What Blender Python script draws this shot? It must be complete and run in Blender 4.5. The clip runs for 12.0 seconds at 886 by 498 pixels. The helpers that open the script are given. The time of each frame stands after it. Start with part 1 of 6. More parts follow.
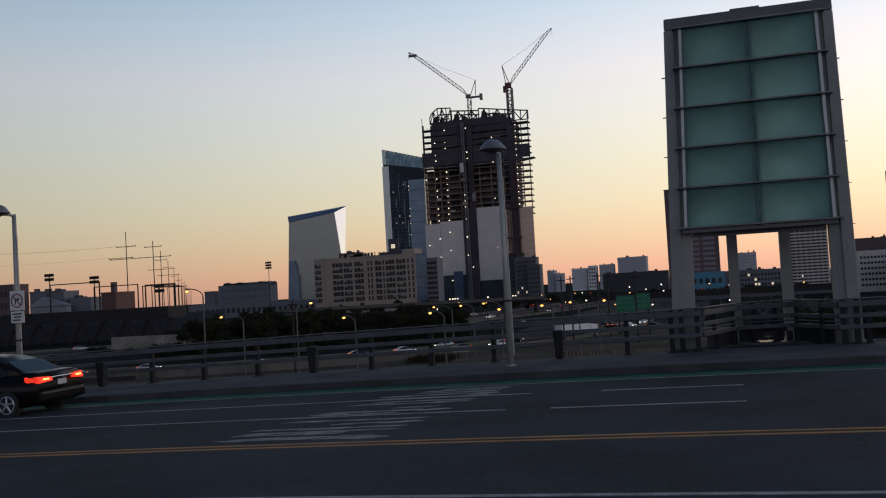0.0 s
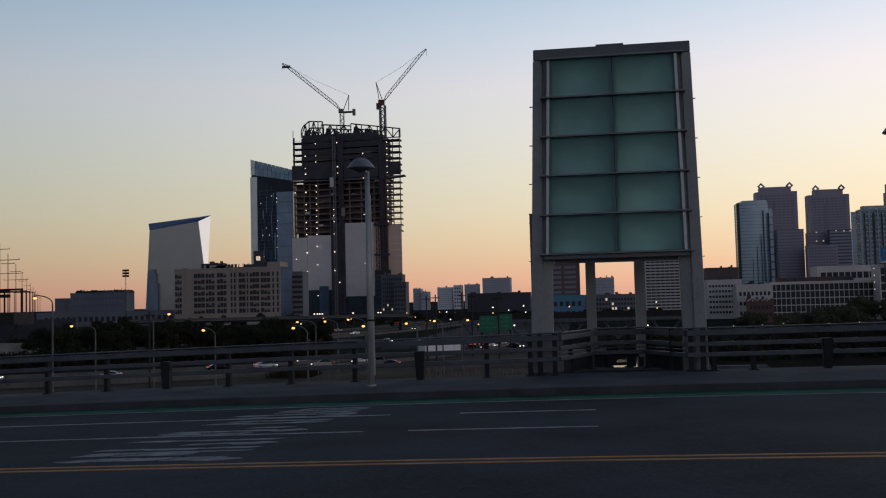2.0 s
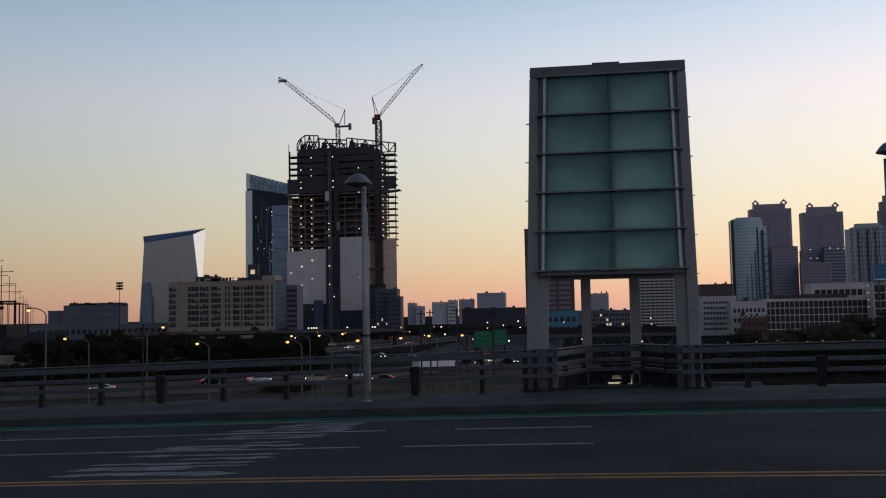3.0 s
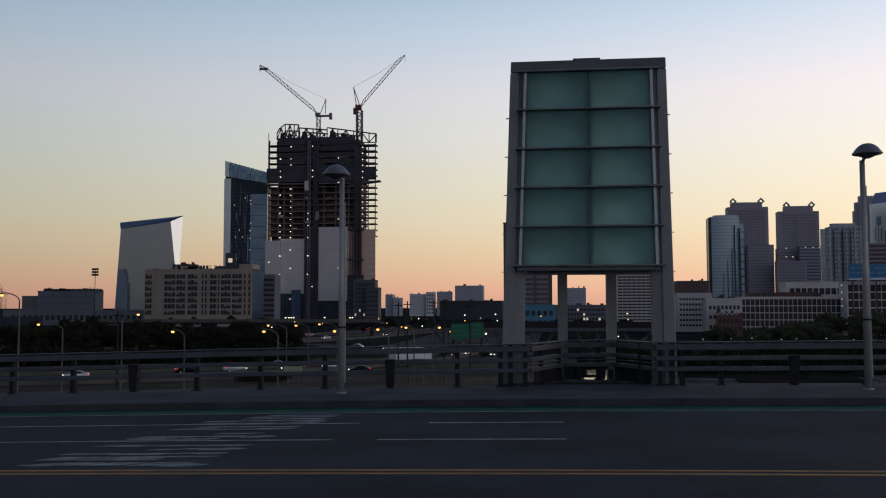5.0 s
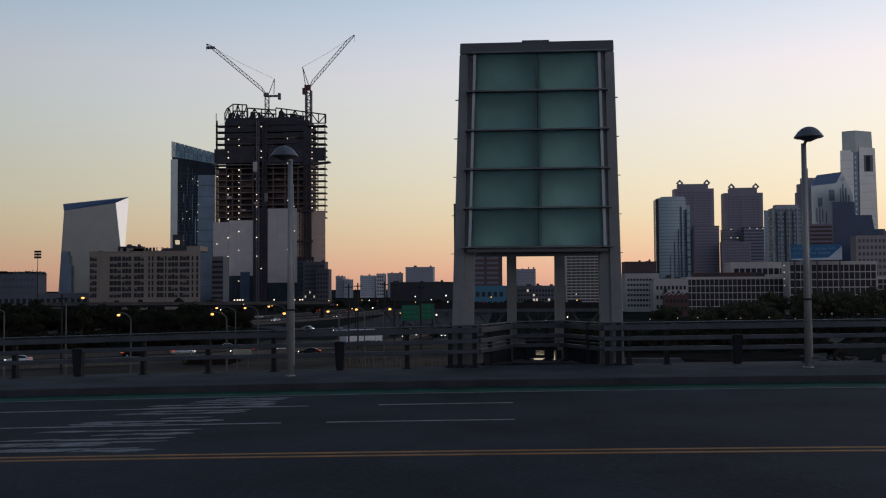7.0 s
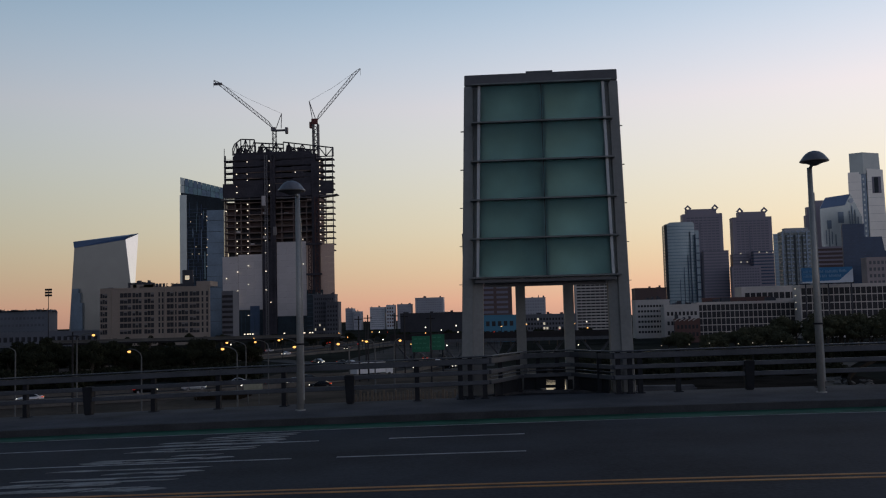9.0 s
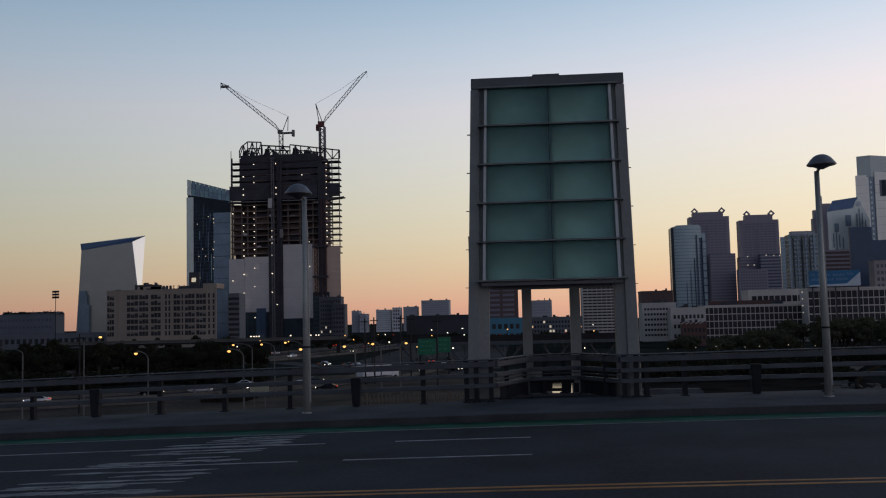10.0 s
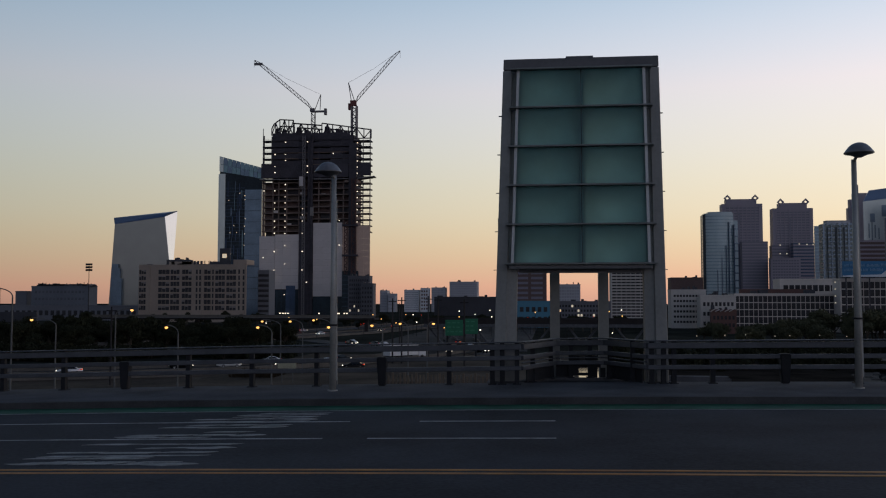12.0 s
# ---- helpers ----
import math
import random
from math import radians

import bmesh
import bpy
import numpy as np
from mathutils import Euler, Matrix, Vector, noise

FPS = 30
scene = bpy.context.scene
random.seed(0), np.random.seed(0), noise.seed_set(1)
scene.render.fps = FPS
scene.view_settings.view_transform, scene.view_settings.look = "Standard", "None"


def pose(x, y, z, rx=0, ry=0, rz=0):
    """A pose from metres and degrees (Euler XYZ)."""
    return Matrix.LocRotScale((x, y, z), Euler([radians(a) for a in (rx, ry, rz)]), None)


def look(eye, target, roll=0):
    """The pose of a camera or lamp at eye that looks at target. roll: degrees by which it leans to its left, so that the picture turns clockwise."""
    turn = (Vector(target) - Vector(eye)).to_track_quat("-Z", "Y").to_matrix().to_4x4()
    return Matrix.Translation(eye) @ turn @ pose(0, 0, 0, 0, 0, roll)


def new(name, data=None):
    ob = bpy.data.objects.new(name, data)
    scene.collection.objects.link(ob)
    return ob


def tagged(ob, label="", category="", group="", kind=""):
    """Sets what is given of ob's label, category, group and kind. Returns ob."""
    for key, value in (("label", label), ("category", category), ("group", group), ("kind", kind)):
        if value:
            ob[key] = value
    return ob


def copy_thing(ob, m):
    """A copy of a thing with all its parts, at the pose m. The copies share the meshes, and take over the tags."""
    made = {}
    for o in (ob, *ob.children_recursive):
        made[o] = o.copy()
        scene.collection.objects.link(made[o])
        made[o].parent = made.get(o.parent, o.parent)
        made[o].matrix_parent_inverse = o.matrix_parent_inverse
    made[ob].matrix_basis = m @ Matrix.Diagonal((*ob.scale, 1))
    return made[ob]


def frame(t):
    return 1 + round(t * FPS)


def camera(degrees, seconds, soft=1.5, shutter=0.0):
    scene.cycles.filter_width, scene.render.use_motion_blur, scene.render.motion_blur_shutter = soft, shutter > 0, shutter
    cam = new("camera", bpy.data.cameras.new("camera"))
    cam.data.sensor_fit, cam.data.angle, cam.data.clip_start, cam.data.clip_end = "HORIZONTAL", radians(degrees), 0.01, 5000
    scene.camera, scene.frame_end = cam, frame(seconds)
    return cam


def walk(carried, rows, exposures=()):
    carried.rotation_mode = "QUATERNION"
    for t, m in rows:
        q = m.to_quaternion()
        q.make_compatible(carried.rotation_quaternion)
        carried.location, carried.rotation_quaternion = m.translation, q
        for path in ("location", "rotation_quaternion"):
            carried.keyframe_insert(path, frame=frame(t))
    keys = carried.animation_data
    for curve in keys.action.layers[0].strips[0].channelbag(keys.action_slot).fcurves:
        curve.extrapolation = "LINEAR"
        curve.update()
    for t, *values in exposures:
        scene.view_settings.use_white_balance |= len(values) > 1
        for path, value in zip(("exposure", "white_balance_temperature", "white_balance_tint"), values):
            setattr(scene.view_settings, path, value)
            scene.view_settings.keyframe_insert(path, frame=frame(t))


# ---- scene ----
cam = camera(50.85, 12.0, soft=1.15)
PATH = [
    (0, pose(-0.065, -0.041, 1.988, 92.370, 3.269, 16.708)),
    (0.5, pose(-0.020, -0.004, 2.014, 91.427, 3.727, 13.831)),
    (1, pose(-0.035, -0.032, 2.021, 92.728, 3.514, 11.213)),
    (1.5, pose(-0.036, -0.022, 2.046, 93.352, 2.487, 10.263)),
    (2, pose(-0.023, 0.033, 2.056, 93.051, 1.440, 8.472)),
    (2.5, pose(-0.035, -0.041, 2.066, 93.584, 1.232, 8.463)),
    (3, pose(-0.041, -0.044, 2.080, 93.948, 1.076, 8.133)),
    (3.5, pose(-0.014, 0.007, 2.095, 93.850, 0.820, 7.557)),
    (3.7, pose(-0.014, 0.006, 2.097, 93.808, 0.464, 7.082)),
    (5.3, pose(-0.015, 0.001, 2.111, 93.407, 0.054, 6.806)),
    (5.5, pose(-0.015, 0.000, 2.113, 93.398, -0.031, 6.866)),
    (6, pose(0.006, 0.007, 2.092, 93.044, -0.511, 5.771)),
    (6.5, pose(0.017, 0.048, 2.100, 92.196, -0.493, 3.313)),
    (7, pose(0.008, 0.011, 2.119, 92.292, 0.360, 3.735)),
    (7.2, pose(0.011, 0.009, 2.122, 92.414, 0.905, 4.023)),
    (8.8, pose(0.032, -0.003, 2.142, 93.977, 1.611, 4.514)),
    (9, pose(0.035, -0.005, 2.145, 94.155, 1.465, 4.348)),
    (9.5, pose(0.035, 0.021, 2.161, 94.332, 1.305, 4.275)),
    (10, pose(0.033, -0.018, 2.155, 94.326, 1.359, 4.723)),
    (10.5, pose(0.040, 0.024, 2.152, 94.226, 1.272, 5.562)),
    (11, pose(0.044, -0.006, 2.151, 93.659, 0.664, 5.995)),
    (11.5, pose(0.036, 0.029, 2.145, 93.353, 0.239, 6.178)),
    (12, pose(0.045, 0.032, 2.154, 93.198, -0.027, 6.434)),
]
walk(cam, PATH, exposures=[(0, 0.15, 6850, 12), (0.5, 0.16, 6850, 12), (1.5, 0.0, 6750, 12), (2, -0.08, 6700, 12), (3.5, -0.08, 6680, 12), (6.5, -0.12, 6640, 12), (10, -0.22, 6580, 12), (12, -0.18, 6600, 12)])

# ---- world and light: clear sky after sundown, glow low over the city ----
world = bpy.data.worlds.new("dusk_sky")
scene.world = world
world.use_nodes = True
wt = world.node_tree
wt.nodes.clear()


def wnode(kind, **kw):
    n = wt.nodes.new(kind)
    for k, v in kw.items():
        n.inputs[k].default_value = v
    return n


w_coord = wt.nodes.new("ShaderNodeTexCoord")
w_sep = wt.nodes.new("ShaderNodeSeparateXYZ")
w_ramp = wt.nodes.new("ShaderNodeValToRGB")
w_ramp.color_ramp.interpolation = "B_SPLINE"
stops = [(0.0, (0.06, 0.055, 0.06)), (0.480, (0.48, 0.30, 0.25)), (0.500, (0.88, 0.50, 0.37)), (0.522, (1.25, 0.79, 0.49)),
         (0.545, (1.38, 0.95, 0.67)), (0.580, (1.22, 1.02, 0.89)), (0.625, (0.90, 0.97, 1.05)), (0.675, (0.47, 0.71, 0.91)),
         (0.730, (0.15, 0.25, 0.42)), (1.0, (0.025, 0.05, 0.12))]
# the sky opposite the glow: blue dusk
back_stops = [(0.0, (0.05, 0.05, 0.06)), (0.490, (0.40, 0.38, 0.40)), (0.510, (0.74, 0.72, 0.78)), (0.56, (0.84, 0.86, 0.96)),
              (0.66, (0.46, 0.55, 0.70)), (0.75, (0.12, 0.19, 0.33)), (1.0, (0.025, 0.05, 0.12))]


def fill_ramp(ramp, rows):
    for i, (at, col) in enumerate(rows):
        e = ramp.elements[i] if i < 2 else ramp.elements.new(at)
        e.position = at
    for i, (at, col) in enumerate(rows):
        ramp.elements[i].position = at
        ramp.elements[i].color = (*col, 1)


fill_ramp(w_ramp.color_ramp, stops)
w_back = wt.nodes.new("ShaderNodeValToRGB")
w_back.color_ramp.interpolation = "B_SPLINE"
fill_ramp(w_back.color_ramp, back_stops)
w_side = wt.nodes.new("ShaderNodeMapRange")
w_side.inputs[1].default_value, w_side.inputs[2].default_value = -0.45, 0.35
w_mix = wt.nodes.new("ShaderNodeMix")
w_mix.data_type = "RGBA"
w_half = wnode("ShaderNodeMath")
w_half.operation = "MULTIPLY_ADD"
w_half.inputs[1].default_value = 0.5
w_half.inputs[2].default_value = 0.5
# the glow is stronger towards the place where the sun went under
GLOW = radians(80)
w_dot = wt.nodes.new("ShaderNodeVectorMath")
w_dot.operation = "DOT_PRODUCT"
w_dot.inputs[1].default_value = (math.sin(GLOW), math.cos(GLOW), 0)
w_fac = wnode("ShaderNodeMath")
w_fac.operation = "MULTIPLY_ADD"
w_fac.inputs[1].default_value = 0.47
w_fac.inputs[2].default_value = 0.75
w_bg = wt.nodes.new("ShaderNodeBackground")
w_out = wt.nodes.new("ShaderNodeOutputWorld")
wt.links.new(w_coord.outputs["Generated"], w_sep.inputs[0])
wt.links.new(w_sep.outputs["Z"], w_half.inputs[0])
wt.links.new(w_half.outputs[0], w_ramp.inputs[0])
wt.links.new(w_coord.outputs["Generated"], w_dot.inputs[0])
wt.links.new(w_dot.outputs["Value"], w_fac.inputs[0])
wt.links.new(w_half.outputs[0], w_back.inputs[0])
wt.links.new(w_sep.outputs["Y"], w_side.inputs[0])
wt.links.new(w_side.outputs[0], w_mix.inputs[0])
wt.links.new(w_back.outputs[0], w_mix.inputs[6])
wt.links.new(w_ramp.outputs[0], w_mix.inputs[7])
# blue away from the glow, peach towards it
w_turn = wt.nodes.new("ShaderNodeMapRange")
w_turn.inputs[1].default_value, w_turn.inputs[2].default_value = -0.45, 0.65
w_tint = wt.nodes.new("ShaderNodeMix")
w_tint.data_type = "RGBA"
w_cool = wt.nodes.new("ShaderNodeValToRGB")
fill_ramp(w_cool.color_ramp, [(0.50, (0.99, 0.965, 1.0)), (0.535, (0.975, 0.97, 1.02)), (0.60, (0.86, 0.98, 1.075))])
wt.links.new(w_half.outputs[0], w_cool.inputs[0])
wt.links.new(w_cool.outputs[0], w_tint.inputs[6])
w_warm = wt.nodes.new("ShaderNodeValToRGB")
fill_ramp(w_warm.color_ramp, [(0.50, (1.09, 0.98, 0.945)), (0.545, (1.09, 0.98, 0.95)), (0.60, (1.045, 0.985, 0.985))])
wt.links.new(w_half.outputs[0], w_warm.inputs[0])
wt.links.new(w_warm.outputs[0], w_tint.inputs[7])
w_mul = wt.nodes.new("ShaderNodeMix")
w_mul.data_type, w_mul.blend_type = "RGBA", "MULTIPLY"
w_mul.inputs[0].default_value = 1.0
wt.links.new(w_dot.outputs["Value"], w_turn.inputs[0])
wt.links.new(w_turn.outputs[0], w_tint.inputs[0])
wt.links.new(w_mix.outputs[2], w_mul.inputs[6])
wt.links.new(w_tint.outputs[2], w_mul.inputs[7])
wt.links.new(w_mul.outputs[2], w_bg.inputs["Color"])
wt.links.new(w_fac.outputs[0], w_bg.inputs["Strength"])
wt.links.new(w_bg.outputs[0], w_out.inputs[0])

sun_data = bpy.data.lights.new("afterglow_sun", "SUN")
sun_data.energy, sun_data.angle, sun_data.color = 0.12, radians(35), (1.0, 0.72, 0.5)
sun_ob = new("afterglow_sun", sun_data)
sun_ob.matrix_world = look((200, 125, 30), (0, 0, 0))


# ---- materials ----
def mat(name, col, rough=0.7, metal=0.0, var=0.25, scale=3.0, bump=0.0, fine=40.0, col2=None, spec=0.5, per_piece=0.0):
    """A procedural surface: base colour with stains at two scales, and fine relief."""
    m = bpy.data.materials.new(name)
    m.use_nodes = True
    nt = m.node_tree
    b = nt.nodes["Principled BSDF"]
    b.inputs["Roughness"].default_value = rough
    b.inputs["Metallic"].default_value = metal
    b.inputs["Specular IOR Level"].default_value = spec
    tc = nt.nodes.new("ShaderNodeTexCoord")
    n1 = nt.nodes.new("ShaderNodeTexNoise")
    n1.inputs["Scale"].default_value, n1.inputs["Detail"].default_value = scale, 5
    n2 = nt.nodes.new("ShaderNodeTexNoise")
    n2.inputs["Scale"].default_value, n2.inputs["Detail"].default_value = fine, 3
    for n in (n1, n2):
        nt.links.new(tc.outputs["Object"], n.inputs["Vector"])
    add = nt.nodes.new("ShaderNodeMath")
    add.operation = "MULTIPLY_ADD"
    add.inputs[1].default_value, add.inputs[2].default_value = 0.35, 0.0
    nt.links.new(n2.outputs[0], add.inputs[0])
    add2 = nt.nodes.new("ShaderNodeMath")
    add2.operation = "MULTIPLY_ADD"
    add2.inputs[1].default_value = 0.75
    nt.links.new(n1.outputs[0], add2.inputs[0])
    nt.links.new(add.outputs[0], add2.inputs[2])
    mix = nt.nodes.new("ShaderNodeMix")
    mix.data_type = "RGBA"
    dark = tuple(c * (1 - var) for c in col)
    light = col2 or tuple(min(1, c * (1 + var)) for c in col)
    mix.inputs[6].default_value, mix.inputs[7].default_value = (*dark, 1), (*light, 1)
    sharp = nt.nodes.new("ShaderNodeMapRange")
    sharp.inputs[1].default_value, sharp.inputs[2].default_value = 0.38, 0.72
    nt.links.new(add2.outputs[0], sharp.inputs[0])
    last = sharp.outputs[0]
    if per_piece:
        info = nt.nodes.new("ShaderNodeObjectInfo")
        pm = nt.nodes.new("ShaderNodeMath")
        pm.operation = "MULTIPLY_ADD"
        pm.inputs[1].default_value = per_piece
        nt.links.new(info.outputs["Random"], pm.inputs[0])
        nt.links.new(last, pm.inputs[2])
        last = pm.outputs[0]
    nt.links.new(last, mix.inputs[0])
    nt.links.new(mix.outputs[2], b.inputs["Base Color"])
    if bump:
        bp = nt.nodes.new("ShaderNodeBump")
        bp.inputs["Strength"].default_value, bp.inputs["Distance"].default_value = bump, 0.02
        nt.links.new(n2.outputs[0], bp.inputs["Height"])
        nt.links.new(bp.outputs[0], b.inputs["Normal"])
    return m


def glow(name, col, strength):
    m = bpy.data.materials.new(name)
    m.use_nodes = True
    b = m.node_tree.nodes["Principled BSDF"]
    b.inputs["Base Color"].default_value = (*col, 1)
    b.inputs["Emission Color"].default_value = (*col, 1)
    b.inputs["Emission Strength"].default_value = strength
    return m


def frosted(name, col, through_part):
    """Frosted glass: light from behind comes through, blurred."""
    m = bpy.data.materials.new(name)
    m.use_nodes = True
    nt = m.node_tree
    b = nt.nodes["Principled BSDF"]
    b.inputs["Roughness"].default_value = 0.32
    n = nt.nodes.new("ShaderNodeTexNoise")
    n.inputs["Scale"].default_value, n.inputs["Detail"].default_value = 1.3, 6
    tc = nt.nodes.new("ShaderNodeTexCoord")
    nt.links.new(tc.outputs["Object"], n.inputs["Vector"])
    mix = nt.nodes.new("ShaderNodeMix")
    mix.data_type = "RGBA"
    mix.inputs[6].default_value = (*[c * 0.75 for c in col], 1)
    mix.inputs[7].default_value = (*[c * 1.2 for c in col], 1)
    nt.links.new(n.outputs[0], mix.inputs[0])
    nt.links.new(mix.outputs[2], b.inputs["Base Color"])
    tl = nt.nodes.new("ShaderNodeBsdfTranslucent")
    nt.links.new(mix.outputs[2], tl.inputs["Color"])
    ms = nt.nodes.new("ShaderNodeMixShader")
    ms.inputs[0].default_value = through_part
    nt.links.new(b.outputs[0], ms.inputs[1])
    nt.links.new(tl.outputs[0], ms.inputs[2])
    nt.links.new(ms.outputs[0], nt.nodes["Material Output"].inputs[0])
    return m


M = {
    "asphalt": mat("asphalt", (0.034, 0.037, 0.045), 0.9, var=0.5, scale=0.30, fine=16, bump=0.25, spec=0.12),
    "concrete": mat("pavement_concrete", (0.088, 0.088, 0.093), 0.95, spec=0.1, var=0.3, scale=0.8, fine=14, bump=0.15),
    "kerb": mat("kerb_granite", (0.06, 0.06, 0.062), 0.9, var=0.3, scale=1.2, fine=30, bump=0.2, spec=0.15),
    "green": mat("green_lane_paint", (0.010, 0.080, 0.042), 0.75, spec=0.2, var=0.45, scale=1.5, fine=30),
    "white_paint": mat("worn_white_paint", (0.25, 0.255, 0.26), 0.7, var=0.55, scale=2.5, fine=25),
    "faded_paint": mat("faded_white_paint", (0.25, 0.255, 0.25), 0.8, var=0.4, scale=2.0, fine=14, spec=0.2),
    "yellow_paint": mat("yellow_paint", (0.36, 0.15, 0.025), 0.7, var=0.35, scale=2.0, fine=25),
    "rail": mat("galvanised_rail", (0.080, 0.085, 0.095), 0.6, 0.15, spec=0.3, var=0.25, scale=1.5, fine=20),
    "rail_post": mat("dark_rail_post", (0.02, 0.021, 0.024), 0.8, 0.0, spec=0.2, var=0.25, scale=2, fine=25),
    "tower_steel": mat("painted_tower_steel", (0.225, 0.23, 0.22), 0.55, 0.15, var=0.16, scale=0.7, fine=12),
    "tower_dark": mat("dark_tower_steel", (0.10, 0.10, 0.105), 0.5, 0.2, var=0.2, scale=0.9, fine=12),
    "fin": mat("steel_fin", (0.17, 0.18, 0.175), 0.45, 0.3, var=0.2, scale=1.5, fine=18),
    "bar": mat("pale_mullion", (0.55, 0.56, 0.55), 0.5, 0.0, var=0.12, scale=1.5, fine=18),
    "glass_panel": frosted("frosted_green_glass", (0.55, 0.76, 0.765), 0.92),
    "rear_glass": frosted("pale_frosted_glass", (0.80, 0.90, 0.88), 0.95),
    "lamp_pole": mat("galvanised_lamp_pole", (0.33, 0.33, 0.31), 0.5, 0.2, var=0.18, scale=1.3, fine=18),
    "lamp_dome": mat("dark_lamp_dome", (0.20, 0.195, 0.20), 0.42, 0.3, var=0.2, scale=4, fine=20),
    "ground": mat("dark_scrub_ground", (0.034, 0.034, 0.027), 0.95, var=0.5, scale=0.03, fine=0.6, spec=0.0),
    "highway": mat("highway_asphalt", (0.056, 0.054, 0.054), 0.9, var=0.25, scale=0.06, fine=1.0, spec=0.1),
}


# ---- building helpers ----
ORG = {}


def thing(name, at, label, category, group="", kind=""):
    ob = new(name)
    ob.location = at
    ob.empty_display_size = 0.1
    ORG[ob.name] = Vector(at)
    return tagged(ob, label, category, group, kind)


def origin_of(ob):
    while ob.parent:
        ob = ob.parent
    return ORG.get(ob.name, Vector((0, 0, 0)))


def mesh_of(name, bm, material):
    me = bpy.data.meshes.new(name)
    bmesh.ops.recalc_face_normals(bm, faces=bm.faces)
    bm.to_mesh(me)
    bm.free()
    me.materials.append(M[material] if isinstance(material, str) else material)
    return me


def part(name, bm, material, parent, label="", smooth=False):
    """Links a bmesh in world coordinates as one part under its thing."""
    o = origin_of(parent)
    bmesh.ops.translate(bm, verts=bm.verts, vec=-o)
    me = mesh_of(name, bm, material)
    if smooth:
        for p in me.polygons:
            p.use_smooth = True
    ob = new(name, me)
    ob.parent = parent
    return tagged(ob, label)


def solid(name, bm, material, label, category="", group="", kind="", smooth=False):
    me = mesh_of(name, bm, material)
    if smooth:
        for p in me.polygons:
            p.use_smooth = True
    return tagged(new(name, me), label, category, group, kind)


def box(bm, x0, x1, y0, y1, z0, z1):
    v = [bm.verts.new((x, y, z)) for z in (z0, z1) for y in (y0, y1) for x in (x0, x1)]
    for f in ((0, 2, 3, 1), (4, 5, 7, 6), (0, 1, 5, 4), (2, 6, 7, 3), (0, 4, 6, 2), (1, 3, 7, 5)):
        bm.faces.new([v[i] for i in f])
    return v


def boxed(*a):
    bm = bmesh.new()
    box(bm, *a)
    return bm


def bevelled(a, width):
    bm = boxed(*a)
    bmesh.ops.bevel(bm, geom=bm.edges[:], offset=width, segments=2, affect="EDGES", profile=0.6)
    return bm


def hexa(bm, bottom, top):
    """A block between two quads of four corners each."""
    v = [bm.verts.new(p) for p in (*bottom, *top)]
    for f in ((3, 2, 1, 0), (4, 5, 6, 7), (0, 1, 5, 4), (1, 2, 6, 5), (2, 3, 7, 6), (3, 0, 4, 7)):
        bm.faces.new([v[i] for i in f])


def tube(bm, a, b, r0, r1=None, n=10, caps=True):
    a, b = Vector(a), Vector(b)
    r1 = r0 if r1 is None else r1
    q = (b - a).to_track_quat("Z", "Y")
    rings = []
    for p, r in ((a, r0), (b, r1)):
        rings.append([bm.verts.new(p + q @ Vector((r * math.cos(2 * math.pi * i / n), r * math.sin(2 * math.pi * i / n), 0))) for i in range(n)])
    for i in range(n):
        bm.faces.new((rings[0][i], rings[0][(i + 1) % n], rings[1][(i + 1) % n], rings[1][i]))
    if caps:
        bm.faces.new(rings[0][::-1])
        bm.faces.new(rings[1])


def path_tube(bm, pts, r, n=8):
    """One bent tube through all the points."""
    pts = [Vector(p) for p in pts]
    rings = []
    side = None
    for i, p in enumerate(pts):
        d = (pts[min(i + 1, len(pts) - 1)] - pts[max(i - 1, 0)]).normalized()
        if side is None:
            side = d.orthogonal().normalized()
        side = (side - d * side.dot(d)).normalized()
        up = d.cross(side)
        rings.append([bm.verts.new(p + side * r * math.cos(2 * math.pi * k / n) + up * r * math.sin(2 * math.pi * k / n)) for k in range(n)])
    for a, b in zip(rings, rings[1:]):
        for k in range(n):
            bm.faces.new((a[k], a[(k + 1) % n], b[(k + 1) % n], b[k]))
    bm.faces.new(rings[0][::-1])
    bm.faces.new(rings[-1])


def beam(bm, a, b, half_y, z_low, z_high):
    """A bar of rectangular section from a to b, in plan at right angles to its run."""
    a, b = Vector(a), Vector(b)
    d = b - a
    side = Vector((-d.y, d.x, 0)).normalized() * half_y
    low, high = Vector((0, 0, z_low)), Vector((0, 0, z_high))
    hexa(bm, [a - side + low, b - side + low, b + side + low, a + side + low], [a - side + high, b - side + high, b + side + high, a + side + high])


def lathe(bm, at, profile, n=20):
    at = Vector(at)
    rings = [[bm.verts.new(at + Vector((r * math.cos(2 * math.pi * i / n), r * math.sin(2 * math.pi * i / n), z))) for i in range(n)] for r, z in profile]
    for a, b in zip(rings, rings[1:]):
        for i in range(n):
            bm.faces.new((a[i], a[(i + 1) % n], b[(i + 1) % n], b[i]))
    bm.faces.new(rings[0][::-1])
    bm.faces.new(rings[-1])


SHARED = {}


def piece(name, material, parent, x0, x1, y0, y1, z0, z1):
    """A small block as a part of its own; pieces of one size share a mesh."""
    sx, sy, sz = x1 - x0, y1 - y0, z1 - z0
    key = (name, material, round(sx, 2), round(sy, 2), round(sz, 2))
    if key not in SHARED:
        SHARED[key] = mesh_of(name, boxed(0, sx, 0, sy, 0, sz), material)
    ob = new(name, SHARED[key])
    ob.parent = parent
    ob.location = Vector((x0, y0, z0)) - origin_of(parent)
    return ob


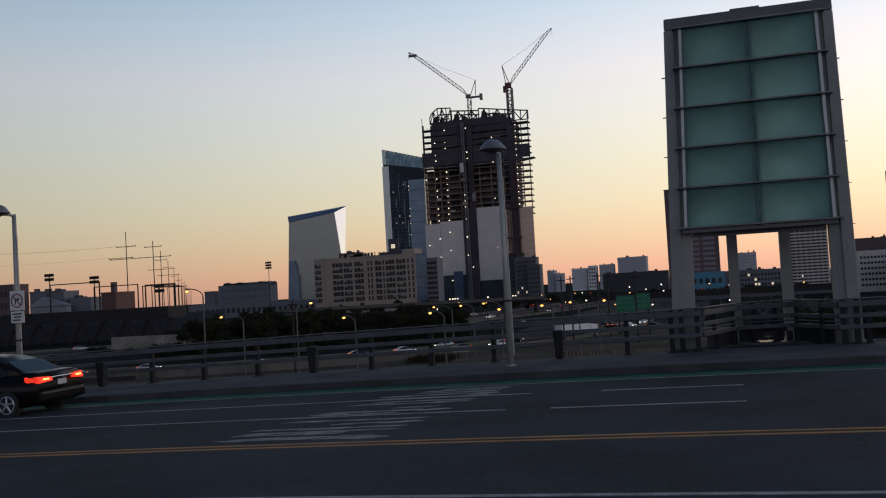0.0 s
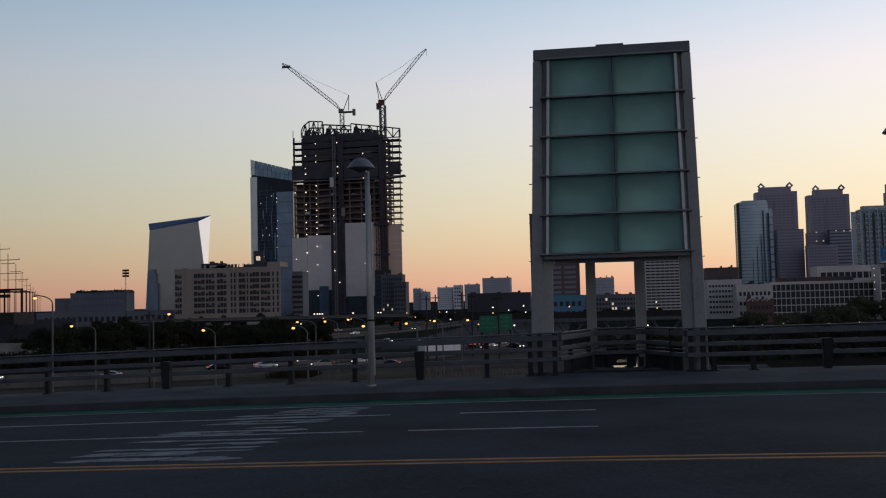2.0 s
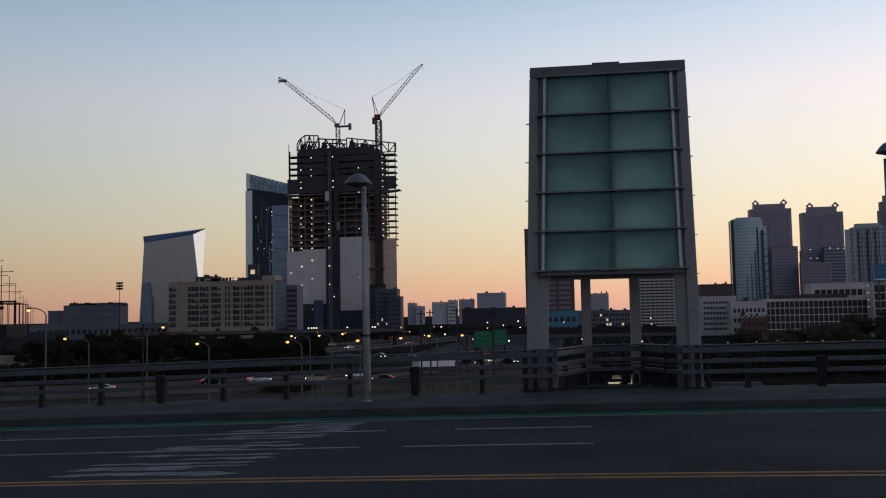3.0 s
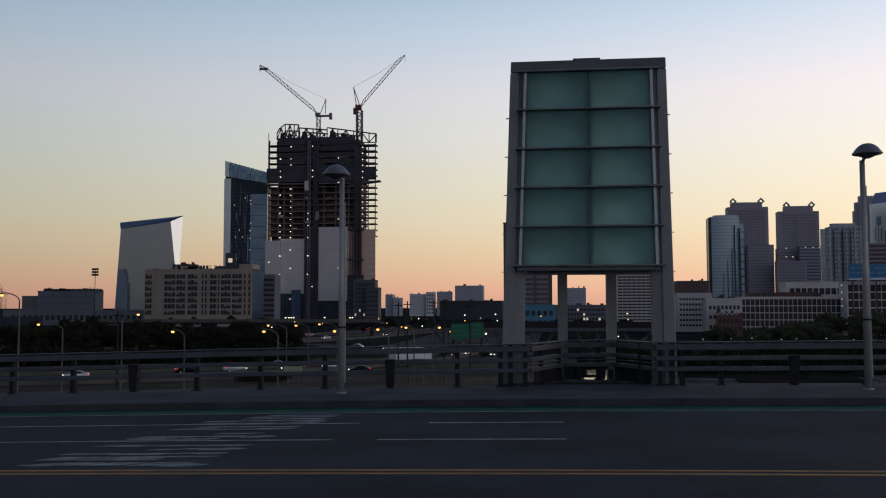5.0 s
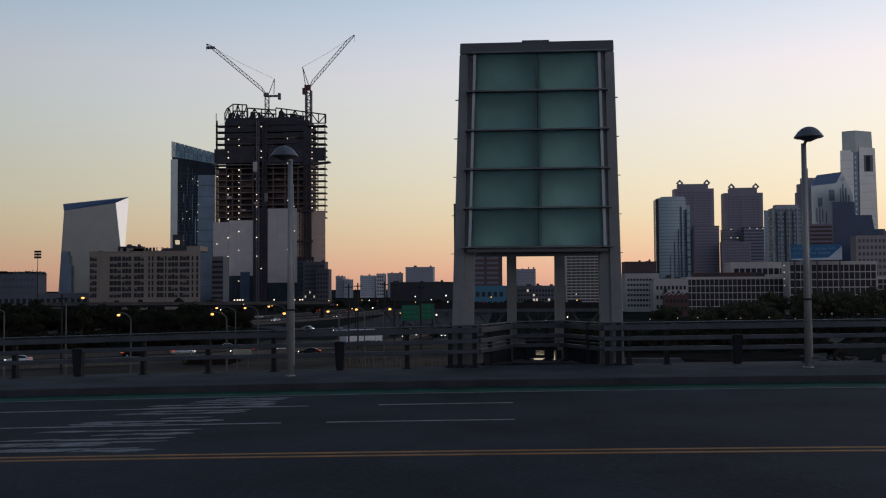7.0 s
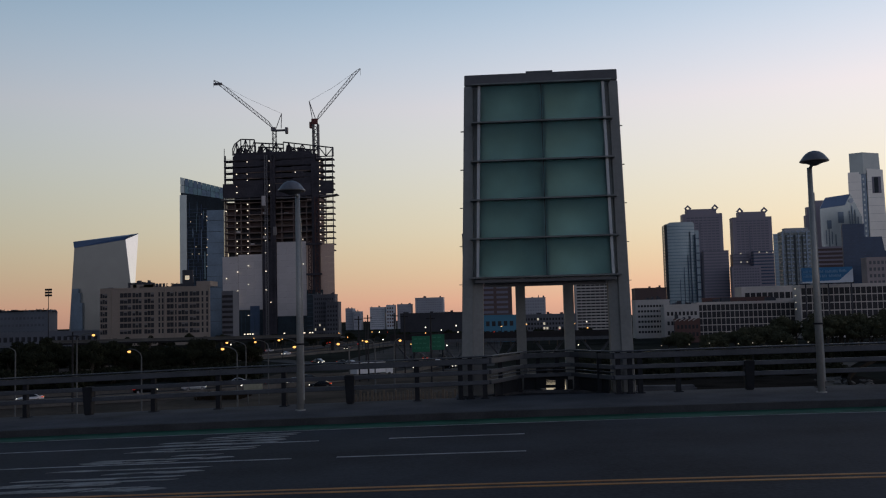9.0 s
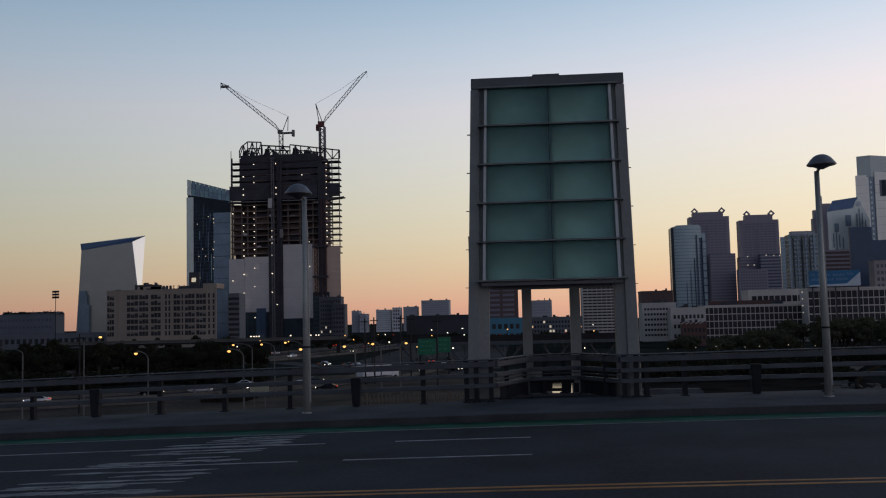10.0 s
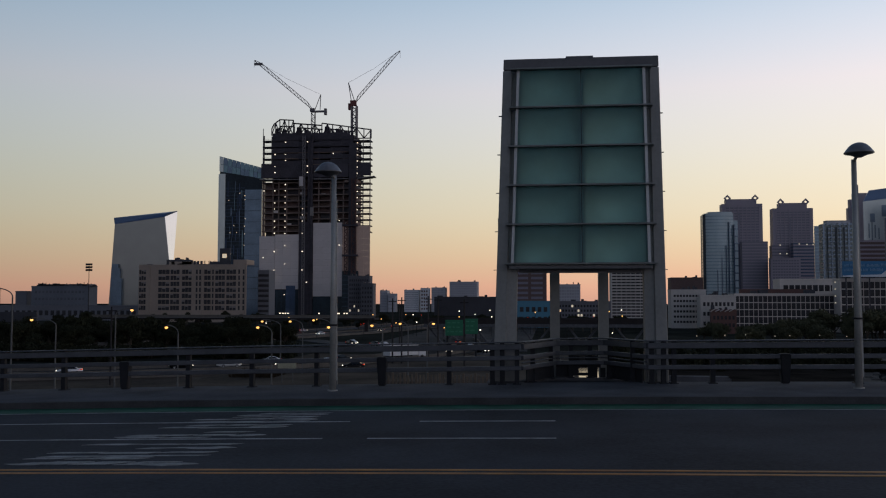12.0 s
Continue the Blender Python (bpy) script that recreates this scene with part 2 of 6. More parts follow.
# ---- the bridge deck: it rises gently to a crest ----
def deck_z(x):
    if x < -70:
        return deck_z(-70) + (x + 70) * 0.08
    if x > 70:
        return deck_z(70) - (x - 70) * 0.05
    return 0.01666 * x - 0.00048 * x * x


def strip(bm, y0, y1, z0, z1, xa, xb, step=1.5):
    """A slab along the road that follows the deck, z0 to z1 above it."""
    n = max(1, int((xb - xa) / step))
    rows = []
    for i in range(n + 1):
        x = xa + (xb - xa) * i / n
        d = deck_z(x)
        rows.append([bm.verts.new(p) for p in ((x, y0, d + z0), (x, y1, d + z0), (x, y1, d + z1), (x, y0, d + z1))])
    for a, b in zip(rows, rows[1:]):
        for k in range(4):
            bm.faces.new((a[k], a[(k + 1) % 4], b[(k + 1) % 4], b[k]))
    bm.faces.new(rows[0][::-1])
    bm.faces.new(rows[-1])


def slab(name, material, y0, y1, z0, z1, label, xa=-110, xb=110, step=1.5):
    bm = bmesh.new()
    strip(bm, y0, y1, z0, z1, xa, xb, step)
    return solid(name, bm, material, label, "road", kind="structure")


KERB_Y, WALK_END = 19.72, 23.35
slab("road", "asphalt", 4.1, KERB_Y, -0.5, 0.0, "dark grey asphalt road across the bridge")
slab("kerb", "kerb", KERB_Y, 19.96, -0.5, 0.15, "dark granite kerb along the bridge pavement")
slab("pavement", "concrete", 19.96, WALK_END, -0.5, 0.146, "grey concrete pavement along the bridge railing")
slab("kerb", "kerb", 3.9, 4.1, -0.5, 0.15, "dark granite kerb along the bridge pavement")
slab("pavement", "concrete", -1.8, 3.9, -0.5, 0.146, "grey concrete pavement along the bridge railing")
# the bay under the tower
bm = bmesh.new()
z = deck_z(0.8)
for a, b in (((-1.0, WALK_END), (0.22, 24.75)), ((0.22, 24.75), (1.50, 24.75)), ((1.50, 24.75), (2.75, WALK_END))):
    beam(bm, (a[0], a[1], z), (b[0], b[1], z), 0.10, 0.07, 0.146)
solid("ledge", bm, "concrete", "narrow concrete ledge round the open bay under the tower", "ledge", kind="structure")
bm = bmesh.new()
plan = [(-1.0, WALK_END + 0.01), (2.75, WALK_END + 0.01), (1.46, 24.64), (0.26, 24.64)]
hexa(bm, [(px, py, z - 0.02) for px, py in plan], [(px, py, z + 0.078) for px, py in plan])
solid("bay_floor", bm, "rail_post", "dark steel floor plate in the bay under the tower", "floor plate", kind="structure")
for x0, x1, y0, y1 in ((-1.5, -0.55, WALK_END, 24.2), (2.3, 3.25, WALK_END, 24.2), (0.02, 0.42, 25.2, 25.85), (1.32, 1.72, 25.2, 25.85)):
    solid("pier", bevelled((x0, x1, y0, y1, -12.0, z + 0.13 if y0 < 25 else z - 0.6), 0.04), "concrete", "concrete pier under a leg of the tower", "pier", kind="structure")


def line(name, material, y, width, xa, xb, label):
    bm = bmesh.new()
    strip(bm, y - width / 2, y + width / 2, 0.0, 0.005, xa, xb)
    return solid(name, bm, material, label, "road marking", kind="structure")


for dy in (-0.12, 0.12):
    line("road_marking", "yellow_paint", 12.0 + dy, 0.10, -110, 110, "double yellow centre line on the asphalt")
line("road_marking", "white_paint", 8.75, 0.10, -110, 110, "white edge line on the asphalt")
line("road_marking", "faded_paint", 18.80, 0.05, -110, 110, "thin white line beside the green cycle lane")
line("road_marking", "green", 19.28, 0.86, -110, 110, "green painted cycle lane beside the kerb")
for y in (14.92, 17.05):
    line("road_marking", "white_paint", y, 0.075, -110, -3.6, "thin white lane line on the asphalt")
    line("road_marking", "white_paint", y, 0.075, -2.86 if y < 16 else -2.3, 0.16, "short white lane dash on the asphalt")
    line("road_marking", "white_paint", y, 0.075, 12.2, 15.3, "short white lane dash on the asphalt")

# worn crossing: long bars along the road, each broken in three
crossing = thing("crosswalk", (-6.2, 15.5, 0), "worn white crosswalk bars on dark asphalt", "crosswalk", kind="structure")
rng = random.Random(5)


def worn_bar(x0, x1, y, wide, round_end=0.0):
    """One painted bar with slanted, ragged ends; round_end swells it into a drop."""
    bm = bmesh.new()
    strip(bm, y - wide / 2, y + wide / 2, 0.0, 0.007, x0, x1, 0.06)
    for v in bm.verts:
        k = (v.co.x - x0) / (x1 - x0) * 2 - 1
        side = (v.co.y - y) / wide * 2
        thin = (1 - round_end) + round_end * max(0.05, 1 - k * k) ** 0.5
        v.co.y = y + side * wide / 2 * (thin + 0.18 * noise.noise(Vector((v.co.x * 5, y * 9, side))))
        v.co.x += 0.10 * side + 0.04 * noise.noise(Vector((y * 7, side * 3, k)))
    part("bar", bm, "faded_paint", crossing)


for y, xa, xb in ((12.56, -7.2, -5.2), (12.72, -7.0, -5.1), (13.02, -7.45, -5.65), (13.24, -7.37, -4.87), (13.54, -7.36, -4.89), (13.98, -6.2, -5.2), (14.38, -7.28, -4.78),
                  (15.12, -7.0, -5.5), (15.40, -7.05, -5.2), (15.75, -6.6, -5.0), (16.33, -6.84, -4.56), (16.65, -6.45, -4.53), (17.12, -6.62, -4.41), (17.52, -6.64, -4.39), (17.85, -6.0, -4.4), (18.15, -5.99, -4.29), (18.42, -5.62, -4.29)):
    n = 3 if xb - xa > 1.7 else 2
    for k in range(n):
        a, b = xa + (xb - xa) * k / n, xa + (xb - xa) * (k + 1) / n - rng.uniform(0.05, 0.14)
        if rng.random() < 0.92:
            worn_bar(a + rng.uniform(-0.04, 0.04), b, y + rng.uniform(-0.03, 0.03), rng.uniform(0.11, 0.15) * (1 + 0.05 * (y - 12.5)))
for x0, x1, y0, wide in ((-7.5, -6.9, 12.60, 0.26), (-5.5, -4.85, 12.53, 0.27), (-6.45, -5.75, 13.12, 0.24), (-5.4, -4.82, 13.97, 0.26), (-7.15, -6.65, 15.20, 0.2), (-5.25, -4.74, 15.34, 0.26), (-6.7, -6.2, 17.15, 0.2), (-4.85, -4.4, 17.4, 0.2)):
    worn_bar(x0, x1, y0, wide, 0.9)

# ---- railing ----
def rail_run(fence, pts, extra=()):
    """Top rail with cap, two lower rails, along points in plan; extra: more rails."""
    for a, b in zip(pts, pts[1:]):
        n = max(1, int(abs(b[0] - a[0]) / 6.6))
        for i in range(n):
            p = Vector(a).lerp(Vector(b), i / n)
            q = Vector(a).lerp(Vector(b), (i + 1) / n)
            p3, q3 = Vector((p.x, p.y, deck_z(p.x) + 0.15)), Vector((q.x, q.y, deck_z(q.x) + 0.15))
            for nm, half, lo, hi in (("top_rail", 0.06, 0.835, 0.975), ("cap_rail", 0.085, 1.0, 1.03), ("middle_rail", 0.045, 0.585, 0.69), ("lower_rail", 0.045, 0.335, 0.44), *extra):
                bm = bmesh.new()
                beam(bm, p3, q3, half, lo, hi)
                bmesh.ops.bevel(bm, geom=bm.edges[:], offset=0.012, segments=1, affect="EDGES")
                part(nm, bm, "rail", fence)


def rail_post(fence, x, y, wide):
    z = deck_z(x) + 0.146
    bm = bmesh.new()
    if wide:
        hexa(bm, [(x - 0.09, y - 0.06, z), (x + 0.09, y - 0.06, z), (x + 0.09, y + 0.16, z), (x - 0.09, y + 0.16, z)],
             [(x - 0.125, y - 0.10, z + 0.70), (x + 0.125, y - 0.10, z + 0.70), (x + 0.125, y + 0.16, z + 0.70), (x - 0.125, y + 0.16, z + 0.70)])
        bmesh.ops.bevel(bm, geom=bm.edges[:], offset=0.02, segments=2, affect="EDGES")
        part("wide_post", bm, "rail_post", fence, "wide dark tapering post")
    else:
        hexa(bm, [(x - 0.055, y + 0.0, z), (x + 0.055, y + 0.0, z), (x + 0.055, y + 0.16, z), (x - 0.055, y + 0.16, z)],
             [(x - 0.055, y + 0.0, z + 1.0), (x + 0.055, y + 0.0, z + 1.0), (x + 0.055, y + 0.1, z + 1.0), (x - 0.055, y + 0.1, z + 1.0)])
        box(bm, x - 0.1, x + 0.1, y - 0.05, y + 0.2, z, z + 0.02)
        part("post", bm, "rail_post", fence)


RAIL_Y = 22.85
fence = thing("bridge_railing", (-20, RAIL_Y, -0.2), "grey steel three-bar bridge railing on dark posts", "railing")
rail_run(fence, [(-77.0, RAIL_Y), (-0.62, RAIL_Y)])
for i in range(46):
    x = -2.38 - 1.66 * i
    rail_post(fence, x, RAIL_Y, i % 4 == 1)
bay = thing("bay_railing", (0.8, 24.6, 0.1), "grey steel railing bent back round the lookout bay", "railing")
rail_run(bay, [(-0.60, RAIL_Y + 0.01), (0.22, 24.75), (1.50, 24.75), (2.38, RAIL_Y + 0.01)], extra=(("thin_rail", 0.03, 0.50, 0.53),))
for x, y in ((-1.32, RAIL_Y), (-1.08, RAIL_Y), (-0.72, RAIL_Y), (-0.35, 23.5), (0.1, 24.5), (0.62, 24.75), (1.12, 24.75), (1.62, 24.5), (2.1, 23.4), (2.5, RAIL_Y), (2.78, RAIL_Y), (3.02, RAIL_Y)):
    rail_post(bay, x, y, False)
for x0, x1, z0, z1 in ((0.24, 0.83, 0.285, 0.52), (0.83, 1.115, 0.415, 0.52), (1.115, 1.315, 0.165, 0.52), (0.24, 1.115, 0.205, 0.285), (0.24, 0.66, 0.165, 0.205), (1.075, 1.115, 0.165, 0.205), (1.315, 1.40, 0.415, 0.52), (1.385, 1.52, 0.165, 0.415), (0.6, 0.86, 0.60, 0.72), (1.0, 1.3, 0.62, 0.72)):
    piece("kick_plate", "rail_post", bay, x0, x1, 24.87, 24.895, z0, z1)
for xa, ya, xb, yb in ((-0.50, 23.05, 0.18, 24.62), (1.56, 24.62, 2.30, 23.05)):
    bm = bmesh.new()
    beam(bm, (xa, ya + 0.12, deck_z(0.8)), (xb, yb + 0.12, deck_z(0.8)), 0.012, 0.16, 0.50)
    part("kick_plate", bm, "rail_post", bay)
fence2 = thing("bridge_railing", (20, RAIL_Y, 0.1), "grey steel three-bar bridge railing on dark posts", "railing")
rail_run(fence2, [(2.40, RAIL_Y), (77.0, RAIL_Y)])
for i in range(44):
    x = 3.92 + 1.66 * i
    rail_post(fence2, x, RAIL_Y, i % 4 == 1)
# the same railing on the side that the camera stands on
near = thing("bridge_railing", (0, -1.5, 0), "grey steel three-bar bridge railing behind the near pavement", "railing")
rail_run(near, [(-77.0, -1.5), (77.0, -1.5)])


# ---- bridge lamps: mushroom heads on tall poles ----
def bridge_lamp(x, y, reach=0.60, lift=0.0):
    z = deck_z(x) + 0.146
    lamp = thing("street_lamp", (x, y, z), "galvanised bridge lamp post with a dark mushroom head", "street lamp", "lamps along the bridge")
    bm = bmesh.new()
    tube(bm, (x, y, z), (x, y, z + 5.07), 0.078, 0.056, 16)
    part("pole", bm, "lamp_pole", lamp, smooth=True)
    bm = bmesh.new()
    hexa(bm, [(x + 0.06, y - 0.02, z + 0.25), (x + 0.105, y - 0.02, z + 0.25), (x + 0.105, y + 0.02, z + 0.25), (x + 0.06, y + 0.02, z + 0.25)],
         [(x + 0.04, y - 0.02, z + 4.5), (x + 0.075, y - 0.02, z + 4.5), (x + 0.075, y + 0.02, z + 4.5), (x + 0.04, y + 0.02, z + 4.5)])
    part("conduit", bm, "lamp_pole", lamp)
    bm = bmesh.new()
    tube(bm, (x, y, z + 1.52), (x, y, z + 1.56), 0.112, 0.112, 12)
    part("band", bm, "rail_post", lamp, "dark clamp band")
    bm = bmesh.new()
    tube(bm, (x, y, z), (x, y, z + 0.03), 0.12, 0.12, 12)
    part("base_plate", bm, "lamp_pole", lamp)
    hy, hz = y - reach, z + 4.95 + lift
    bm = bmesh.new()
    path_tube(bm, [(x, y, z + 5.0), (x, y - 0.12, z + 5.04 + lift / 2), (x, hy, hz + 0.10)], 0.035, 8)
    part("arm", bm, "lamp_pole", lamp, "short arm reaching over the road")
    bm = bmesh.new()
    lathe(bm, (x, hy, hz), [(0.05, 0.02), (0.13, 0.055), (0.20, 0.085), (0.29, 0.115)], 24)
    part("diffuser", bm, "tower_dark", lamp, "dark lamp underside", smooth=True)
    bm = bmesh.new()
    prof = [(0.300, 0.105), (0.318, 0.118), (0.312, 0.135), (0.288, 0.165), (0.262, 0.20), (0.228, 0.245), (0.188, 0.285), (0.142, 0.318), (0.092, 0.34), (0.045, 0.351), (0.015, 0.353)]
    lathe(bm, (x, hy, hz), prof, 24)
    part("dome", bm, "lamp_dome", lamp, "dark domed lamp hood", smooth=True)
    return lamp


for lamp_x, reach, lift in ((-19.0, 0.60, 0.0), (-4.98, 0.60, 0.0), (6.83, 0.36, 0.09), (18.7, 0.36, 0.09)):
    bridge_lamp(lamp_x, 21.56, reach, lift)


# ---- the glass tower on the bridge ----
TF = 23.40   # front of its legs
tower = thing("bridge_tower", (0.87, 24.2, deck_z(0.8) + 0.14), "tapered grey steel tower with frosted green glass panels on four legs", "tower")
TOP, FOOT = 8.27, deck_z(0.8) + 0.14


def edge(side, z):
    """Outer edge of the tower's front, which widens downwards."""
    k = (TOP - z) / (TOP - 1.13)
    return (-1.05 - 0.25 * k) if side < 0 else (2.81 + 0.14 * k)


FINS = (7.955, 6.985, 6.005, 5.03, 4.055, 3.08)


def inset(z):
    """How far the pale bars stand in from the outer edge."""
    return 0.392 + 0.001 * (TOP - z)


for s in (-1, 1):
    a0, a1 = edge(s, FOOT), edge(s, TOP - 0.285)
    bm = bmesh.new()
    # broad outer flange, and a web set back from it: a folded leg
    hexa(bm, [(a0, TF, FOOT), (a0 - s * 0.30, TF, FOOT), (a0 - s * 0.30, TF + 0.55, FOOT), (a0, TF + 0.55, FOOT)],
         [(a1, TF, TOP - 0.285), (a1 - s * 0.24, TF, TOP - 0.285), (a1 - s * 0.24, TF + 0.55, TOP - 0.285), (a1, TF + 0.55, TOP - 0.285)])
    bmesh.ops.bevel(bm, geom=bm.edges[:], offset=0.015, segments=1, affect="EDGES")
    part("front_leg", bm, "tower_steel", tower)
    bm = bmesh.new()
    hexa(bm, [(a0 - s * 0.302, TF + 0.06, FOOT), (a0 - s * 0.55, TF + 0.10, FOOT), (a0 - s * 0.55, TF + 0.5, FOOT), (a0 - s * 0.302, TF + 0.5, FOOT)],
         [(a1 - s * 0.242, TF + 0.06, TOP - 0.285), (a1 - s * 0.45, TF + 0.10, TOP - 0.285), (a1 - s * 0.45, TF + 0.5, TOP - 0.285), (a1 - s * 0.242, TF + 0.5, TOP - 0.285)])
    part("leg_web", bm, "tower_steel", tower)
    cx = 0.22 if s < 0 else 1.52
    bm = bmesh.new()
    hexa(bm, [(cx - 0.13, 25.3, FOOT - 0.75), (cx + 0.13, 25.3, FOOT - 0.75), (cx + 0.13, 25.75, FOOT - 0.75), (cx - 0.13, 25.75, FOOT - 0.75)],
         [(cx - 0.13, 25.3, TOP - 0.285), (cx + 0.13, 25.3, TOP - 0.285), (cx + 0.13, 25.75, TOP - 0.285), (cx - 0.13, 25.75, TOP - 0.285)])
    part("rear_leg", bm, "tower_steel", tower)
    # pale upright bar at the panels' outer edge
    for z1, z0 in zip(FINS, FINS[1:]):
        z0, z1 = z0 + 0.022, z1 - 0.022
        e0, e1 = edge(s, z0) - s * inset(z0), edge(s, z1) - s * inset(z1)
        bm = bmesh.new()
        w = 0.035
        hexa(bm, [(e0 - w, TF - 0.20, z0), (e0 + w, TF - 0.20, z0), (e0 + w, TF - 0.14, z0), (e0 - w, TF - 0.14, z0)],
             [(e1 - w, TF - 0.20, z1), (e1 + w, TF - 0.20, z1), (e1 + w, TF - 0.14, z1), (e1 - w, TF - 0.14, z1)])
        part("mullion", bm, "bar", tower, "pale grey upright bar")
    # short fin ends on the outer flank
    for z in (6.85, 5.86, 4.88, 3.9, 2.93):
        e = edge(s, z)
        bm = boxed(min(e - s * 0.02, e + s * 0.085), max(e - s * 0.02, e + s * 0.075), TF + 0.15, TF + 0.24, z, z + 0.014)
        part("side_fin", bm, "fin", tower)

# cap beam with a raised lid
bm = bmesh.new()
hexa(bm, [(edge(-1, 7.99), TF - 0.01, 7.99), (edge(1, 7.99), TF - 0.01, 7.99), (1.85, 25.8, 7.99), (-0.1, 25.8, 7.99)],
     [(edge(-1, TOP), TF - 0.01, TOP), (edge(1, TOP), TF - 0.01, TOP), (1.85, 25.8, TOP), (-0.1, 25.8, TOP)])
bmesh.ops.bevel(bm, geom=bm.edges[:], offset=0.015, segments=1, affect="EDGES")
part("cap_beam", bm, "tower_dark", tower, "dark steel cap beam")
part("cap_lid", bevelled((0.52, 1.20, TF + 0.02, 24.4, TOP, TOP + 0.05), 0.01), "tower_dark", tower)

for i, z in enumerate(FINS):
    a, b = edge(-1, z) + 0.20, edge(1, z) - 0.20
    bm = boxed(a, b, TF - 0.30, TF - 0.02, z - 0.02, z + 0.02)
    bmesh.ops.bevel(bm, geom=bm.edges[:], offset=0.006, segments=1, affect="EDGES")
    part("fin", bm, "fin", tower, "thin horizontal steel fin")
part("sill_beam", bevelled((edge(-1, 3) + 0.33, edge(1, 3) - 0.33, TF - 0.22, TF - 0.03, 2.95, 3.035), 0.01), "tower_dark", tower)
part("head_beam", boxed(edge(-1, 3) + 0.56, edge(1, 3) - 0.56, TF + 0.1, TF + 0.3, 2.86, 3.03), "tower_dark", tower)
MID = 0.885
for z1, z0 in zip(FINS, FINS[1:]):
    for s in (-1, 1):
        o0, o1 = edge(s, z0) - s * (inset(z0) + 0.01), edge(s, z1) - s * (inset(z1) + 0.01)
        m = MID + s * 0.012
        bm = bmesh.new()
        y0, y1 = TF - 0.155, TF - 0.135
        hexa(bm, [(o0, y0, z0 + 0.03), (m, y0, z0 + 0.03), (m, y1, z0 + 0.03), (o0, y1, z0 + 0.03)],
             [(o1, y0, z1 - 0.03), (m, y0, z1 - 0.03), (m, y1, z1 - 0.03), (o1, y1, z1 - 0.03)])
        part("glass_panel", bm, "glass_panel", tower, "frosted green glass pane")
        # the narrower glass at the back
        xa, xb = (MID, -0.2) if s < 0 else (MID, 1.95)
        bm = boxed(min(xa, xb) + 0.01, max(xa, xb) - 0.01, 25.32, 25.34, z0 + 0.03, z1 - 0.03)
        part("rear_glass_panel", bm, "rear_glass", tower)
# hidden inner plates, made pale to bounce more light into the glass
for i, z in enumerate(FINS):
    part("diaphragm", boxed(edge(-1, z) + 0.46, edge(1, z) - 0.46, TF - 0.10, TF + 1.3, z - 0.09, z + 0.03 if i else z - 0.01), "bar", tower)
# added strips that block light behind the panes, for soft dark edges
for s in (-1, 1):
    bm = bmesh.new()
    e0, e1 = edge(s, 3.05) - s * inset(3.05), edge(s, 7.97) - s * inset(7.97)
    hexa(bm, [(e0, TF - 0.125, 3.05), (e0 - s * 0.09, TF - 0.125, 3.05), (e0 - s * 0.09, TF - 0.09, 3.05), (e0, TF - 0.09, 3.05)],
         [(e1, TF - 0.125, 7.97), (e1 - s * 0.09, TF - 0.125, 7.97), (e1 - s * 0.09, TF - 0.09, 7.97), (e1, TF - 0.09, 7.97)])
    part("side_frame", bm, "tower_dark", tower, "dark strip added behind the glass to shade its edge")
bm = boxed(MID - 0.10, MID + 0.10, TF - 0.105, TF + 0.30, 3.05, 7.98)
part("centre_post", bm, "tower_dark", tower, "dark post behind the glass")


# ---- ground far below, highway, river ----
bm = bmesh.new()
GZ = -12.0
v = [bm.verts.new(p) for p in ((-4500, -4500, GZ), (4500, -4500, GZ), (4500, 4500, GZ), (-4500, 4500, GZ))]
bm.faces.new(v)
solid("ground", bm, "ground", "dark scrubby ground under the bridge", "ground", kind="structure")


# ---- city ----
def glassy(name, col, rough=0.15, var=0.2, scale=0.06, metal=0.45):
    return mat(name, col, rough, metal, var=var, scale=scale, fine=0.6, spec=0.6)


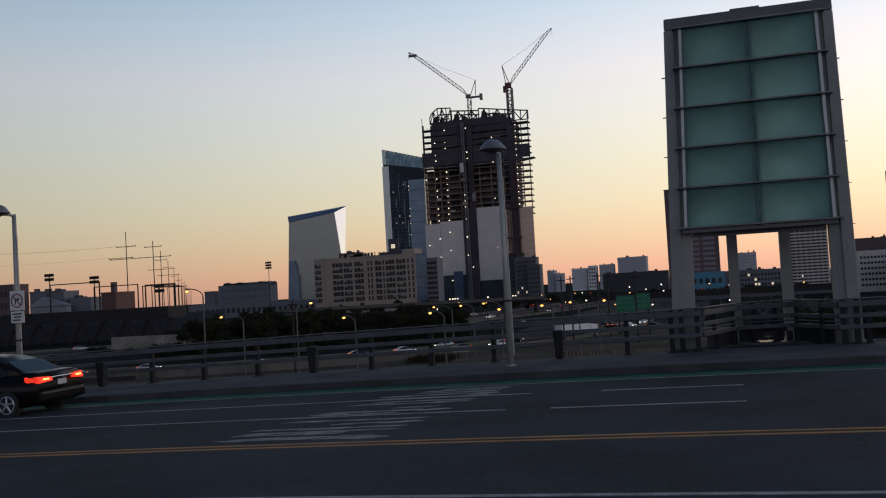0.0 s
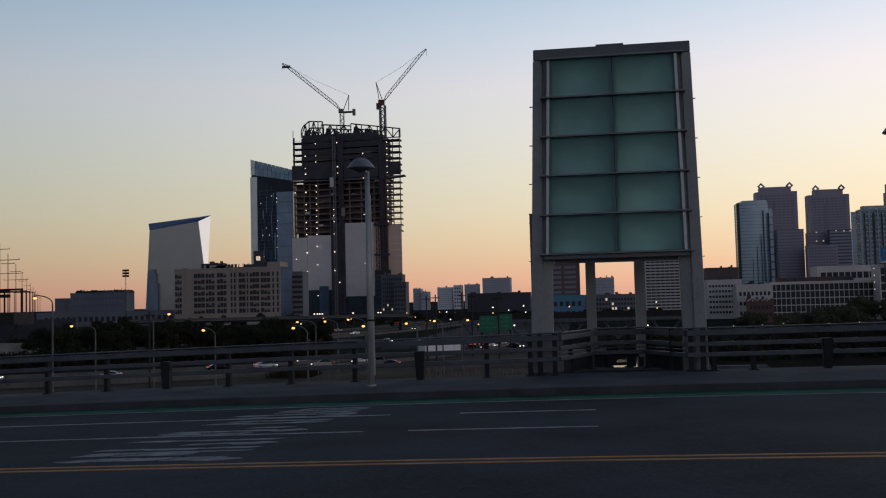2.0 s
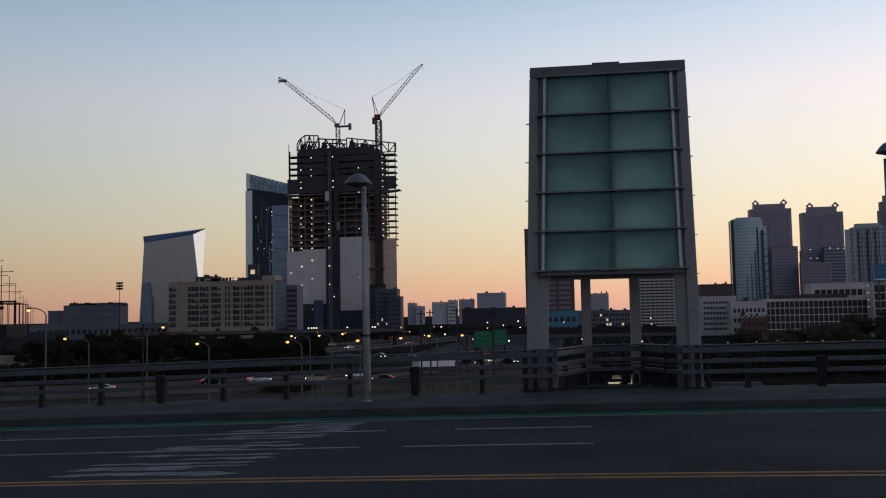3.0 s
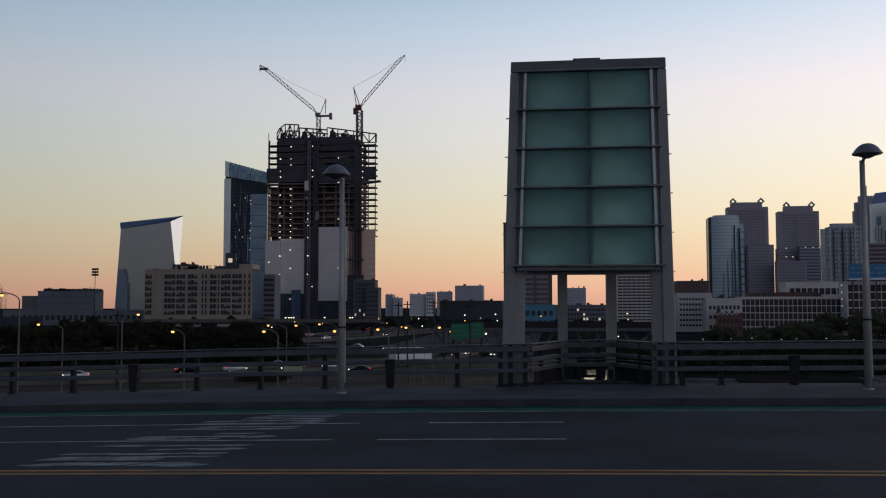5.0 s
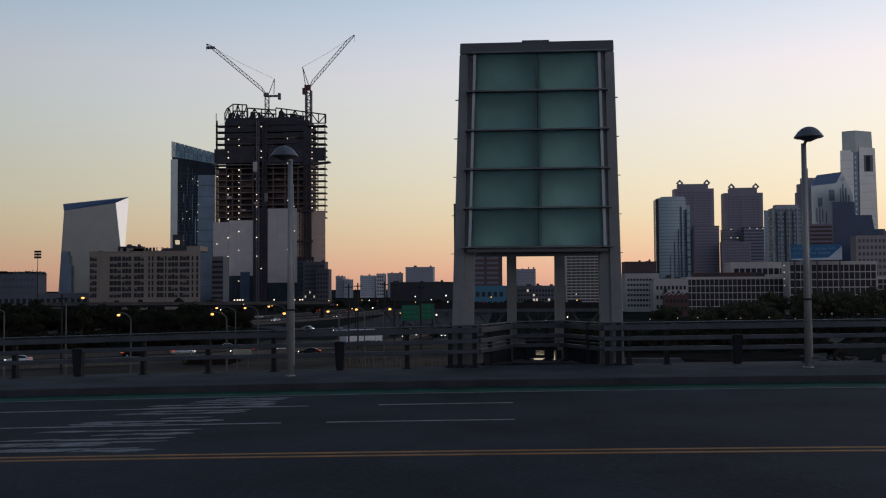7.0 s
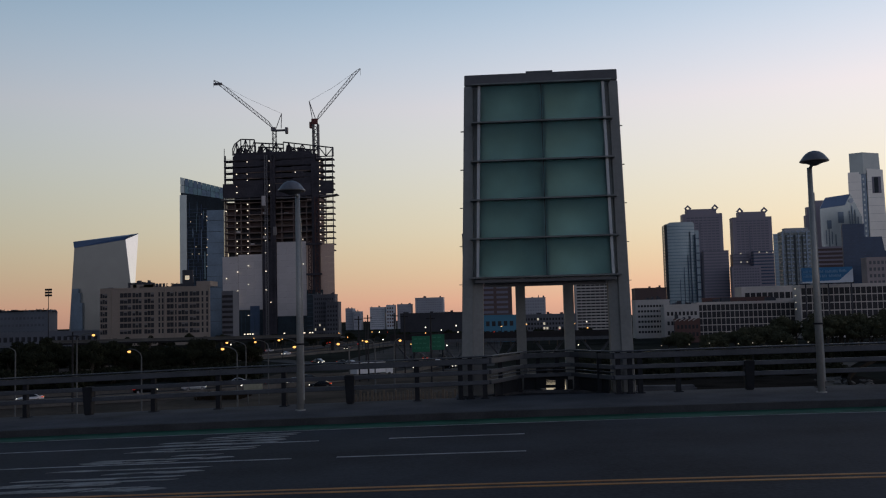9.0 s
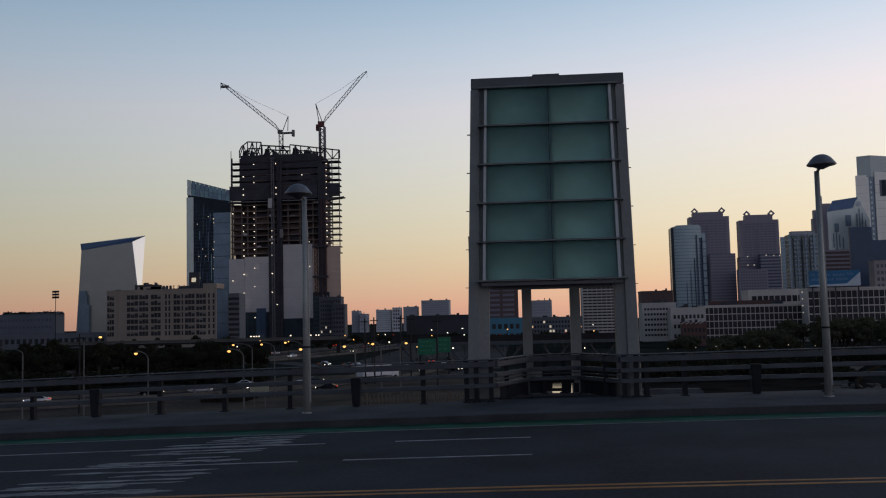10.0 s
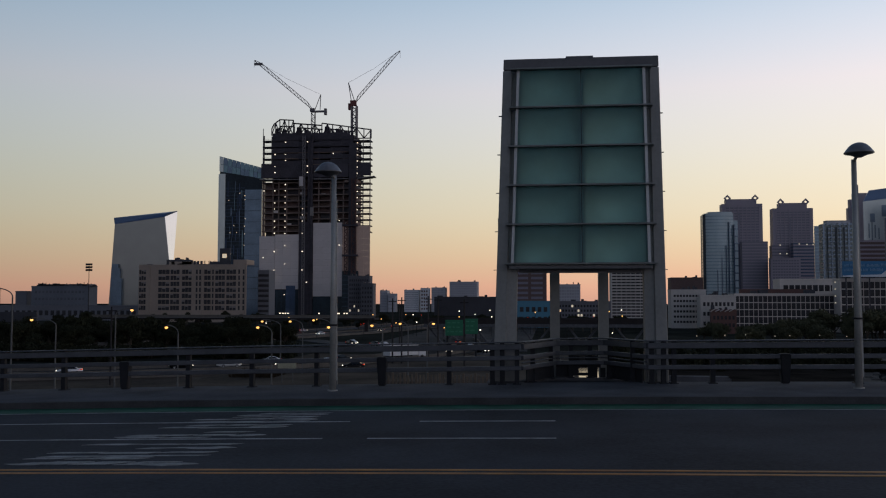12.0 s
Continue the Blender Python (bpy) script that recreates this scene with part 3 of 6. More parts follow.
M.update({
    "beige_wall": mat("beige_brick_wall", (0.33, 0.265, 0.215), 0.85, var=0.12, scale=0.05, fine=0.8),
    "dark_window": mat("dark_window", (0.036, 0.034, 0.037), 0.4, 0.0, spec=0.15, var=0.4, scale=0.2, fine=0.7, per_piece=0.5),
    "dim_window": mat("dim_window", (0.075, 0.08, 0.095), 0.3, 0.0, var=0.3, scale=0.2, fine=0.7, per_piece=0.5),
    "pale_wall": mat("pale_concrete_wall", (0.52, 0.485, 0.45), 0.85, var=0.12, scale=0.05, fine=0.8),
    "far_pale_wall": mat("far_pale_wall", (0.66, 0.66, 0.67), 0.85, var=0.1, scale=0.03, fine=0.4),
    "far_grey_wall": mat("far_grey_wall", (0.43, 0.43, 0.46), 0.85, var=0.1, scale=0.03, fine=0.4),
    "grey_wall": mat("grey_wall", (0.15, 0.155, 0.175), 0.85, var=0.15, scale=0.05, fine=0.8),
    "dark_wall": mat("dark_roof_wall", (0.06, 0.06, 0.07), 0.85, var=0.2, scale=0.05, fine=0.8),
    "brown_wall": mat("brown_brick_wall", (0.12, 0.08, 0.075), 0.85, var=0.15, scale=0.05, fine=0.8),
    "red_brick": mat("red_brick_wall", (0.13, 0.068, 0.058), 0.85, var=0.15, scale=0.05, fine=0.8),
    "granite": mat("dark_granite", (0.30, 0.265, 0.305), 0.6, var=0.1, scale=0.02, fine=0.5),
    "granite_band": mat("granite_window_band", (0.16, 0.155, 0.20), 0.35, var=0.15, scale=0.03, fine=0.5),
    "pale_glass": glassy("pale_reflecting_glass", (0.285, 0.295, 0.275), 0.16, 0.06),
    "blue_glass": glassy("blue_curtain_glass", (0.12, 0.175, 0.235), 0.2, 0.2),
    "dark_glass": mat("dark_curtain_glass", (0.022, 0.034, 0.044), 0.4, 0.0, var=0.45, scale=0.06, fine=0.6, spec=0.22),
    "steel_glass": glassy("steel_blue_glass", (0.18, 0.29, 0.35), 0.22, 0.15),
    "silver_glass": glassy("silver_curtain_glass", (0.58, 0.62, 0.58), 0.25, 0.1, metal=0.35),
    "teal_band": glassy("teal_glass_band", (0.23, 0.34, 0.385), 0.25, 0.12, metal=0.3),
    "office_grey": mat("grey_office_cladding", (0.245, 0.265, 0.25), 0.6, var=0.12, scale=0.05, fine=0.8),
    "teal_crown": glassy("teal_crown_glass", (0.14, 0.23, 0.26), 0.2, 0.25),
    # curtain panel with the orange glow it reflects put into its colour
    "glow_panel": glassy("glow_tinted_curtain_panel", (0.50, 0.35, 0.28), 0.35, 0.08, metal=0.3),
    "grey_brown": mat("grey_brown_wall", (0.38, 0.32, 0.31), 0.85, var=0.12, scale=0.05, fine=0.8),
    "white_panel": mat("white_curtain_panel", (0.50, 0.455, 0.445), 0.4, 0.25, var=0.07, scale=0.06, fine=0.6, per_piece=0.6),
    "navy_glass": glassy("navy_curtain_glass", (0.028, 0.062, 0.125), 0.4, 0.25, metal=0.1),
    "grid_wall": mat("pale_brown_grid_wall", (0.64, 0.575, 0.52), 0.85, var=0.12, scale=0.05, fine=0.8),
    "bright_glass": glassy("bright_facet_glass", (0.46, 0.50, 0.53), 0.08, 0.02, metal=1.0),
    "blue_roof": mat("blue_metal_roof", (0.09, 0.15, 0.26), 0.4, 0.3, var=0.1, scale=0.03, fine=0.4),
    "raw_concrete": mat("raw_concrete", (0.17, 0.127, 0.11), 0.9, var=0.2, scale=0.1, fine=0.8),
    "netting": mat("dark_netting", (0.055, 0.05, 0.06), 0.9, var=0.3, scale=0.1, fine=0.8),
    "crane_steel": mat("crane_steel", (0.16, 0.15, 0.155), 0.6, 0.2, var=0.2, scale=0.5, fine=2),
    "crane_red": mat("crane_red", (0.15, 0.035, 0.03), 0.6, 0.0, var=0.2, scale=0.5, fine=2),
    "banner_blue": mat("blue_banner", (0.025, 0.17, 0.34), 0.6, var=0.12, scale=0.1, fine=1),
    "banner_white": mat("white_banner_print", (0.62, 0.66, 0.70), 0.6, var=0.08, scale=0.3, fine=1),
    "blind": mat("window_blind", (0.20, 0.18, 0.17), 0.8, var=0.2, scale=0.3, fine=1, per_piece=0.6),
    "edge_glass": glassy("pale_edge_glass", (0.42, 0.485, 0.485), 0.2, 0.1, metal=0.3),
    "mur_glass": glassy("silver_blue_glass", (0.30, 0.385, 0.42), 0.3, 0.15, metal=0.15),
    "obelisk_glass": glassy("warm_silver_glass", (0.78, 0.76, 0.70), 0.3, 0.06, metal=0.2),
    "banner_print": mat("pale_blue_banner_print", (0.16, 0.33, 0.50), 0.6, var=0.1, scale=0.3, fine=1),
    # distance haze is put into this pale window colour
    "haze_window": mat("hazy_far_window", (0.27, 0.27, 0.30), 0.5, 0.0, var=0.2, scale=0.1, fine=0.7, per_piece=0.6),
    "slate_wall": mat("slate_blue_wall", (0.135, 0.148, 0.172), 0.8, var=0.15, scale=0.05, fine=0.8),
    "slate_dark": mat("dark_slate_wall", (0.105, 0.105, 0.12), 0.8, var=0.2, scale=0.05, fine=0.8),
    "rust_rail": mat("dark_roof_rail", (0.05, 0.048, 0.05), 0.7, 0.1, var=0.2, scale=0.5, fine=3),
    "crown_grey": glassy("grey_crown_glass", (0.27, 0.31, 0.31), 0.2, 0.1, metal=0.4),
    "hoist_red": mat("oxide_red_hoist", (0.10, 0.05, 0.042), 0.8, 0.1, var=0.3, scale=0.3, fine=2),
    "roof_grey": mat("weathered_roof_sheet", (0.20, 0.21, 0.23), 0.8, var=0.25, scale=0.1, fine=1),
    "bulb": glow("work_light", (1.0, 0.86, 0.66), 1.5),
    "lit_window": glow("lit_window", (1.0, 0.86, 0.62), 0.45),
    # no lamp: the blue light on the hall is put in as wall emission
    "blue_wall_glow": glow("blue_lit_wall", (0.03, 0.13, 0.21), 0.08),
    "orange_lamp": glow("sodium_lamp", (1.0, 0.50, 0.13), 2.0),
    "red_light": glow("red_tail_light", (1.0, 0.045, 0.015), 0.55),
    "head_light": glow("head_light", (1.0, 0.9, 0.72), 3.0),
})


def seen_front(x0, x1, y, deep):
    """Front edges of a block of which one flank shows beyond the front."""
    k = (y + deep) / y
    if x1 < 0 and x1 * k > x0 + 4:
        x1 = x1 * k
    elif x0 > 0 and x0 * k < x1 - 4:
        x0 = x0 * k
    return x0, x1


def block(name, x0, x1, y, deep, z1, wall, label, z0=GZ, floors=0, cols=0, win="dark_window", margin=0.05, wfill=0.6,
          hfill=0.5, win_top=None, win_low=None, bays=None, lit=0.0, seed=1, roof_bits=0, flank=True):
    """A building: walls with parapet, each window of its front an inset pane, small plant on the roof."""
    if flank:
        x0, x1 = seen_front(x0, x1, y, deep)
    b = thing(name, ((x0 + x1) / 2, y + deep / 2, z0), label, "building")
    bm = bmesh.new()
    # without a flank in view the plan narrows towards the back
    k = 0 if flank else (x1 - x0) * 0.14
    hexa(bm, [(x0, y, z0), (x1, y, z0), (x1 - k, y + deep, z0), (x0 + k, y + deep, z0)], [(x0, y, z1), (x1, y, z1), (x1 - k, y + deep, z1), (x0 + k, y + deep, z1)])
    part("wall", bm, wall, b)
    bm = bmesh.new()
    box(bm, x0 - 0.15, x1 + 0.15, y - 0.25, y + 0.4, z1 - 0.3, z1 + 0.5)
    if flank:
        box(bm, x0 - 0.15, x0 + 0.4, y + 0.4, y + deep, z1 - 0.3, z1 + 0.5)
        box(bm, x1 - 0.4, x1 + 0.15, y + 0.4, y + deep, z1 - 0.3, z1 + 0.5)
    part("parapet", bm, wall, b)
    r = random.Random(seed)
    if floors:
        top = z1 - 1.5 if win_top is None else win_top
        low = z0 + 2 if win_low is None else win_low
        fh = (top - low) / floors
        if bays is None:
            cw = (1 - 2 * margin) / cols
            bays = [(margin + (c + (1 - wfill) / 2) * cw, margin + (c + (1 + wfill) / 2) * cw) for c in range(cols)]
        for f in range(floors):
            for a, c in bays:
                wz = low + (f + (1 - hfill) / 2) * fh
                m = "lit_window" if r.random() < lit else win
                piece("window", m, b, x0 + (x1 - x0) * a, x0 + (x1 - x0) * c, y - 0.08, y + 0.2, wz, wz + fh * hfill)
    for i in range(roof_bits):
        w = (x1 - x0) * r.uniform(0.03, 0.1)
        cx = r.uniform(x0 + w, x1 - w)
        piece("roof_plant", "dark_wall", b, cx - w / 2, cx + w / 2, y + 3, y + 7, z1, z1 + r.uniform(0.8, 2.6))
    return b


def tower_block(name, x0, x1, y, deep, z1, wall, band, label, floors, z0=GZ, ribs=0, thick=0.45, low=None):
    """A high-rise with a raised band at each floor and upright ribs."""
    x0, x1 = seen_front(x0, x1, y, deep)
    b = thing(name, ((x0 + x1) / 2, y + deep / 2, z0), label, "building")
    part("facade", boxed(x0, x1, y, y + deep, z0, z1), wall, b)
    low = z0 + 6 if low is None else low
    fh = (z1 - low) / floors
    for f in range(floors):
        z = low + f * fh
        piece("floor_band", band, b, x0 - 0.15, x1 + 0.15, y - 0.3, y + deep + 0.15, z + fh * (1 - thick), z + fh * 0.97)
    for i in range(ribs):
        x = x0 + (x1 - x0) * (i + 0.5) / ribs
        piece("rib", wall, b, x - (x1 - x0) / ribs * 0.1, x + (x1 - x0) / ribs * 0.1, y - 0.5, y + 0.1, z0, z1)
    return b


# pale faceted glass tower with a raked roof
cira = thing("glass_tower", (-500, 1120, GZ), "pale faceted glass tower with a sharp raked roof", "building")
bm = bmesh.new()
hexa(bm, [(-540.5, 1100, GZ), (-455.0, 1100, GZ), (-500, 1140, GZ), (-535, 1140, GZ)],
     [(-533.8, 1100, 97.5), (-469.4, 1100, 106.0), (-500, 1140, 101), (-530, 1140, 99)])
part("facade", bm, "pale_glass", cira)
bm = bmesh.new()
hexa(bm, [(-533.9, 1099.4, 97.3), (-469.3, 1099.4, 105.9), (-463.6, 1125, 114.6), (-530, 1138, 102)],
     [(-534.9, 1099.4, 105.2), (-466.5, 1103, 111.0), (-463.5, 1125, 115.4), (-530, 1138, 106)])
part("roof_band", bm, "blue_roof", cira, "dark blue glazed roof edge")
bm = bmesh.new()
hexa(bm, [(-459.6, 1099.9, 22), (-459.2, 1099.9, 22), (-470.3, 1125, 23), (-470.8, 1125, 23)],
     [(-469.6, 1099.9, 105.9), (-469.2, 1099.9, 105.9), (-463.5, 1125, 114.6), (-464.0, 1125, 114.6)])
part("bright_facet", bm, "bright_glass", cira, "bright narrow glass facet")
# another tower's reflection in the facade, put on as stepped blue blocks
for zb, zt, xa, xb in ((GZ, 30, -536, -522), (30, 42, -535.4, -524.5), (42, 47.5, -534.6, -526.5)):
    part("entrance_wing", boxed(xa, xb, 1096, 1099.8, zb, zt), "blue_glass", cira, "blue stepped block standing for a tower reflected in the glass")

# slab tower of dark blue glass
evo = thing("glass_tower", (-264, 800, GZ), "dark blue glass tower with a slanted top", "building")
bm = bmesh.new()
hexa(bm, [(-284, 780, GZ), (-245.5, 780, GZ), (-245.5, 790, GZ), (-280, 796, GZ)], [(-283.5, 780, 115.0), (-245.5, 780, 108.0), (-245.5, 790, 107), (-280, 796, 114)])
part("facade", bm, "dark_glass", evo)
# the corner mirrors the sky; that brightness is put into its silver colour
part("corner_strip", boxed(-284.3, -278.2, 779.2, 780.2, GZ, 112.5), "silver_glass", evo, "glass corner strip with the sky's reflection put into its pale colour")
# the crown: storey-high panes of uneven tone, stepped down to the right
r = random.Random(3)
for k in range(10):
    xa, xb = -283.8 + 3.83 * k, -283.8 + 3.83 * (k + 1) - 0.25
    for lo, hi in ((0.0, 0.47), (0.5, 1.0)):
        bm = bmesh.new()
        za0, zb0 = 114.8 - 0.18 * (xa + 283.8), 128.2 - 0.283 * (xa + 283.8)
        za1, zb1 = 114.8 - 0.18 * (xb + 283.8), 128.2 - 0.283 * (xb + 283.8)
        q = [(xa, za0 + (zb0 - za0) * lo), (xb, za1 + (zb1 - za1) * lo), (xb, za1 + (zb1 - za1) * hi), (xa, za0 + (zb0 - za0) * hi)]
        hexa(bm, [(x, 779.4, z) for x, z in q], [(x, 779.9, z) for x, z in q])
        part("crown_pane", bm, "silver_glass" if k == 0 else r.choice(("teal_crown", "teal_crown", "blue_glass")), evo)
bm = bmesh.new()
hexa(bm, [(-283.8, 781.5, 114.5), (-245.6, 781.5, 107.5), (-245.6, 788, 107), (-280, 793, 114)], [(-283.8, 781.5, 126.5), (-245.6, 781.5, 116), (-245.6, 788, 115.5), (-280, 793, 126)])
part("plant_screen", bm, "teal_crown", evo)
part("pale_bay", boxed(-260.4, -245.4, 778.6, 781, GZ, 98.4), "blue_glass", evo, "paler glass bay")
for i in range(10):
    piece("joint_line", "dark_glass", evo, -260.3, -245.5, 778.45, 778.7, 3 + 9.6 * i, 3.3 + 9.6 * i)
# upright reflections in the glass, put on as strips of other tones
for i in range(46):
    x = -278.0 + 17.2 * r.random()
    za = r.uniform(5, 95)
    zb = min(106, za + r.uniform(5, 26))
    piece("light_strip", r.choice(("blue_glass", "blue_glass", "navy_glass", "navy_glass", "navy_glass", "teal_crown")), evo, x, x + r.choice((0.3, 0.5, 0.9)), 779.3 + 0.02 * i, 780.2, za, zb)
for i in range(30):
    piece("floor_line", "navy_glass", evo, -278.1, -260.6, 779.75, 780.15, 10 + 3.1 * i, 10.35 + 3.1 * i)
for i in range(26):
    x, z = (-260.9 + 0.9 * r.random(), 9 + 3.3 * r.randrange(26)) if i % 3 else (-277.5 + 15 * r.random(), 10 + 3.1 * r.randrange(30))
    piece("lit_window", "lit_window", evo, x, x + 0.6, 778.3, 778.6, z + 1.2, z + 1.9)

# beige office building with bays of windows
bays = [((a - 147) / 195, (c - 147) / 195) for a, c in ((148, 160), (183, 203), (205, 221), (226, 243), (251, 254), (257, 260), (266, 283), (286, 303), (306, 323), (327, 330), (335, 338))]
block("beige_office_building", -273.5, -198.7, 600, 22, 26, "beige_wall", "beige brick office building with bays of dark windows", floors=7, bays=bays, win_top=23.6, win_low=-4.5, hfill=0.72, roof_bits=8, win="dark_window", seed=4, flank=False)
beige = bpy.data.objects["beige_office_building"]
rb = random.Random(14)
for f in range(7):
    for a, c in bays:
        w = (c - a) * 74.8
        xa, wz, fh = -273.5 + 74.8 * a, -4.5 + (f + 0.14) * 28.1 / 7, 28.1 / 7 * 0.72
        if w < 3:
            continue
        piece("window_sill", "beige_wall", beige, xa - 0.2, xa + w + 0.2, 599.75, 599.95, wz - 0.25, wz)
        for k in range(3):
            if rb.random() < 0.3:
                drop = fh * rb.choice((0.22, 0.3, 0.45))
                piece("blind", "blind", beige, xa + w * k / 3 + 0.08, xa + w * (k + 1) / 3 - 0.08, 599.8, 599.93, wz + fh - drop, wz + fh)
        for k in (1, 2):
            piece("mullion", "beige_wall", beige, xa + w * k / 3 - 0.05, xa + w * k / 3 + 0.05, 599.7, 599.95, wz, wz + fh)
for x, w in ((-266.2, 0.8), (-199.6, 0.7), (-223.0, 0.6), (-229.2, 0.5)):
    piece("pier", "beige_wall", beige, x, x + w, 599.4, 599.98, -8, 25.6)
part("stair_head", boxed(-208.0, -198.8, 600.2, 616, 26.4, 29.6), "beige_wall", beige)
part("penthouse", boxed(-253.8, -237.2, 603, 612, 26.0, 28.6), "beige_wall", beige)
block("rooftop_house", -257.6, -239, 608, 8, 29.6, "dark_wall", "dark plant house on the beige building's roof", z0=26.0, roof_bits=5, seed=2)
sign = thing("roof_sign", (-224, 603, 26.5), "roof sign of dark letters, most too worn to read", "sign")
for i in range(4):
    x = -239 + i * 2.35
    piece("sign_bar", "dark_wall", sign, x, x + 1.6, 603, 603.4, 26.9, 29.0)
for k, letter in enumerate("E D.C."):
    if letter == " ":
        continue
    cu = bpy.data.curves.new("letter", "FONT")
    cu.body, cu.size, cu.extrude = letter, 3.1, 0.12
    tmp = bpy.data.objects.new("letter_form", cu)
    me = bpy.data.meshes.new_from_object(tmp)
    bpy.data.objects.remove(tmp)
    me.materials.append(M["dark_wall"])
    ob = new("letter", me)
    ob.parent = sign
    ob.matrix_local = Matrix.Translation(Vector((-229.6 + (0, 1.6, 3.2, 5.2, 6.4, 8.4)[k], 603, 26.9)) - origin_of(sign)) @ Matrix.Rotation(radians(90), 4, "X")
part("sign_frame", boxed(-239.4, -219.6, 603.1, 603.3, 26.4, 26.9), "dark_wall", sign)
logo = thing("logo_box", (-215.5, 604, 26.5), "small lit white sign box on the roof", "sign")
part("frame", boxed(-219, -212, 604.5, 606, 26.4, 37.5), "dark_wall", logo)
part("panel", bevelled((-217.0, -214.2, 604, 604.4, 31.0, 33.7), 0.3), "lit_window", logo, "lit white panel")
block("grey_office_building", -197.9, -186, 622, 14, 22.9, "grey_wall", "dark grey office building with banded floors", floors=9, cols=1, wfill=1.0, margin=0.02)
block("low_grey_building", -408, -353, 700, 15, 13.5, "slate_wall", "low blue-grey building with rooftop plant", roof_bits=30, seed=8, floors=4, cols=14, win="dim_window", hfill=0.35)
plant = bpy.data.objects["low_grey_building"]
rp = random.Random(23)
for k in range(16):
    x = -401 + 2.9 * k
    h = rp.uniform(1.2, 3.4)
    bm = bmesh.new()
    tube(bm, (x, 704, 13.5), (x, 704, 13.5 + h), rp.uniform(0.15, 0.5), n=7)
    if k % 3 == 0:
        box(bm, x - 1.2, x + 1.2, 703, 706, 13.5, 13.5 + h * 0.6)
    part("roof_vent", bm, "dark_wall", plant)
for z in (14.6, 15.3):
    part("roof_rail", boxed(-402, -355, 700.2, 700.3, z, z + 0.12), "rust_rail", plant)
part("upper_storey", boxed(-398, -360, 703, 712, 13.5, 15.4), "slate_wall", plant)
block("low_grey_building", -425, -408.6, 706, 12, 9.6, "grey_wall", "low blue-grey annex beside a plant building")
block("low_pale_building", -400, -273.8, 640, 20, -1.5, "grey_wall", "long low grey building behind dark trees", floors=1, cols=24)

# unfinished tower: slabs, columns, hoists, netting, curtain wall, roof trusses
ut = thing("tower_under_construction", (-199, 794, GZ), "unfinished high-rise with bare slabs, netting and pale cladding", "building")
X0, X1, XR, Y0, Y1, FH = -239.0, -160.5, -146.4, 760.0, 800.0, 5.1
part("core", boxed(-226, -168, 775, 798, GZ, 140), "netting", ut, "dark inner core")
ru = random.Random(17)
BAYS = (X0 + 7.6, -219.5, -208, -199, -190, -180, -171, X1 - 0.6)
z = 4.0
while z < 141:
    high = z > 103
    slab_m = "netting" if high and ru.random() < 0.5 else "raw_concrete"
    piece("floor_slab", slab_m, ut, X0 + 7.5, X1, Y0, Y1, z, z + 0.85)
    # shallow outer bays stay open to the sky behind
    piece("floor_slab", "raw_concrete" if z < 100 else "netting", ut, X0, X0 + 7.49, Y0 - 0.4, Y0 + (16 if z < 100 else 8), z + 0.05, z + 0.9)
    if z > 60:
        piece("floor_slab", "netting" if high else "raw_concrete", ut, X1 + 0.01, XR, Y0 - 0.3, Y0 + 9, z - 1.0, z - 0.1)
        piece("edge_rail", "crane_steel", ut, X1 + 0.01, XR, Y0 - 0.25, Y0 - 0.15, z + 0.9, z + 1.05)
    piece("edge_rail", "crane_steel", ut, X0, X0 + 7.49, Y0 - 0.3, Y0 - 0.2, z + 1.9, z + 2.05)
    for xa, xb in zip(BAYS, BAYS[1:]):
        # brown inner walls stand in for the dim warm light on the open floors
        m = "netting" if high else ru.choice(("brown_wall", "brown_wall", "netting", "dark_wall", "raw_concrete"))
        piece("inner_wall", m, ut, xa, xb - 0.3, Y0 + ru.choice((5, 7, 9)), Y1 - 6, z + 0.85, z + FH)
        if high:
            top = z + FH - ru.choice((0.1, 0.5, 0.9, 1.4))
            piece("net_panel", "netting", ut, xa, xb - 0.02, Y0 - 0.35 - 0.3 * ru.random(), Y0 - 0.06, z + ru.choice((0.2, 0.7, 0.95)), top)
        elif ru.random() < 0.22:
            piece("material_stack", ru.choice(("blind", "white_panel", "dark_wall", "hoist_red")), ut, xa + 1, xa + ru.uniform(2.5, 6), Y0 + 2, Y0 + 4, z + 0.85, z + ru.uniform(1.6, 3.2))
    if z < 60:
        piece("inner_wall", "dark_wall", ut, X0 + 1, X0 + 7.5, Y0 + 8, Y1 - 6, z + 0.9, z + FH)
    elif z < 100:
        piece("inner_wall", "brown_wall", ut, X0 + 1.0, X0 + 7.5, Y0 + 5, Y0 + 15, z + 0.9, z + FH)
    for x in (X0 + 0.4, X0 + 8.5, X0 + 13.5, X0 + 20.5, X0 + 31, X0 + 48, X0 + 58, X0 + 69):
        piece("column", "netting" if high else "raw_concrete", ut, x, x + 0.9, Y0 + 0.5, Y0 + 1.4, z + 0.85, z + FH)
    z += FH
for x in (XR - 0.9, -153.2):
    piece("column", "crane_steel", ut, x, x + 0.7, Y0 + 0.2, Y0 + 0.9, 60, 137 if x < -150 else 146)
# dark screens round the upper floors, and the catch platform under them
for za, zb, xa, xb in ((105.5, 117.5, X0 - 0.8, X0 + 9), (105.5, 119.0, X0 + 9, -205), (105.5, 116.2, -194.6, -165), (106.5, 117.5, -157.5, XR + 0.5)):
    part("safety_screen", boxed(xa, xb, Y0 - 1.3, Y0 - 0.8, za, zb), "netting", ut, "dark safety screen")
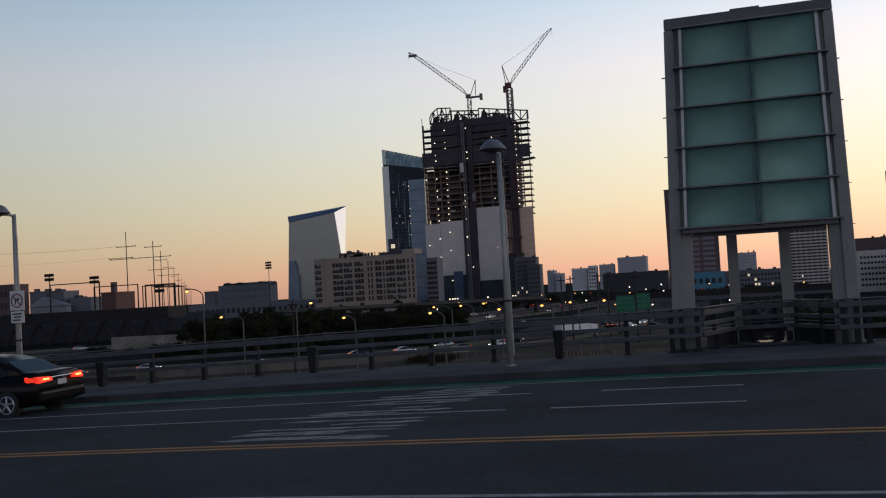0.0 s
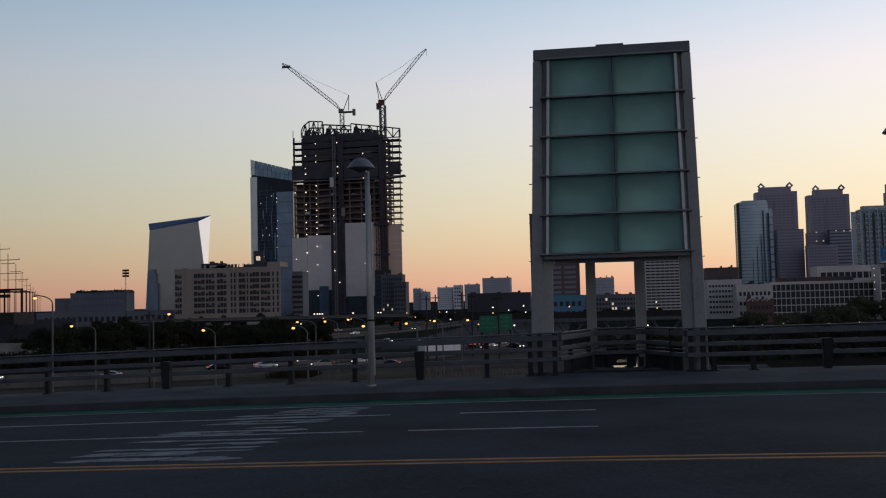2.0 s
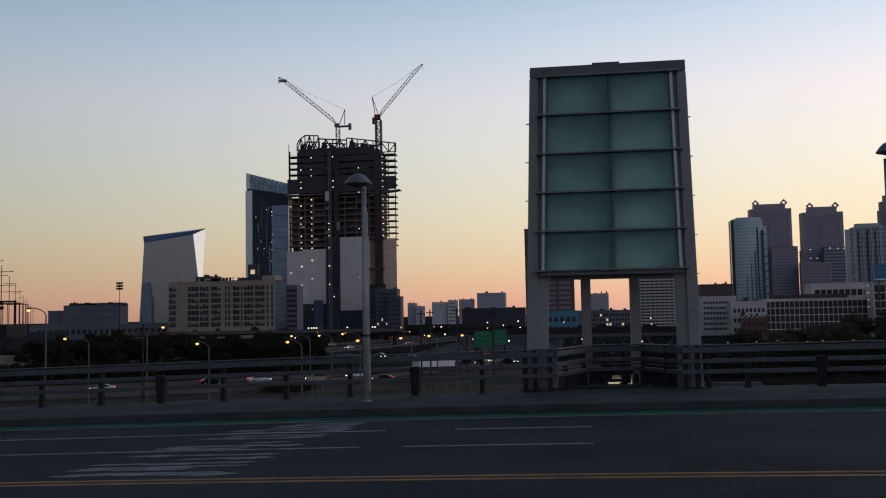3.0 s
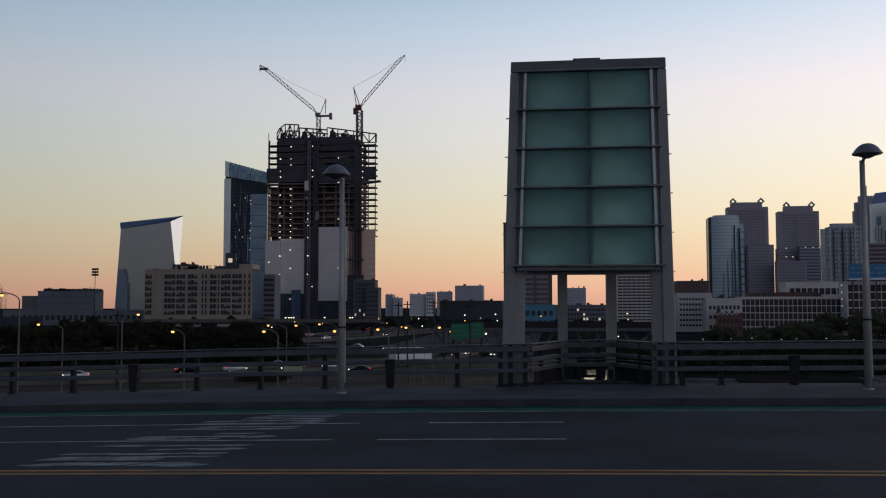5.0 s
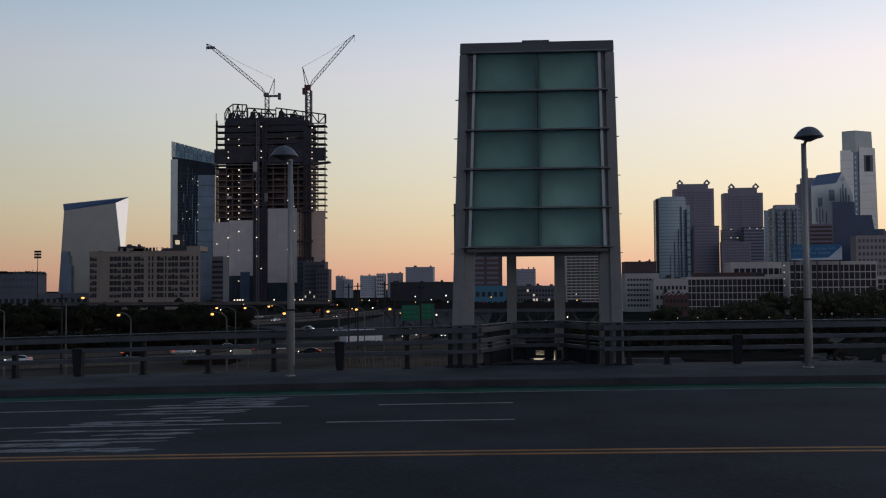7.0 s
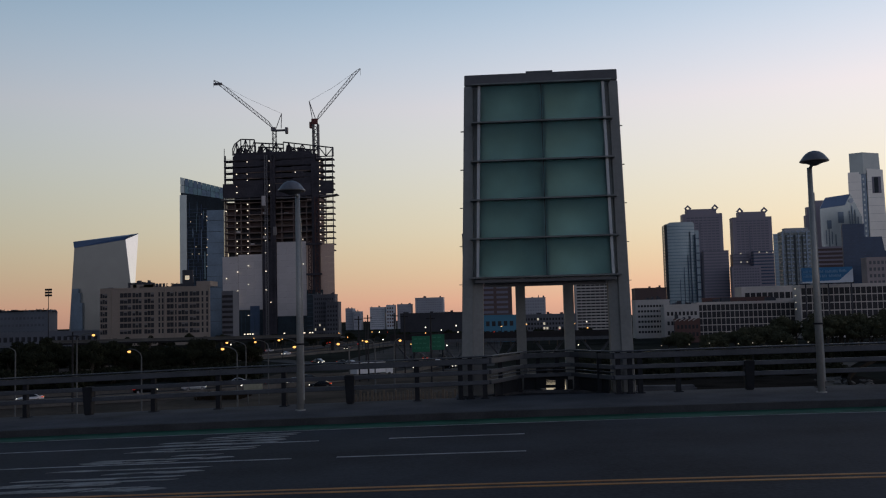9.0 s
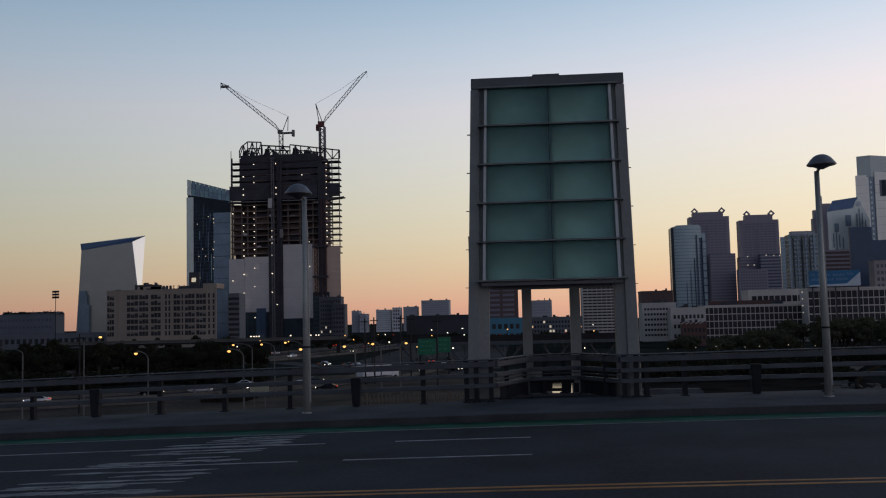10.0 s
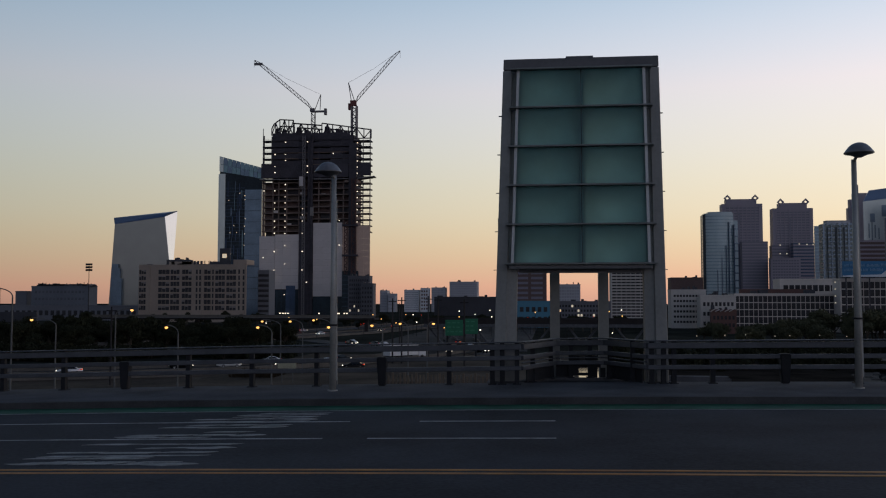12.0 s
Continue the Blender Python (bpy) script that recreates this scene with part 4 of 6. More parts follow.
for xa, xb, rise in ((X0 - 1.4, -206, 0.0), (-194, -165, 0.0), (-157, -142.6, 1.8)):
    bm = bmesh.new()
    hexa(bm, [(xa, Y0 - 4, 103.4), (xb, Y0 - 4, 103.4 + rise), (xb, Y0 + 6, 103.4 + rise), (xa, Y0 + 6, 103.4)], [(xa, Y0 - 4, 104.3), (xb, Y0 - 4, 104.0 + rise), (xb, Y0 + 6, 104.0 + rise), (xa, Y0 + 6, 104.3)])
    part("catch_platform", bm, "crane_steel", ut)


# pale cladding on the lower floors, joint by joint
def cladding(xa, xb, y, z_top, z_low, skin="white_panel", cols=3):
    n = int((z_top - z_low) / FH)
    for i in range(n):
        za = z_top - (i + 1) * (z_top - z_low) / n
        zb = z_top - i * (z_top - z_low) / n - 0.07
        for k in range(cols):
            piece("cladding_panel", skin, ut, xa + (xb - xa) * k / cols, xa + (xb - xa) * (k + 1) / cols - 0.05, y - 0.4, y, za, zb)


cladding(-240.5, -227.4, 758.9, 56.4, 12, cols=2)
cladding(-227.3, -206.9, 759.3, 57.8, 12)
cladding(-194.6, -169.9, 759.3, 67.4, 6)
# right-hand panels: reflected orange glow is in their colour
cladding(-169.8, -157.2, 759.7, 66.0, 26, skin="glow_panel", cols=2)
cladding(-157.1, XR, 759.3, 64.6, 18, skin="glow_panel", cols=2)
# dark low glass; under the pale panels it paints in their reflection of trees and skyline
part("lower_glazing", boxed(-240.4, -207, 758.8, 759.3, GZ, 11.5), "dark_glass", ut)
part("lower_glazing", boxed(-239, -230, 758.2, 758.49, GZ, 16), "dark_glass", ut)
part("lower_glazing", boxed(-217.5, -209.5, 758.5, 758.8, GZ, 15), "navy_glass", ut)
part("lower_glazing", boxed(-194.6, -169.9, 758.8, 759.3, GZ, 5.8), "dark_glass", ut)
part("lower_glazing", boxed(-169.6, -156, 757.6, 758.2, GZ, 27), "dark_glass", ut)
for i in range(9):
    piece("glazing_bar", "blue_glass", ut, -169.5, -156.1, 757.4, 757.6, -6 + 3.6 * i, -5.6 + 3.6 * i)
for i in range(9):
    piece("glazing_bar", "blue_glass", ut, -239.8 + 3.7 * i, -239.5 + 3.7 * i, 758.0, 758.2, GZ, ru.uniform(6, 14))


def hoist(x, y, za, zb, w, m="netting"):
    bm = bmesh.new()
    for dx in (0, w):
        box(bm, x + dx - 0.35, x + dx + 0.35, y, y + 0.5, za, zb)
    n = int((zb - za) / w)
    for i in range(n):
        a = za + i * w
        tube(bm, (x + (0 if i % 2 else w), y + 0.25, a), (x + (w if i % 2 else 0), y + 0.25, a + w), 0.3, n=4)
    part("hoist_mast", bm, m, ut)


part("hoist_shaft", boxed(-206.4, -195.0, 757.9, 759.2, GZ, 68), "netting", ut, "dark hoist shaft")
part("hoist_shaft", boxed(-199.3, -195.2, 757.6, 759.6, 68, 141), "netting", ut, "dark hoist shaft")
part("hoist_shaft", boxed(-164.6, -158.2, 758.4, 759.6, 26, 134), "netting", ut, "dark hoist shaft")
hoist(-203.6, 756.8, GZ, 140.5, 2.0, "crane_steel")
hoist(-198.6, 756.8, GZ, 141, 2.8)
hoist(-167.6, 756.5, 24, 69, 2.4, "hoist_red")
hoist(-161.6, 756.5, 24, 104, 3.2, "hoist_red")
for z in (39, 64.0):
    part("hoist_tie", boxed(-169.5, -156.5, 756, 758, z, z + 1.6), "netting", ut)
part("hoist_car", boxed(-206.0, -202.8, 755.4, 756.7, 98, 106), "white_panel", ut, "pale hoist car")
part("hoist_car", boxed(-196.5, -193.8, 755.4, 756.7, 73, 80), "blind", ut, "pale hoist car")


# roof trusses: an arched one, a low one, and a long one that falls to the corner
def truss(y, chord, posts, low, thick):
    """One truss: its top chord through points, a post and crossed braces at each stop."""
    bm = bmesh.new()
    for a, b in zip(chord, chord[1:]):
        tube(bm, (a[0], y, a[1]), (b[0], y, b[1]), thick, n=5)

    def top_at(x):
        for a, b in zip(chord, chord[1:]):
            if a[0] <= x <= b[0]:
                return a[1] + (b[1] - a[1]) * (x - a[0]) / max(0.01, b[0] - a[0])
        return chord[-1][1]
    for i, x in enumerate(posts):
        tube(bm, (x, y, low), (x, y, top_at(x)), thick * 0.8, n=5)
        if i:
            p = posts[i - 1]
            if i % 2:
                tube(bm, (p, y, low + 0.5), (x, y, top_at(x)), thick * 0.8, n=5)
            else:
                tube(bm, (p, y, top_at(p)), (x, y, low + 0.5), thick * 0.8, n=5)
    tube(bm, (posts[0], y, low + 0.4), (posts[-1], y, low + 0.4), thick * 0.8, n=5)
    part("roof_truss", bm, "netting", ut, "steel roof truss")


truss(762, ((-232.2, 147.5), (-230.2, 151.8), (-225.0, 155.6), (-213.2, 154.8)), (-232.0, -228.6, -225.0, -221.0, -217.2, -213.2), 142, 0.56)
truss(768, ((-230.0, 146.5), (-226.0, 151.0), (-214.0, 150.5)), (-230.0, -226.5, -223.0, -218.8, -214.0), 141, 0.62)
truss(763, ((-212.9, 152.3), (-188.9, 150.1)), (-212.9, -207.0, -201.0, -195.0, -188.9), 141, 0.62)
truss(770, ((-212.0, 150.0), (-190.0, 148.0)), (-212.0, -205.5, -199.0, -192.5), 141, 0.62)
truss(762, ((-188.6, 151.8), (-146.2, 145.4)), (-188.6, -184.0, -179.4, -172.6, -165.8, -159.2, -152.6, -146.4), 138, 0.56)
truss(771, ((-188.0, 149.0), (-163.0, 145.6)), (-188.0, -182.0, -176.0, -170.0, -164.0), 139, 0.62)
bm = bmesh.new()
tube(bm, (-239, 761, 112), (-239, 761, 148), 0.3, n=5)
part("corner_pole", bm, "crane_steel", ut)
for xa, xb, zt in ((-230.5, -227, 149), (-224, -220, 148.5), (-211.5, -207, 149.5), (-204.5, -200, 147.5), (-187.5, -182, 149.5), (-178, -171, 147.5)):
    bm = bmesh.new()
    hexa(bm, [(xa, 764, 140), (xb, 764, 140), (xb, 769, 140), (xa, 769, 140)], [(xa + 1.0, 764, zt), (xb - 0.8, 764, zt - 0.8), (xb - 0.8, 769, zt - 0.8), (xa + 1.0, 769, zt)])
    part("roof_plant", bm, "netting", ut)
part("parapet", boxed(-230.5, -164, Y0 - 0.2, Y0 + 0.2, 140, 143.5), "netting", ut)
rt = random.Random(9)
for i in range(26):
    z = 7.2 + i * FH
    for x, odds in ((-236.6, 0.3), (-227.3, 0.6), (-218.3, 0.9), (-203.4, 0.2), (-199.6, 0.18), (-177.5, 0.15), (-172.0, 0.12)):
        if rt.random() < odds * (1 if 60 < z < 102 else 0.5 if z < 62 else 0.42 if x > -230 else 0):
            piece("work_light", "bulb", ut, x, x + rt.choice((0.5, 0.7, 0.8)), 755.2, 756.0, z, z + rt.choice((0.45, 0.6, 0.8)))
for i in range(12, 26):
    if i != 19:
        piece("work_light", "bulb", ut, -157.8, -157.0, 758.6, 759.2, 6.2 + i * FH, 6.8 + i * FH)
for i in range(14):
    x = -240 + 86 * rt.random()
    piece("work_light", "bulb", ut, x, x + 0.9, 752, 753, -8.5, -7.6)


def crane(name, mast, z_slew, tip, apex, tail, cab, label):
    """Luffing tower crane: lattice mast and jib, slewing deck, A-frame and pendant lines."""
    c = thing(name, (mast[0], mast[1], 140), label, "crane")
    x, y = mast
    bm = bmesh.new()
    w = 1.5 if cab == "crane_steel" else 2.1
    for sx in (-w, w):
        for sy in (-w, w):
            tube(bm, (x + sx, y + sy, 138), (x + sx, y + sy, z_slew), 0.28 if cab == "crane_steel" else 0.75, n=4)
    h, k = 138.0, 0
    while h < z_slew - 3:
        s = 1 if k % 2 else -1
        tube(bm, (x - s * w, y - w, h), (x + s * w, y - w, h + 3), 0.22 if w < 2 else 0.45, n=4)
        tube(bm, (x - s * w, y + w, h), (x + s * w, y + w, h + 3), 0.22, n=4)
        h += 3
        k += 1
    part("mast", bm, "crane_steel", c, "lattice mast")
    foot = Vector((x, y, z_slew + 1.5))
    tip = Vector(tip)
    d = (tip - foot)
    up = Vector((-d.z, 0, d.x)).normalized() * (1 if d.x > 0 else -1)
    bm = bmesh.new()
    n = 16
    ends = []
    for i in range(n + 1):
        p = foot + d * i / n
        hgt = 2.4 * min(1, i / 2, (n - i) / 2 + 0.25)
        ends.append((p, p + up * hgt))
    for (a, b), (a2, b2) in zip(ends, ends[1:]):
        tube(bm, a, a2, 0.3, n=4)
        tube(bm, b, b2, 0.26, n=4)
        tube(bm, a, b2, 0.17, n=4)
        tube(bm, a2, b2, 0.15, n=4)
    part("jib", bm, "crane_steel", c, "lattice jib")
    apex = Vector(apex)
    tail = Vector(tail)
    bm = bmesh.new()
    tube(bm, foot + Vector((1, 0, 0)), apex, 0.35, n=5)
    tube(bm, foot.lerp(tail, 0.55), apex, 0.35, n=5)
    part("a_frame", bm, "crane_steel", c)
    bm = bmesh.new()
    lo, hi = min(x - 1.5, tail.x), max(x + 1.5, tail.x)
    box(bm, lo, hi, y - 1.5, y + 1.5, z_slew, z_slew + 1.3)
    part("slewing_deck", bm, cab, c)
    big = 1.0 if cab == "crane_steel" else 1.35
    part("cab", bevelled((x - 2.4 * big, x + 1.6 * big, y - 3, y - 0.5, z_slew - 1.5 * (big - 1), z_slew + 3.2 * big), 0.2), cab, c)
    part("counterweight", bevelled((tail.x - 1.1, tail.x + 1.1, y - 1.6, y + 1.6, tail.z - 5.5, tail.z), 0.2), "crane_steel" if cab == "crane_steel" else cab, c)
    bm = bmesh.new()
    mid = apex.lerp(tip, 0.5) + Vector((0, 0, -1.2))
    path_tube(bm, [apex, mid, tip + up * 0.6], 0.13, n=4)
    tube(bm, tip, tip + Vector((0, 0, -6)), 0.12, n=4)
    part("pendant_line", bm, "crane_steel", c, "thin pendant line")
    part("jib_head", bevelled((min(tip.x, tip.x - d.x * 0.14), max(tip.x, tip.x - d.x * 0.14), y - 0.6, y + 0.6, tip.z - d.z * 0.07 - 1.0, tip.z - d.z * 0.07 + 1.2), 0.2), "crane_steel", c) if d.x < 0 else None
    return c


crane("tower_crane", (-202.0, 785), 166.0, (-255.5, 785, 213.0), (-195.6, 785, 181.5), (-191.2, 785, 169), "crane_steel", "grey luffing tower crane on the unfinished tower")
crane("tower_crane", (-166.8, 790), 172.0, (-126.6, 790, 219.0), (-172.2, 790, 192.5), (-171.0, 790, 174), "crane_red", "luffing tower crane with a red cab on the unfinished tower")

# blocks beside and behind it
block("dark_office_building", -152, -133, 700, 12, 21, "slate_dark", "dark blue glazed office block beside the tower", floors=9, cols=9, lit=0.03, roof_bits=4)
block("dark_office_building", -140, -128.5, 690, 12, 15, "slate_dark", "dark office block beside the tower", floors=7, cols=4, roof_bits=3)
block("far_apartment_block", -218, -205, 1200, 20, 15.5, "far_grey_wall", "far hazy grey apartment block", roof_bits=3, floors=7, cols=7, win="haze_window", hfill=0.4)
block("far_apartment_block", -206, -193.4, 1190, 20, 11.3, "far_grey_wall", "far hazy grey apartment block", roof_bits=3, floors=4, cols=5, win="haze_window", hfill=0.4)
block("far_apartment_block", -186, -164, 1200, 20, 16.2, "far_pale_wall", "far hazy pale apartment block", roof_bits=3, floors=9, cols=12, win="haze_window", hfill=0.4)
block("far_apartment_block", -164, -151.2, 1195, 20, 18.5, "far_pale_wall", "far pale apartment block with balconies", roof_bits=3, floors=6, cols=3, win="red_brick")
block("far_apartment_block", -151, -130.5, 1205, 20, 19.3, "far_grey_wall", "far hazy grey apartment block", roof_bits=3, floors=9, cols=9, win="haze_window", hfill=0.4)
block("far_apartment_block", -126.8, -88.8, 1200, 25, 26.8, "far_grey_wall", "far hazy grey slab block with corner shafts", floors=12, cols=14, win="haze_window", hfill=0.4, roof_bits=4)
block("dark_low_building", -110, -48, 900, 20, 5.9, "dark_wall", "long dark low building", roof_bits=5)

# behind the glass tower
block("brown_tower", -31.9, -0.9, 600, 30, 54.8, "brown_wall", "dark brown tower with banded windows", floors=20, cols=3, wfill=0.8, win="granite_band")
block("blue_lit_hall", -16.5, 1, 500, 20, 1.8, "blue_wall_glow", "low hall whose walls glow blue in place of outside lighting", floors=2, cols=5)
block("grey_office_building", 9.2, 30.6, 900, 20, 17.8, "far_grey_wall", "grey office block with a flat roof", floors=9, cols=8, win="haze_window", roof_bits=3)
block("low_office_building", 0.8, 46, 700, 20, 1.7, "grey_wall", "long low office building with lit windows", floors=3, cols=18, lit=0.15, roof_bits=4)
block("white_tower", 45, 71.8, 700, 18, 50, "pale_wall", "white tower with close rows of dark windows", floors=26, cols=7, wfill=0.9, hfill=0.5, margin=0.03)
block("brown_block", 87.5, 112.9, 700, 20, 19.1, "brown_wall", "brown block with a flat roof", roof_bits=3)
block("white_block", 62.4, 82, 500, 15, 7.8, "pale_wall", "white office block with window bands", floors=6, cols=10, wfill=0.72, hfill=0.42, roof_bits=5)
block("white_block", 74, 92, 480, 15, 3.6, "pale_wall", "low white block with window bands", floors=5, cols=9, wfill=0.75, hfill=0.42, roof_bits=4)
block("white_grid_building", 84, 134, 450, 14, 5.3, "grid_wall", "white gridded office building with large dark windows", floors=5, cols=22, wfill=0.85, hfill=0.87, margin=0.005, win_low=-11.5, win_top=4.8, roof_bits=5)
block("white_penthouse", 109, 140, 470, 14, 12.6, "grid_wall", "white setback storey over brick roofs", floors=1, cols=9, win_low=5.5, win_top=11.5, wfill=0.8)
block("brick_building", 92, 125, 466, 3, 7.5, "red_brick", "red brick rooftop storey")
block("white_grid_building", 128, 171, 440, 12, 12.0, "grid_wall", "tall white gridded building with dark windows", floors=6, cols=16, wfill=0.85, hfill=0.86, margin=0.01, win_top=11.2, roof_bits=6)
lamps = thing("wall_lamps", (131, 439.3, 2), "column of small white lamps on a pale building", "lamp", kind="stuff")
for k in range(4):
    piece("bulb", "lit_window", lamps, 128.9, 129.3, 439.2, 439.5, 1.2 + 3.1 * k, 1.7 + 3.1 * k)
block("white_grid_building", 176, 240, 480, 14, 5.1, "grid_wall", "white gridded office building with large dark windows", floors=6, cols=20, wfill=0.86, hfill=0.82, win_low=-11.5, win_top=4.5)
# a clutter of low houses before the white blocks
block("brick_house", 70.4, 81.8, 420, 3, -1.9, "red_brick", "low red brick house with a white cornice", floors=2, cols=6, roof_bits=3, seed=12)
house = bpy.data.objects["brick_house"]
for k in range(5):
    bm = bmesh.new()
    tube(bm, (70.6 + 2.0 * k, 419.4, -2.4), (72.6 + 2.0 * k, 419.4, -1.2 - 0.2 * (k % 2)), 0.22, n=5)
    part("awning_bar", bm, "pale_wall", house, "white slanted awning bar")
block("white_house", 67.6, 83.6, 430, 3, 4.5, "pale_wall", "white flat-roofed house with dark windows", floors=3, cols=8, wfill=0.6, hfill=0.4, roof_bits=4, seed=13)
# blue banner on the roof
banner = thing("roof_banner", (141, 430, 12.8), "blue billboard with unreadable white lettering on a roof", "billboard")
part("board", boxed(129.6, 151.9, 430, 430.5, 13.6, 19.9), "banner_blue", banner)
bm = bmesh.new()
hexa(bm, [(129.6, 429.7, 12.9), (151.9, 429.7, 12.9), (151.9, 430.0, 12.9), (129.6, 430.0, 12.9)], [(129.6, 429.7, 13.5), (146, 429.7, 14.0), (146, 430.0, 14.0), (129.6, 430.0, 13.5)])
hexa(bm, [(146, 429.69, 13.2), (151.9, 429.69, 13.0), (151.9, 430.0, 13.0), (146, 430.0, 13.2)], [(146, 429.69, 14.0), (151.9, 429.69, 19.0), (151.9, 430.0, 19.0), (146, 430.0, 14.0)])
part("swoosh", bm, "banner_white", banner, "white curved lower edge")
for a, c, z in ((130.3, 132.2, 17.5), (133, 136.2, 17.5), (137.0, 139.2, 17.5), (140.0, 145.2, 17.4), (146.0, 149.0, 17.6), (130.3, 134, 15.4), (134.8, 137.6, 15.4), (138.4, 140.6, 15.4), (141.4, 146.6, 15.5)):
    x = a
    while x < c:
        piece("lettering_bar", "banner_print", banner, x, x + 0.34, 429.8, 429.95, z, z + (1.15 if int(x * 7) % 3 else 0.8))
        x += 0.55
for x in (131, 141, 151):
    piece("post", "dark_wall", banner, x, x + 0.5, 430.6, 431, GZ, 19)

# skyline
def bowed(bm, x0, x1, y, bow, deep, z0, z1, n=12):
    """A block whose front is bowed towards the viewer."""
    front = [(x0 + (x1 - x0) * i / n, y - bow * math.sin(math.pi * i / n)) for i in range(n + 1)]
    plan = front + [(x1, y + deep), (x0, y + deep)]
    lo = [bm.verts.new((px, py, z0)) for px, py in plan]
    hi = [bm.verts.new((px, py, z1)) for px, py in plan]
    bm.faces.new(lo[::-1])
    bm.faces.new(hi)
    for i in range(len(plan)):
        j = (i + 1) % len(plan)
        bm.faces.new((lo[i], lo[j], hi[j], hi[i]))


mur = thing("glass_tower", (196, 1110, GZ), "slim silver-blue glass tower with a bowed front and stepped top", "building")
bm = bmesh.new()
bowed(bm, 179.5, 212.3, 1100, 3, 18, GZ, 103.2)
part("facade", bm, "mur_glass", mur)
bm = bmesh.new()
bowed(bm, 184, 211, 1101, 2.6, 12, 103.2, 105.0)
part("roof_step", bm, "mur_glass", mur)
for f in range(27):
    z = 2 + f * 3.75
    bm = bmesh.new()
    bowed(bm, 179.4, 212.4, 1099.9, 3.05, 17, z, z + 0.8)
    part("floor_band", bm, "teal_band", mur)
part("lower_wing", boxed(212.5, 217.3, 1101, 1110, GZ, 95), "mur_glass", mur, "paler glass wing")
part("edge_strip", boxed(177.6, 180.6, 1098.0, 1101, GZ, 102), "dark_glass", mur, "dark glass edge")
for x, zt in ((193, 38), (198, 52), (203, 66), (206.4, 93), (212.2, 90)):
    piece("dark_strip", "navy_glass", mur, x, x + 0.6, 1096.3, 1101.2, GZ, zt)
for zt in range(10):
    piece("balcony_band", "blue_glass", mur, 212.4, 217.9, 1100.6, 1101.4, 8 + zt * 8.5, 9.6 + zt * 8.5)
dk = thing("tower_flank", (180, 1125, GZ), "dark recessed flank of the slim glass tower", "building")
part("facade", boxed(180, 184, 1121.5, 1130, GZ, 103), "dark_glass", dk)


def diamond_tower(x0, x1, y, z, px0, px1, pz, label):
    """Granite tower: stepped shoulders, crown with two pierced diamonds."""
    b = thing("granite_tower", ((x0 + x1) / 2, y, GZ), label, "building")
    part("shaft", boxed(x0, x1, y, y + 18, GZ, z), "granite", b)
    part("crown", boxed(px0 + 2, px1 - 2, y + 1, y + 16, z, pz), "granite", b)
    n = 34
    for i in range(n):
        zz = 5 + i * (z - 8) / n
        piece("window_band", "granite_band", b, x0 + 4, x1 - 4, y - 0.3, y + 0.2, zz, zz + 1.7)
    for i in range(9):
        x = x0 + 4.5 + i * (x1 - x0 - 9) / 8
        piece("rib", "granite", b, x - 0.5, x + 0.5, y - 0.5, y + 0.1, GZ, z - 2)
    # a dark strip on the face gives the shade of a recess
    piece("recess", "granite_band", b, x0 + (x1 - x0) * 0.40, x0 + (x1 - x0) * 0.44, y - 0.7, y - 0.55, GZ, z - 12)
    for cx in (px0 + 3.6, px1 - 3.6):
        bm = bmesh.new()
        outer = [Vector((cx + dx, 0, pz + 1.2 + dz)) for dx, dz in ((0, -5), (5, 0), (0, 5), (-5, 0))]
        inner = [Vector((cx + dx, 0, pz + 1.2 + dz)) for dx, dz in ((0, -2.2), (2.2, 0), (0, 2.2), (-2.2, 0))]
        for i in range(4):
            j = (i + 1) % 4
            q = [outer[i], outer[j], inner[j], inner[i]]
            hexa(bm, [p + Vector((0, y + 0.5, 0)) for p in q], [p + Vector((0, y + 2, 0)) for p in q])
        part("diamond", bm, "granite", b, "pierced stone diamond")
    return b


diamond_tower(236, 289.5, 1300, 134.5, 240, 284, 141, "dark granite tower with two pierced diamonds on its crown")
tower_block("granite_wing", 254, 290, 1275, 15, 81.5, "granite", "granite_band", "dark granite wing with window bands", 22)
diamond_tower(303, 355.5, 1300, 127.8, 310, 350, 135, "dark granite tower with two pierced diamonds on its crown")
tower_block("granite_wing", 293, 318, 1280, 15, 76.4, "granite", "granite_band", "dark granite wing with window bands", 20)
tower_block("granite_wing", 316, 347, 1262, 14, 78.5, "granite", "navy_glass", "dark granite wing with window bands", 20)
wing_lights = thing("lit_windows", (320, 1254.5, 63), "a few lit white windows of a dark granite wing", "window", kind="stuff")
for x, z in ((298.9, 74.3), (298.7, 63.1), (307, 63.0), (322.9, 75.5), (332.5, 74.9), (340.2, 74.8)):
    piece("lit_window", "lit_window", wing_lights, x, x + 1.6, 1249.0, 1249.4, z, z + 1.3)
block("dark_low_building", 285, 325, 1250, 12, 58, "granite", "dark granite shoulder between two towers", floors=18, cols=10, win="granite_band", wfill=0.75)
tower_block("teal_glass_tower", 274, 283.5, 1000, 1.5, 80, "blue_glass", "steel_glass", "narrow tower of blue-green glass", 24, thick=0.3)
tower_block("office_tower", 251, 284, 900, 16, 74.5, "office_grey", "blue_glass", "pale concrete and glass office tower", 20, ribs=6, thick=0.4)
for i in range(7):
    x = 254.2 + i * 3.75
    piece("glass_strip", "dark_glass" if i % 2 else "blue_glass", bpy.data.objects["office_tower"], x, x + (0.9 if i % 3 else 1.6), 899.0, 899.6, GZ, 73 - 2.2 * (i % 2))
block("rooftop_house", 256, 280, 903, 8, 77, "far_grey_wall", "small grey rooftop plant house", z0=74.5)
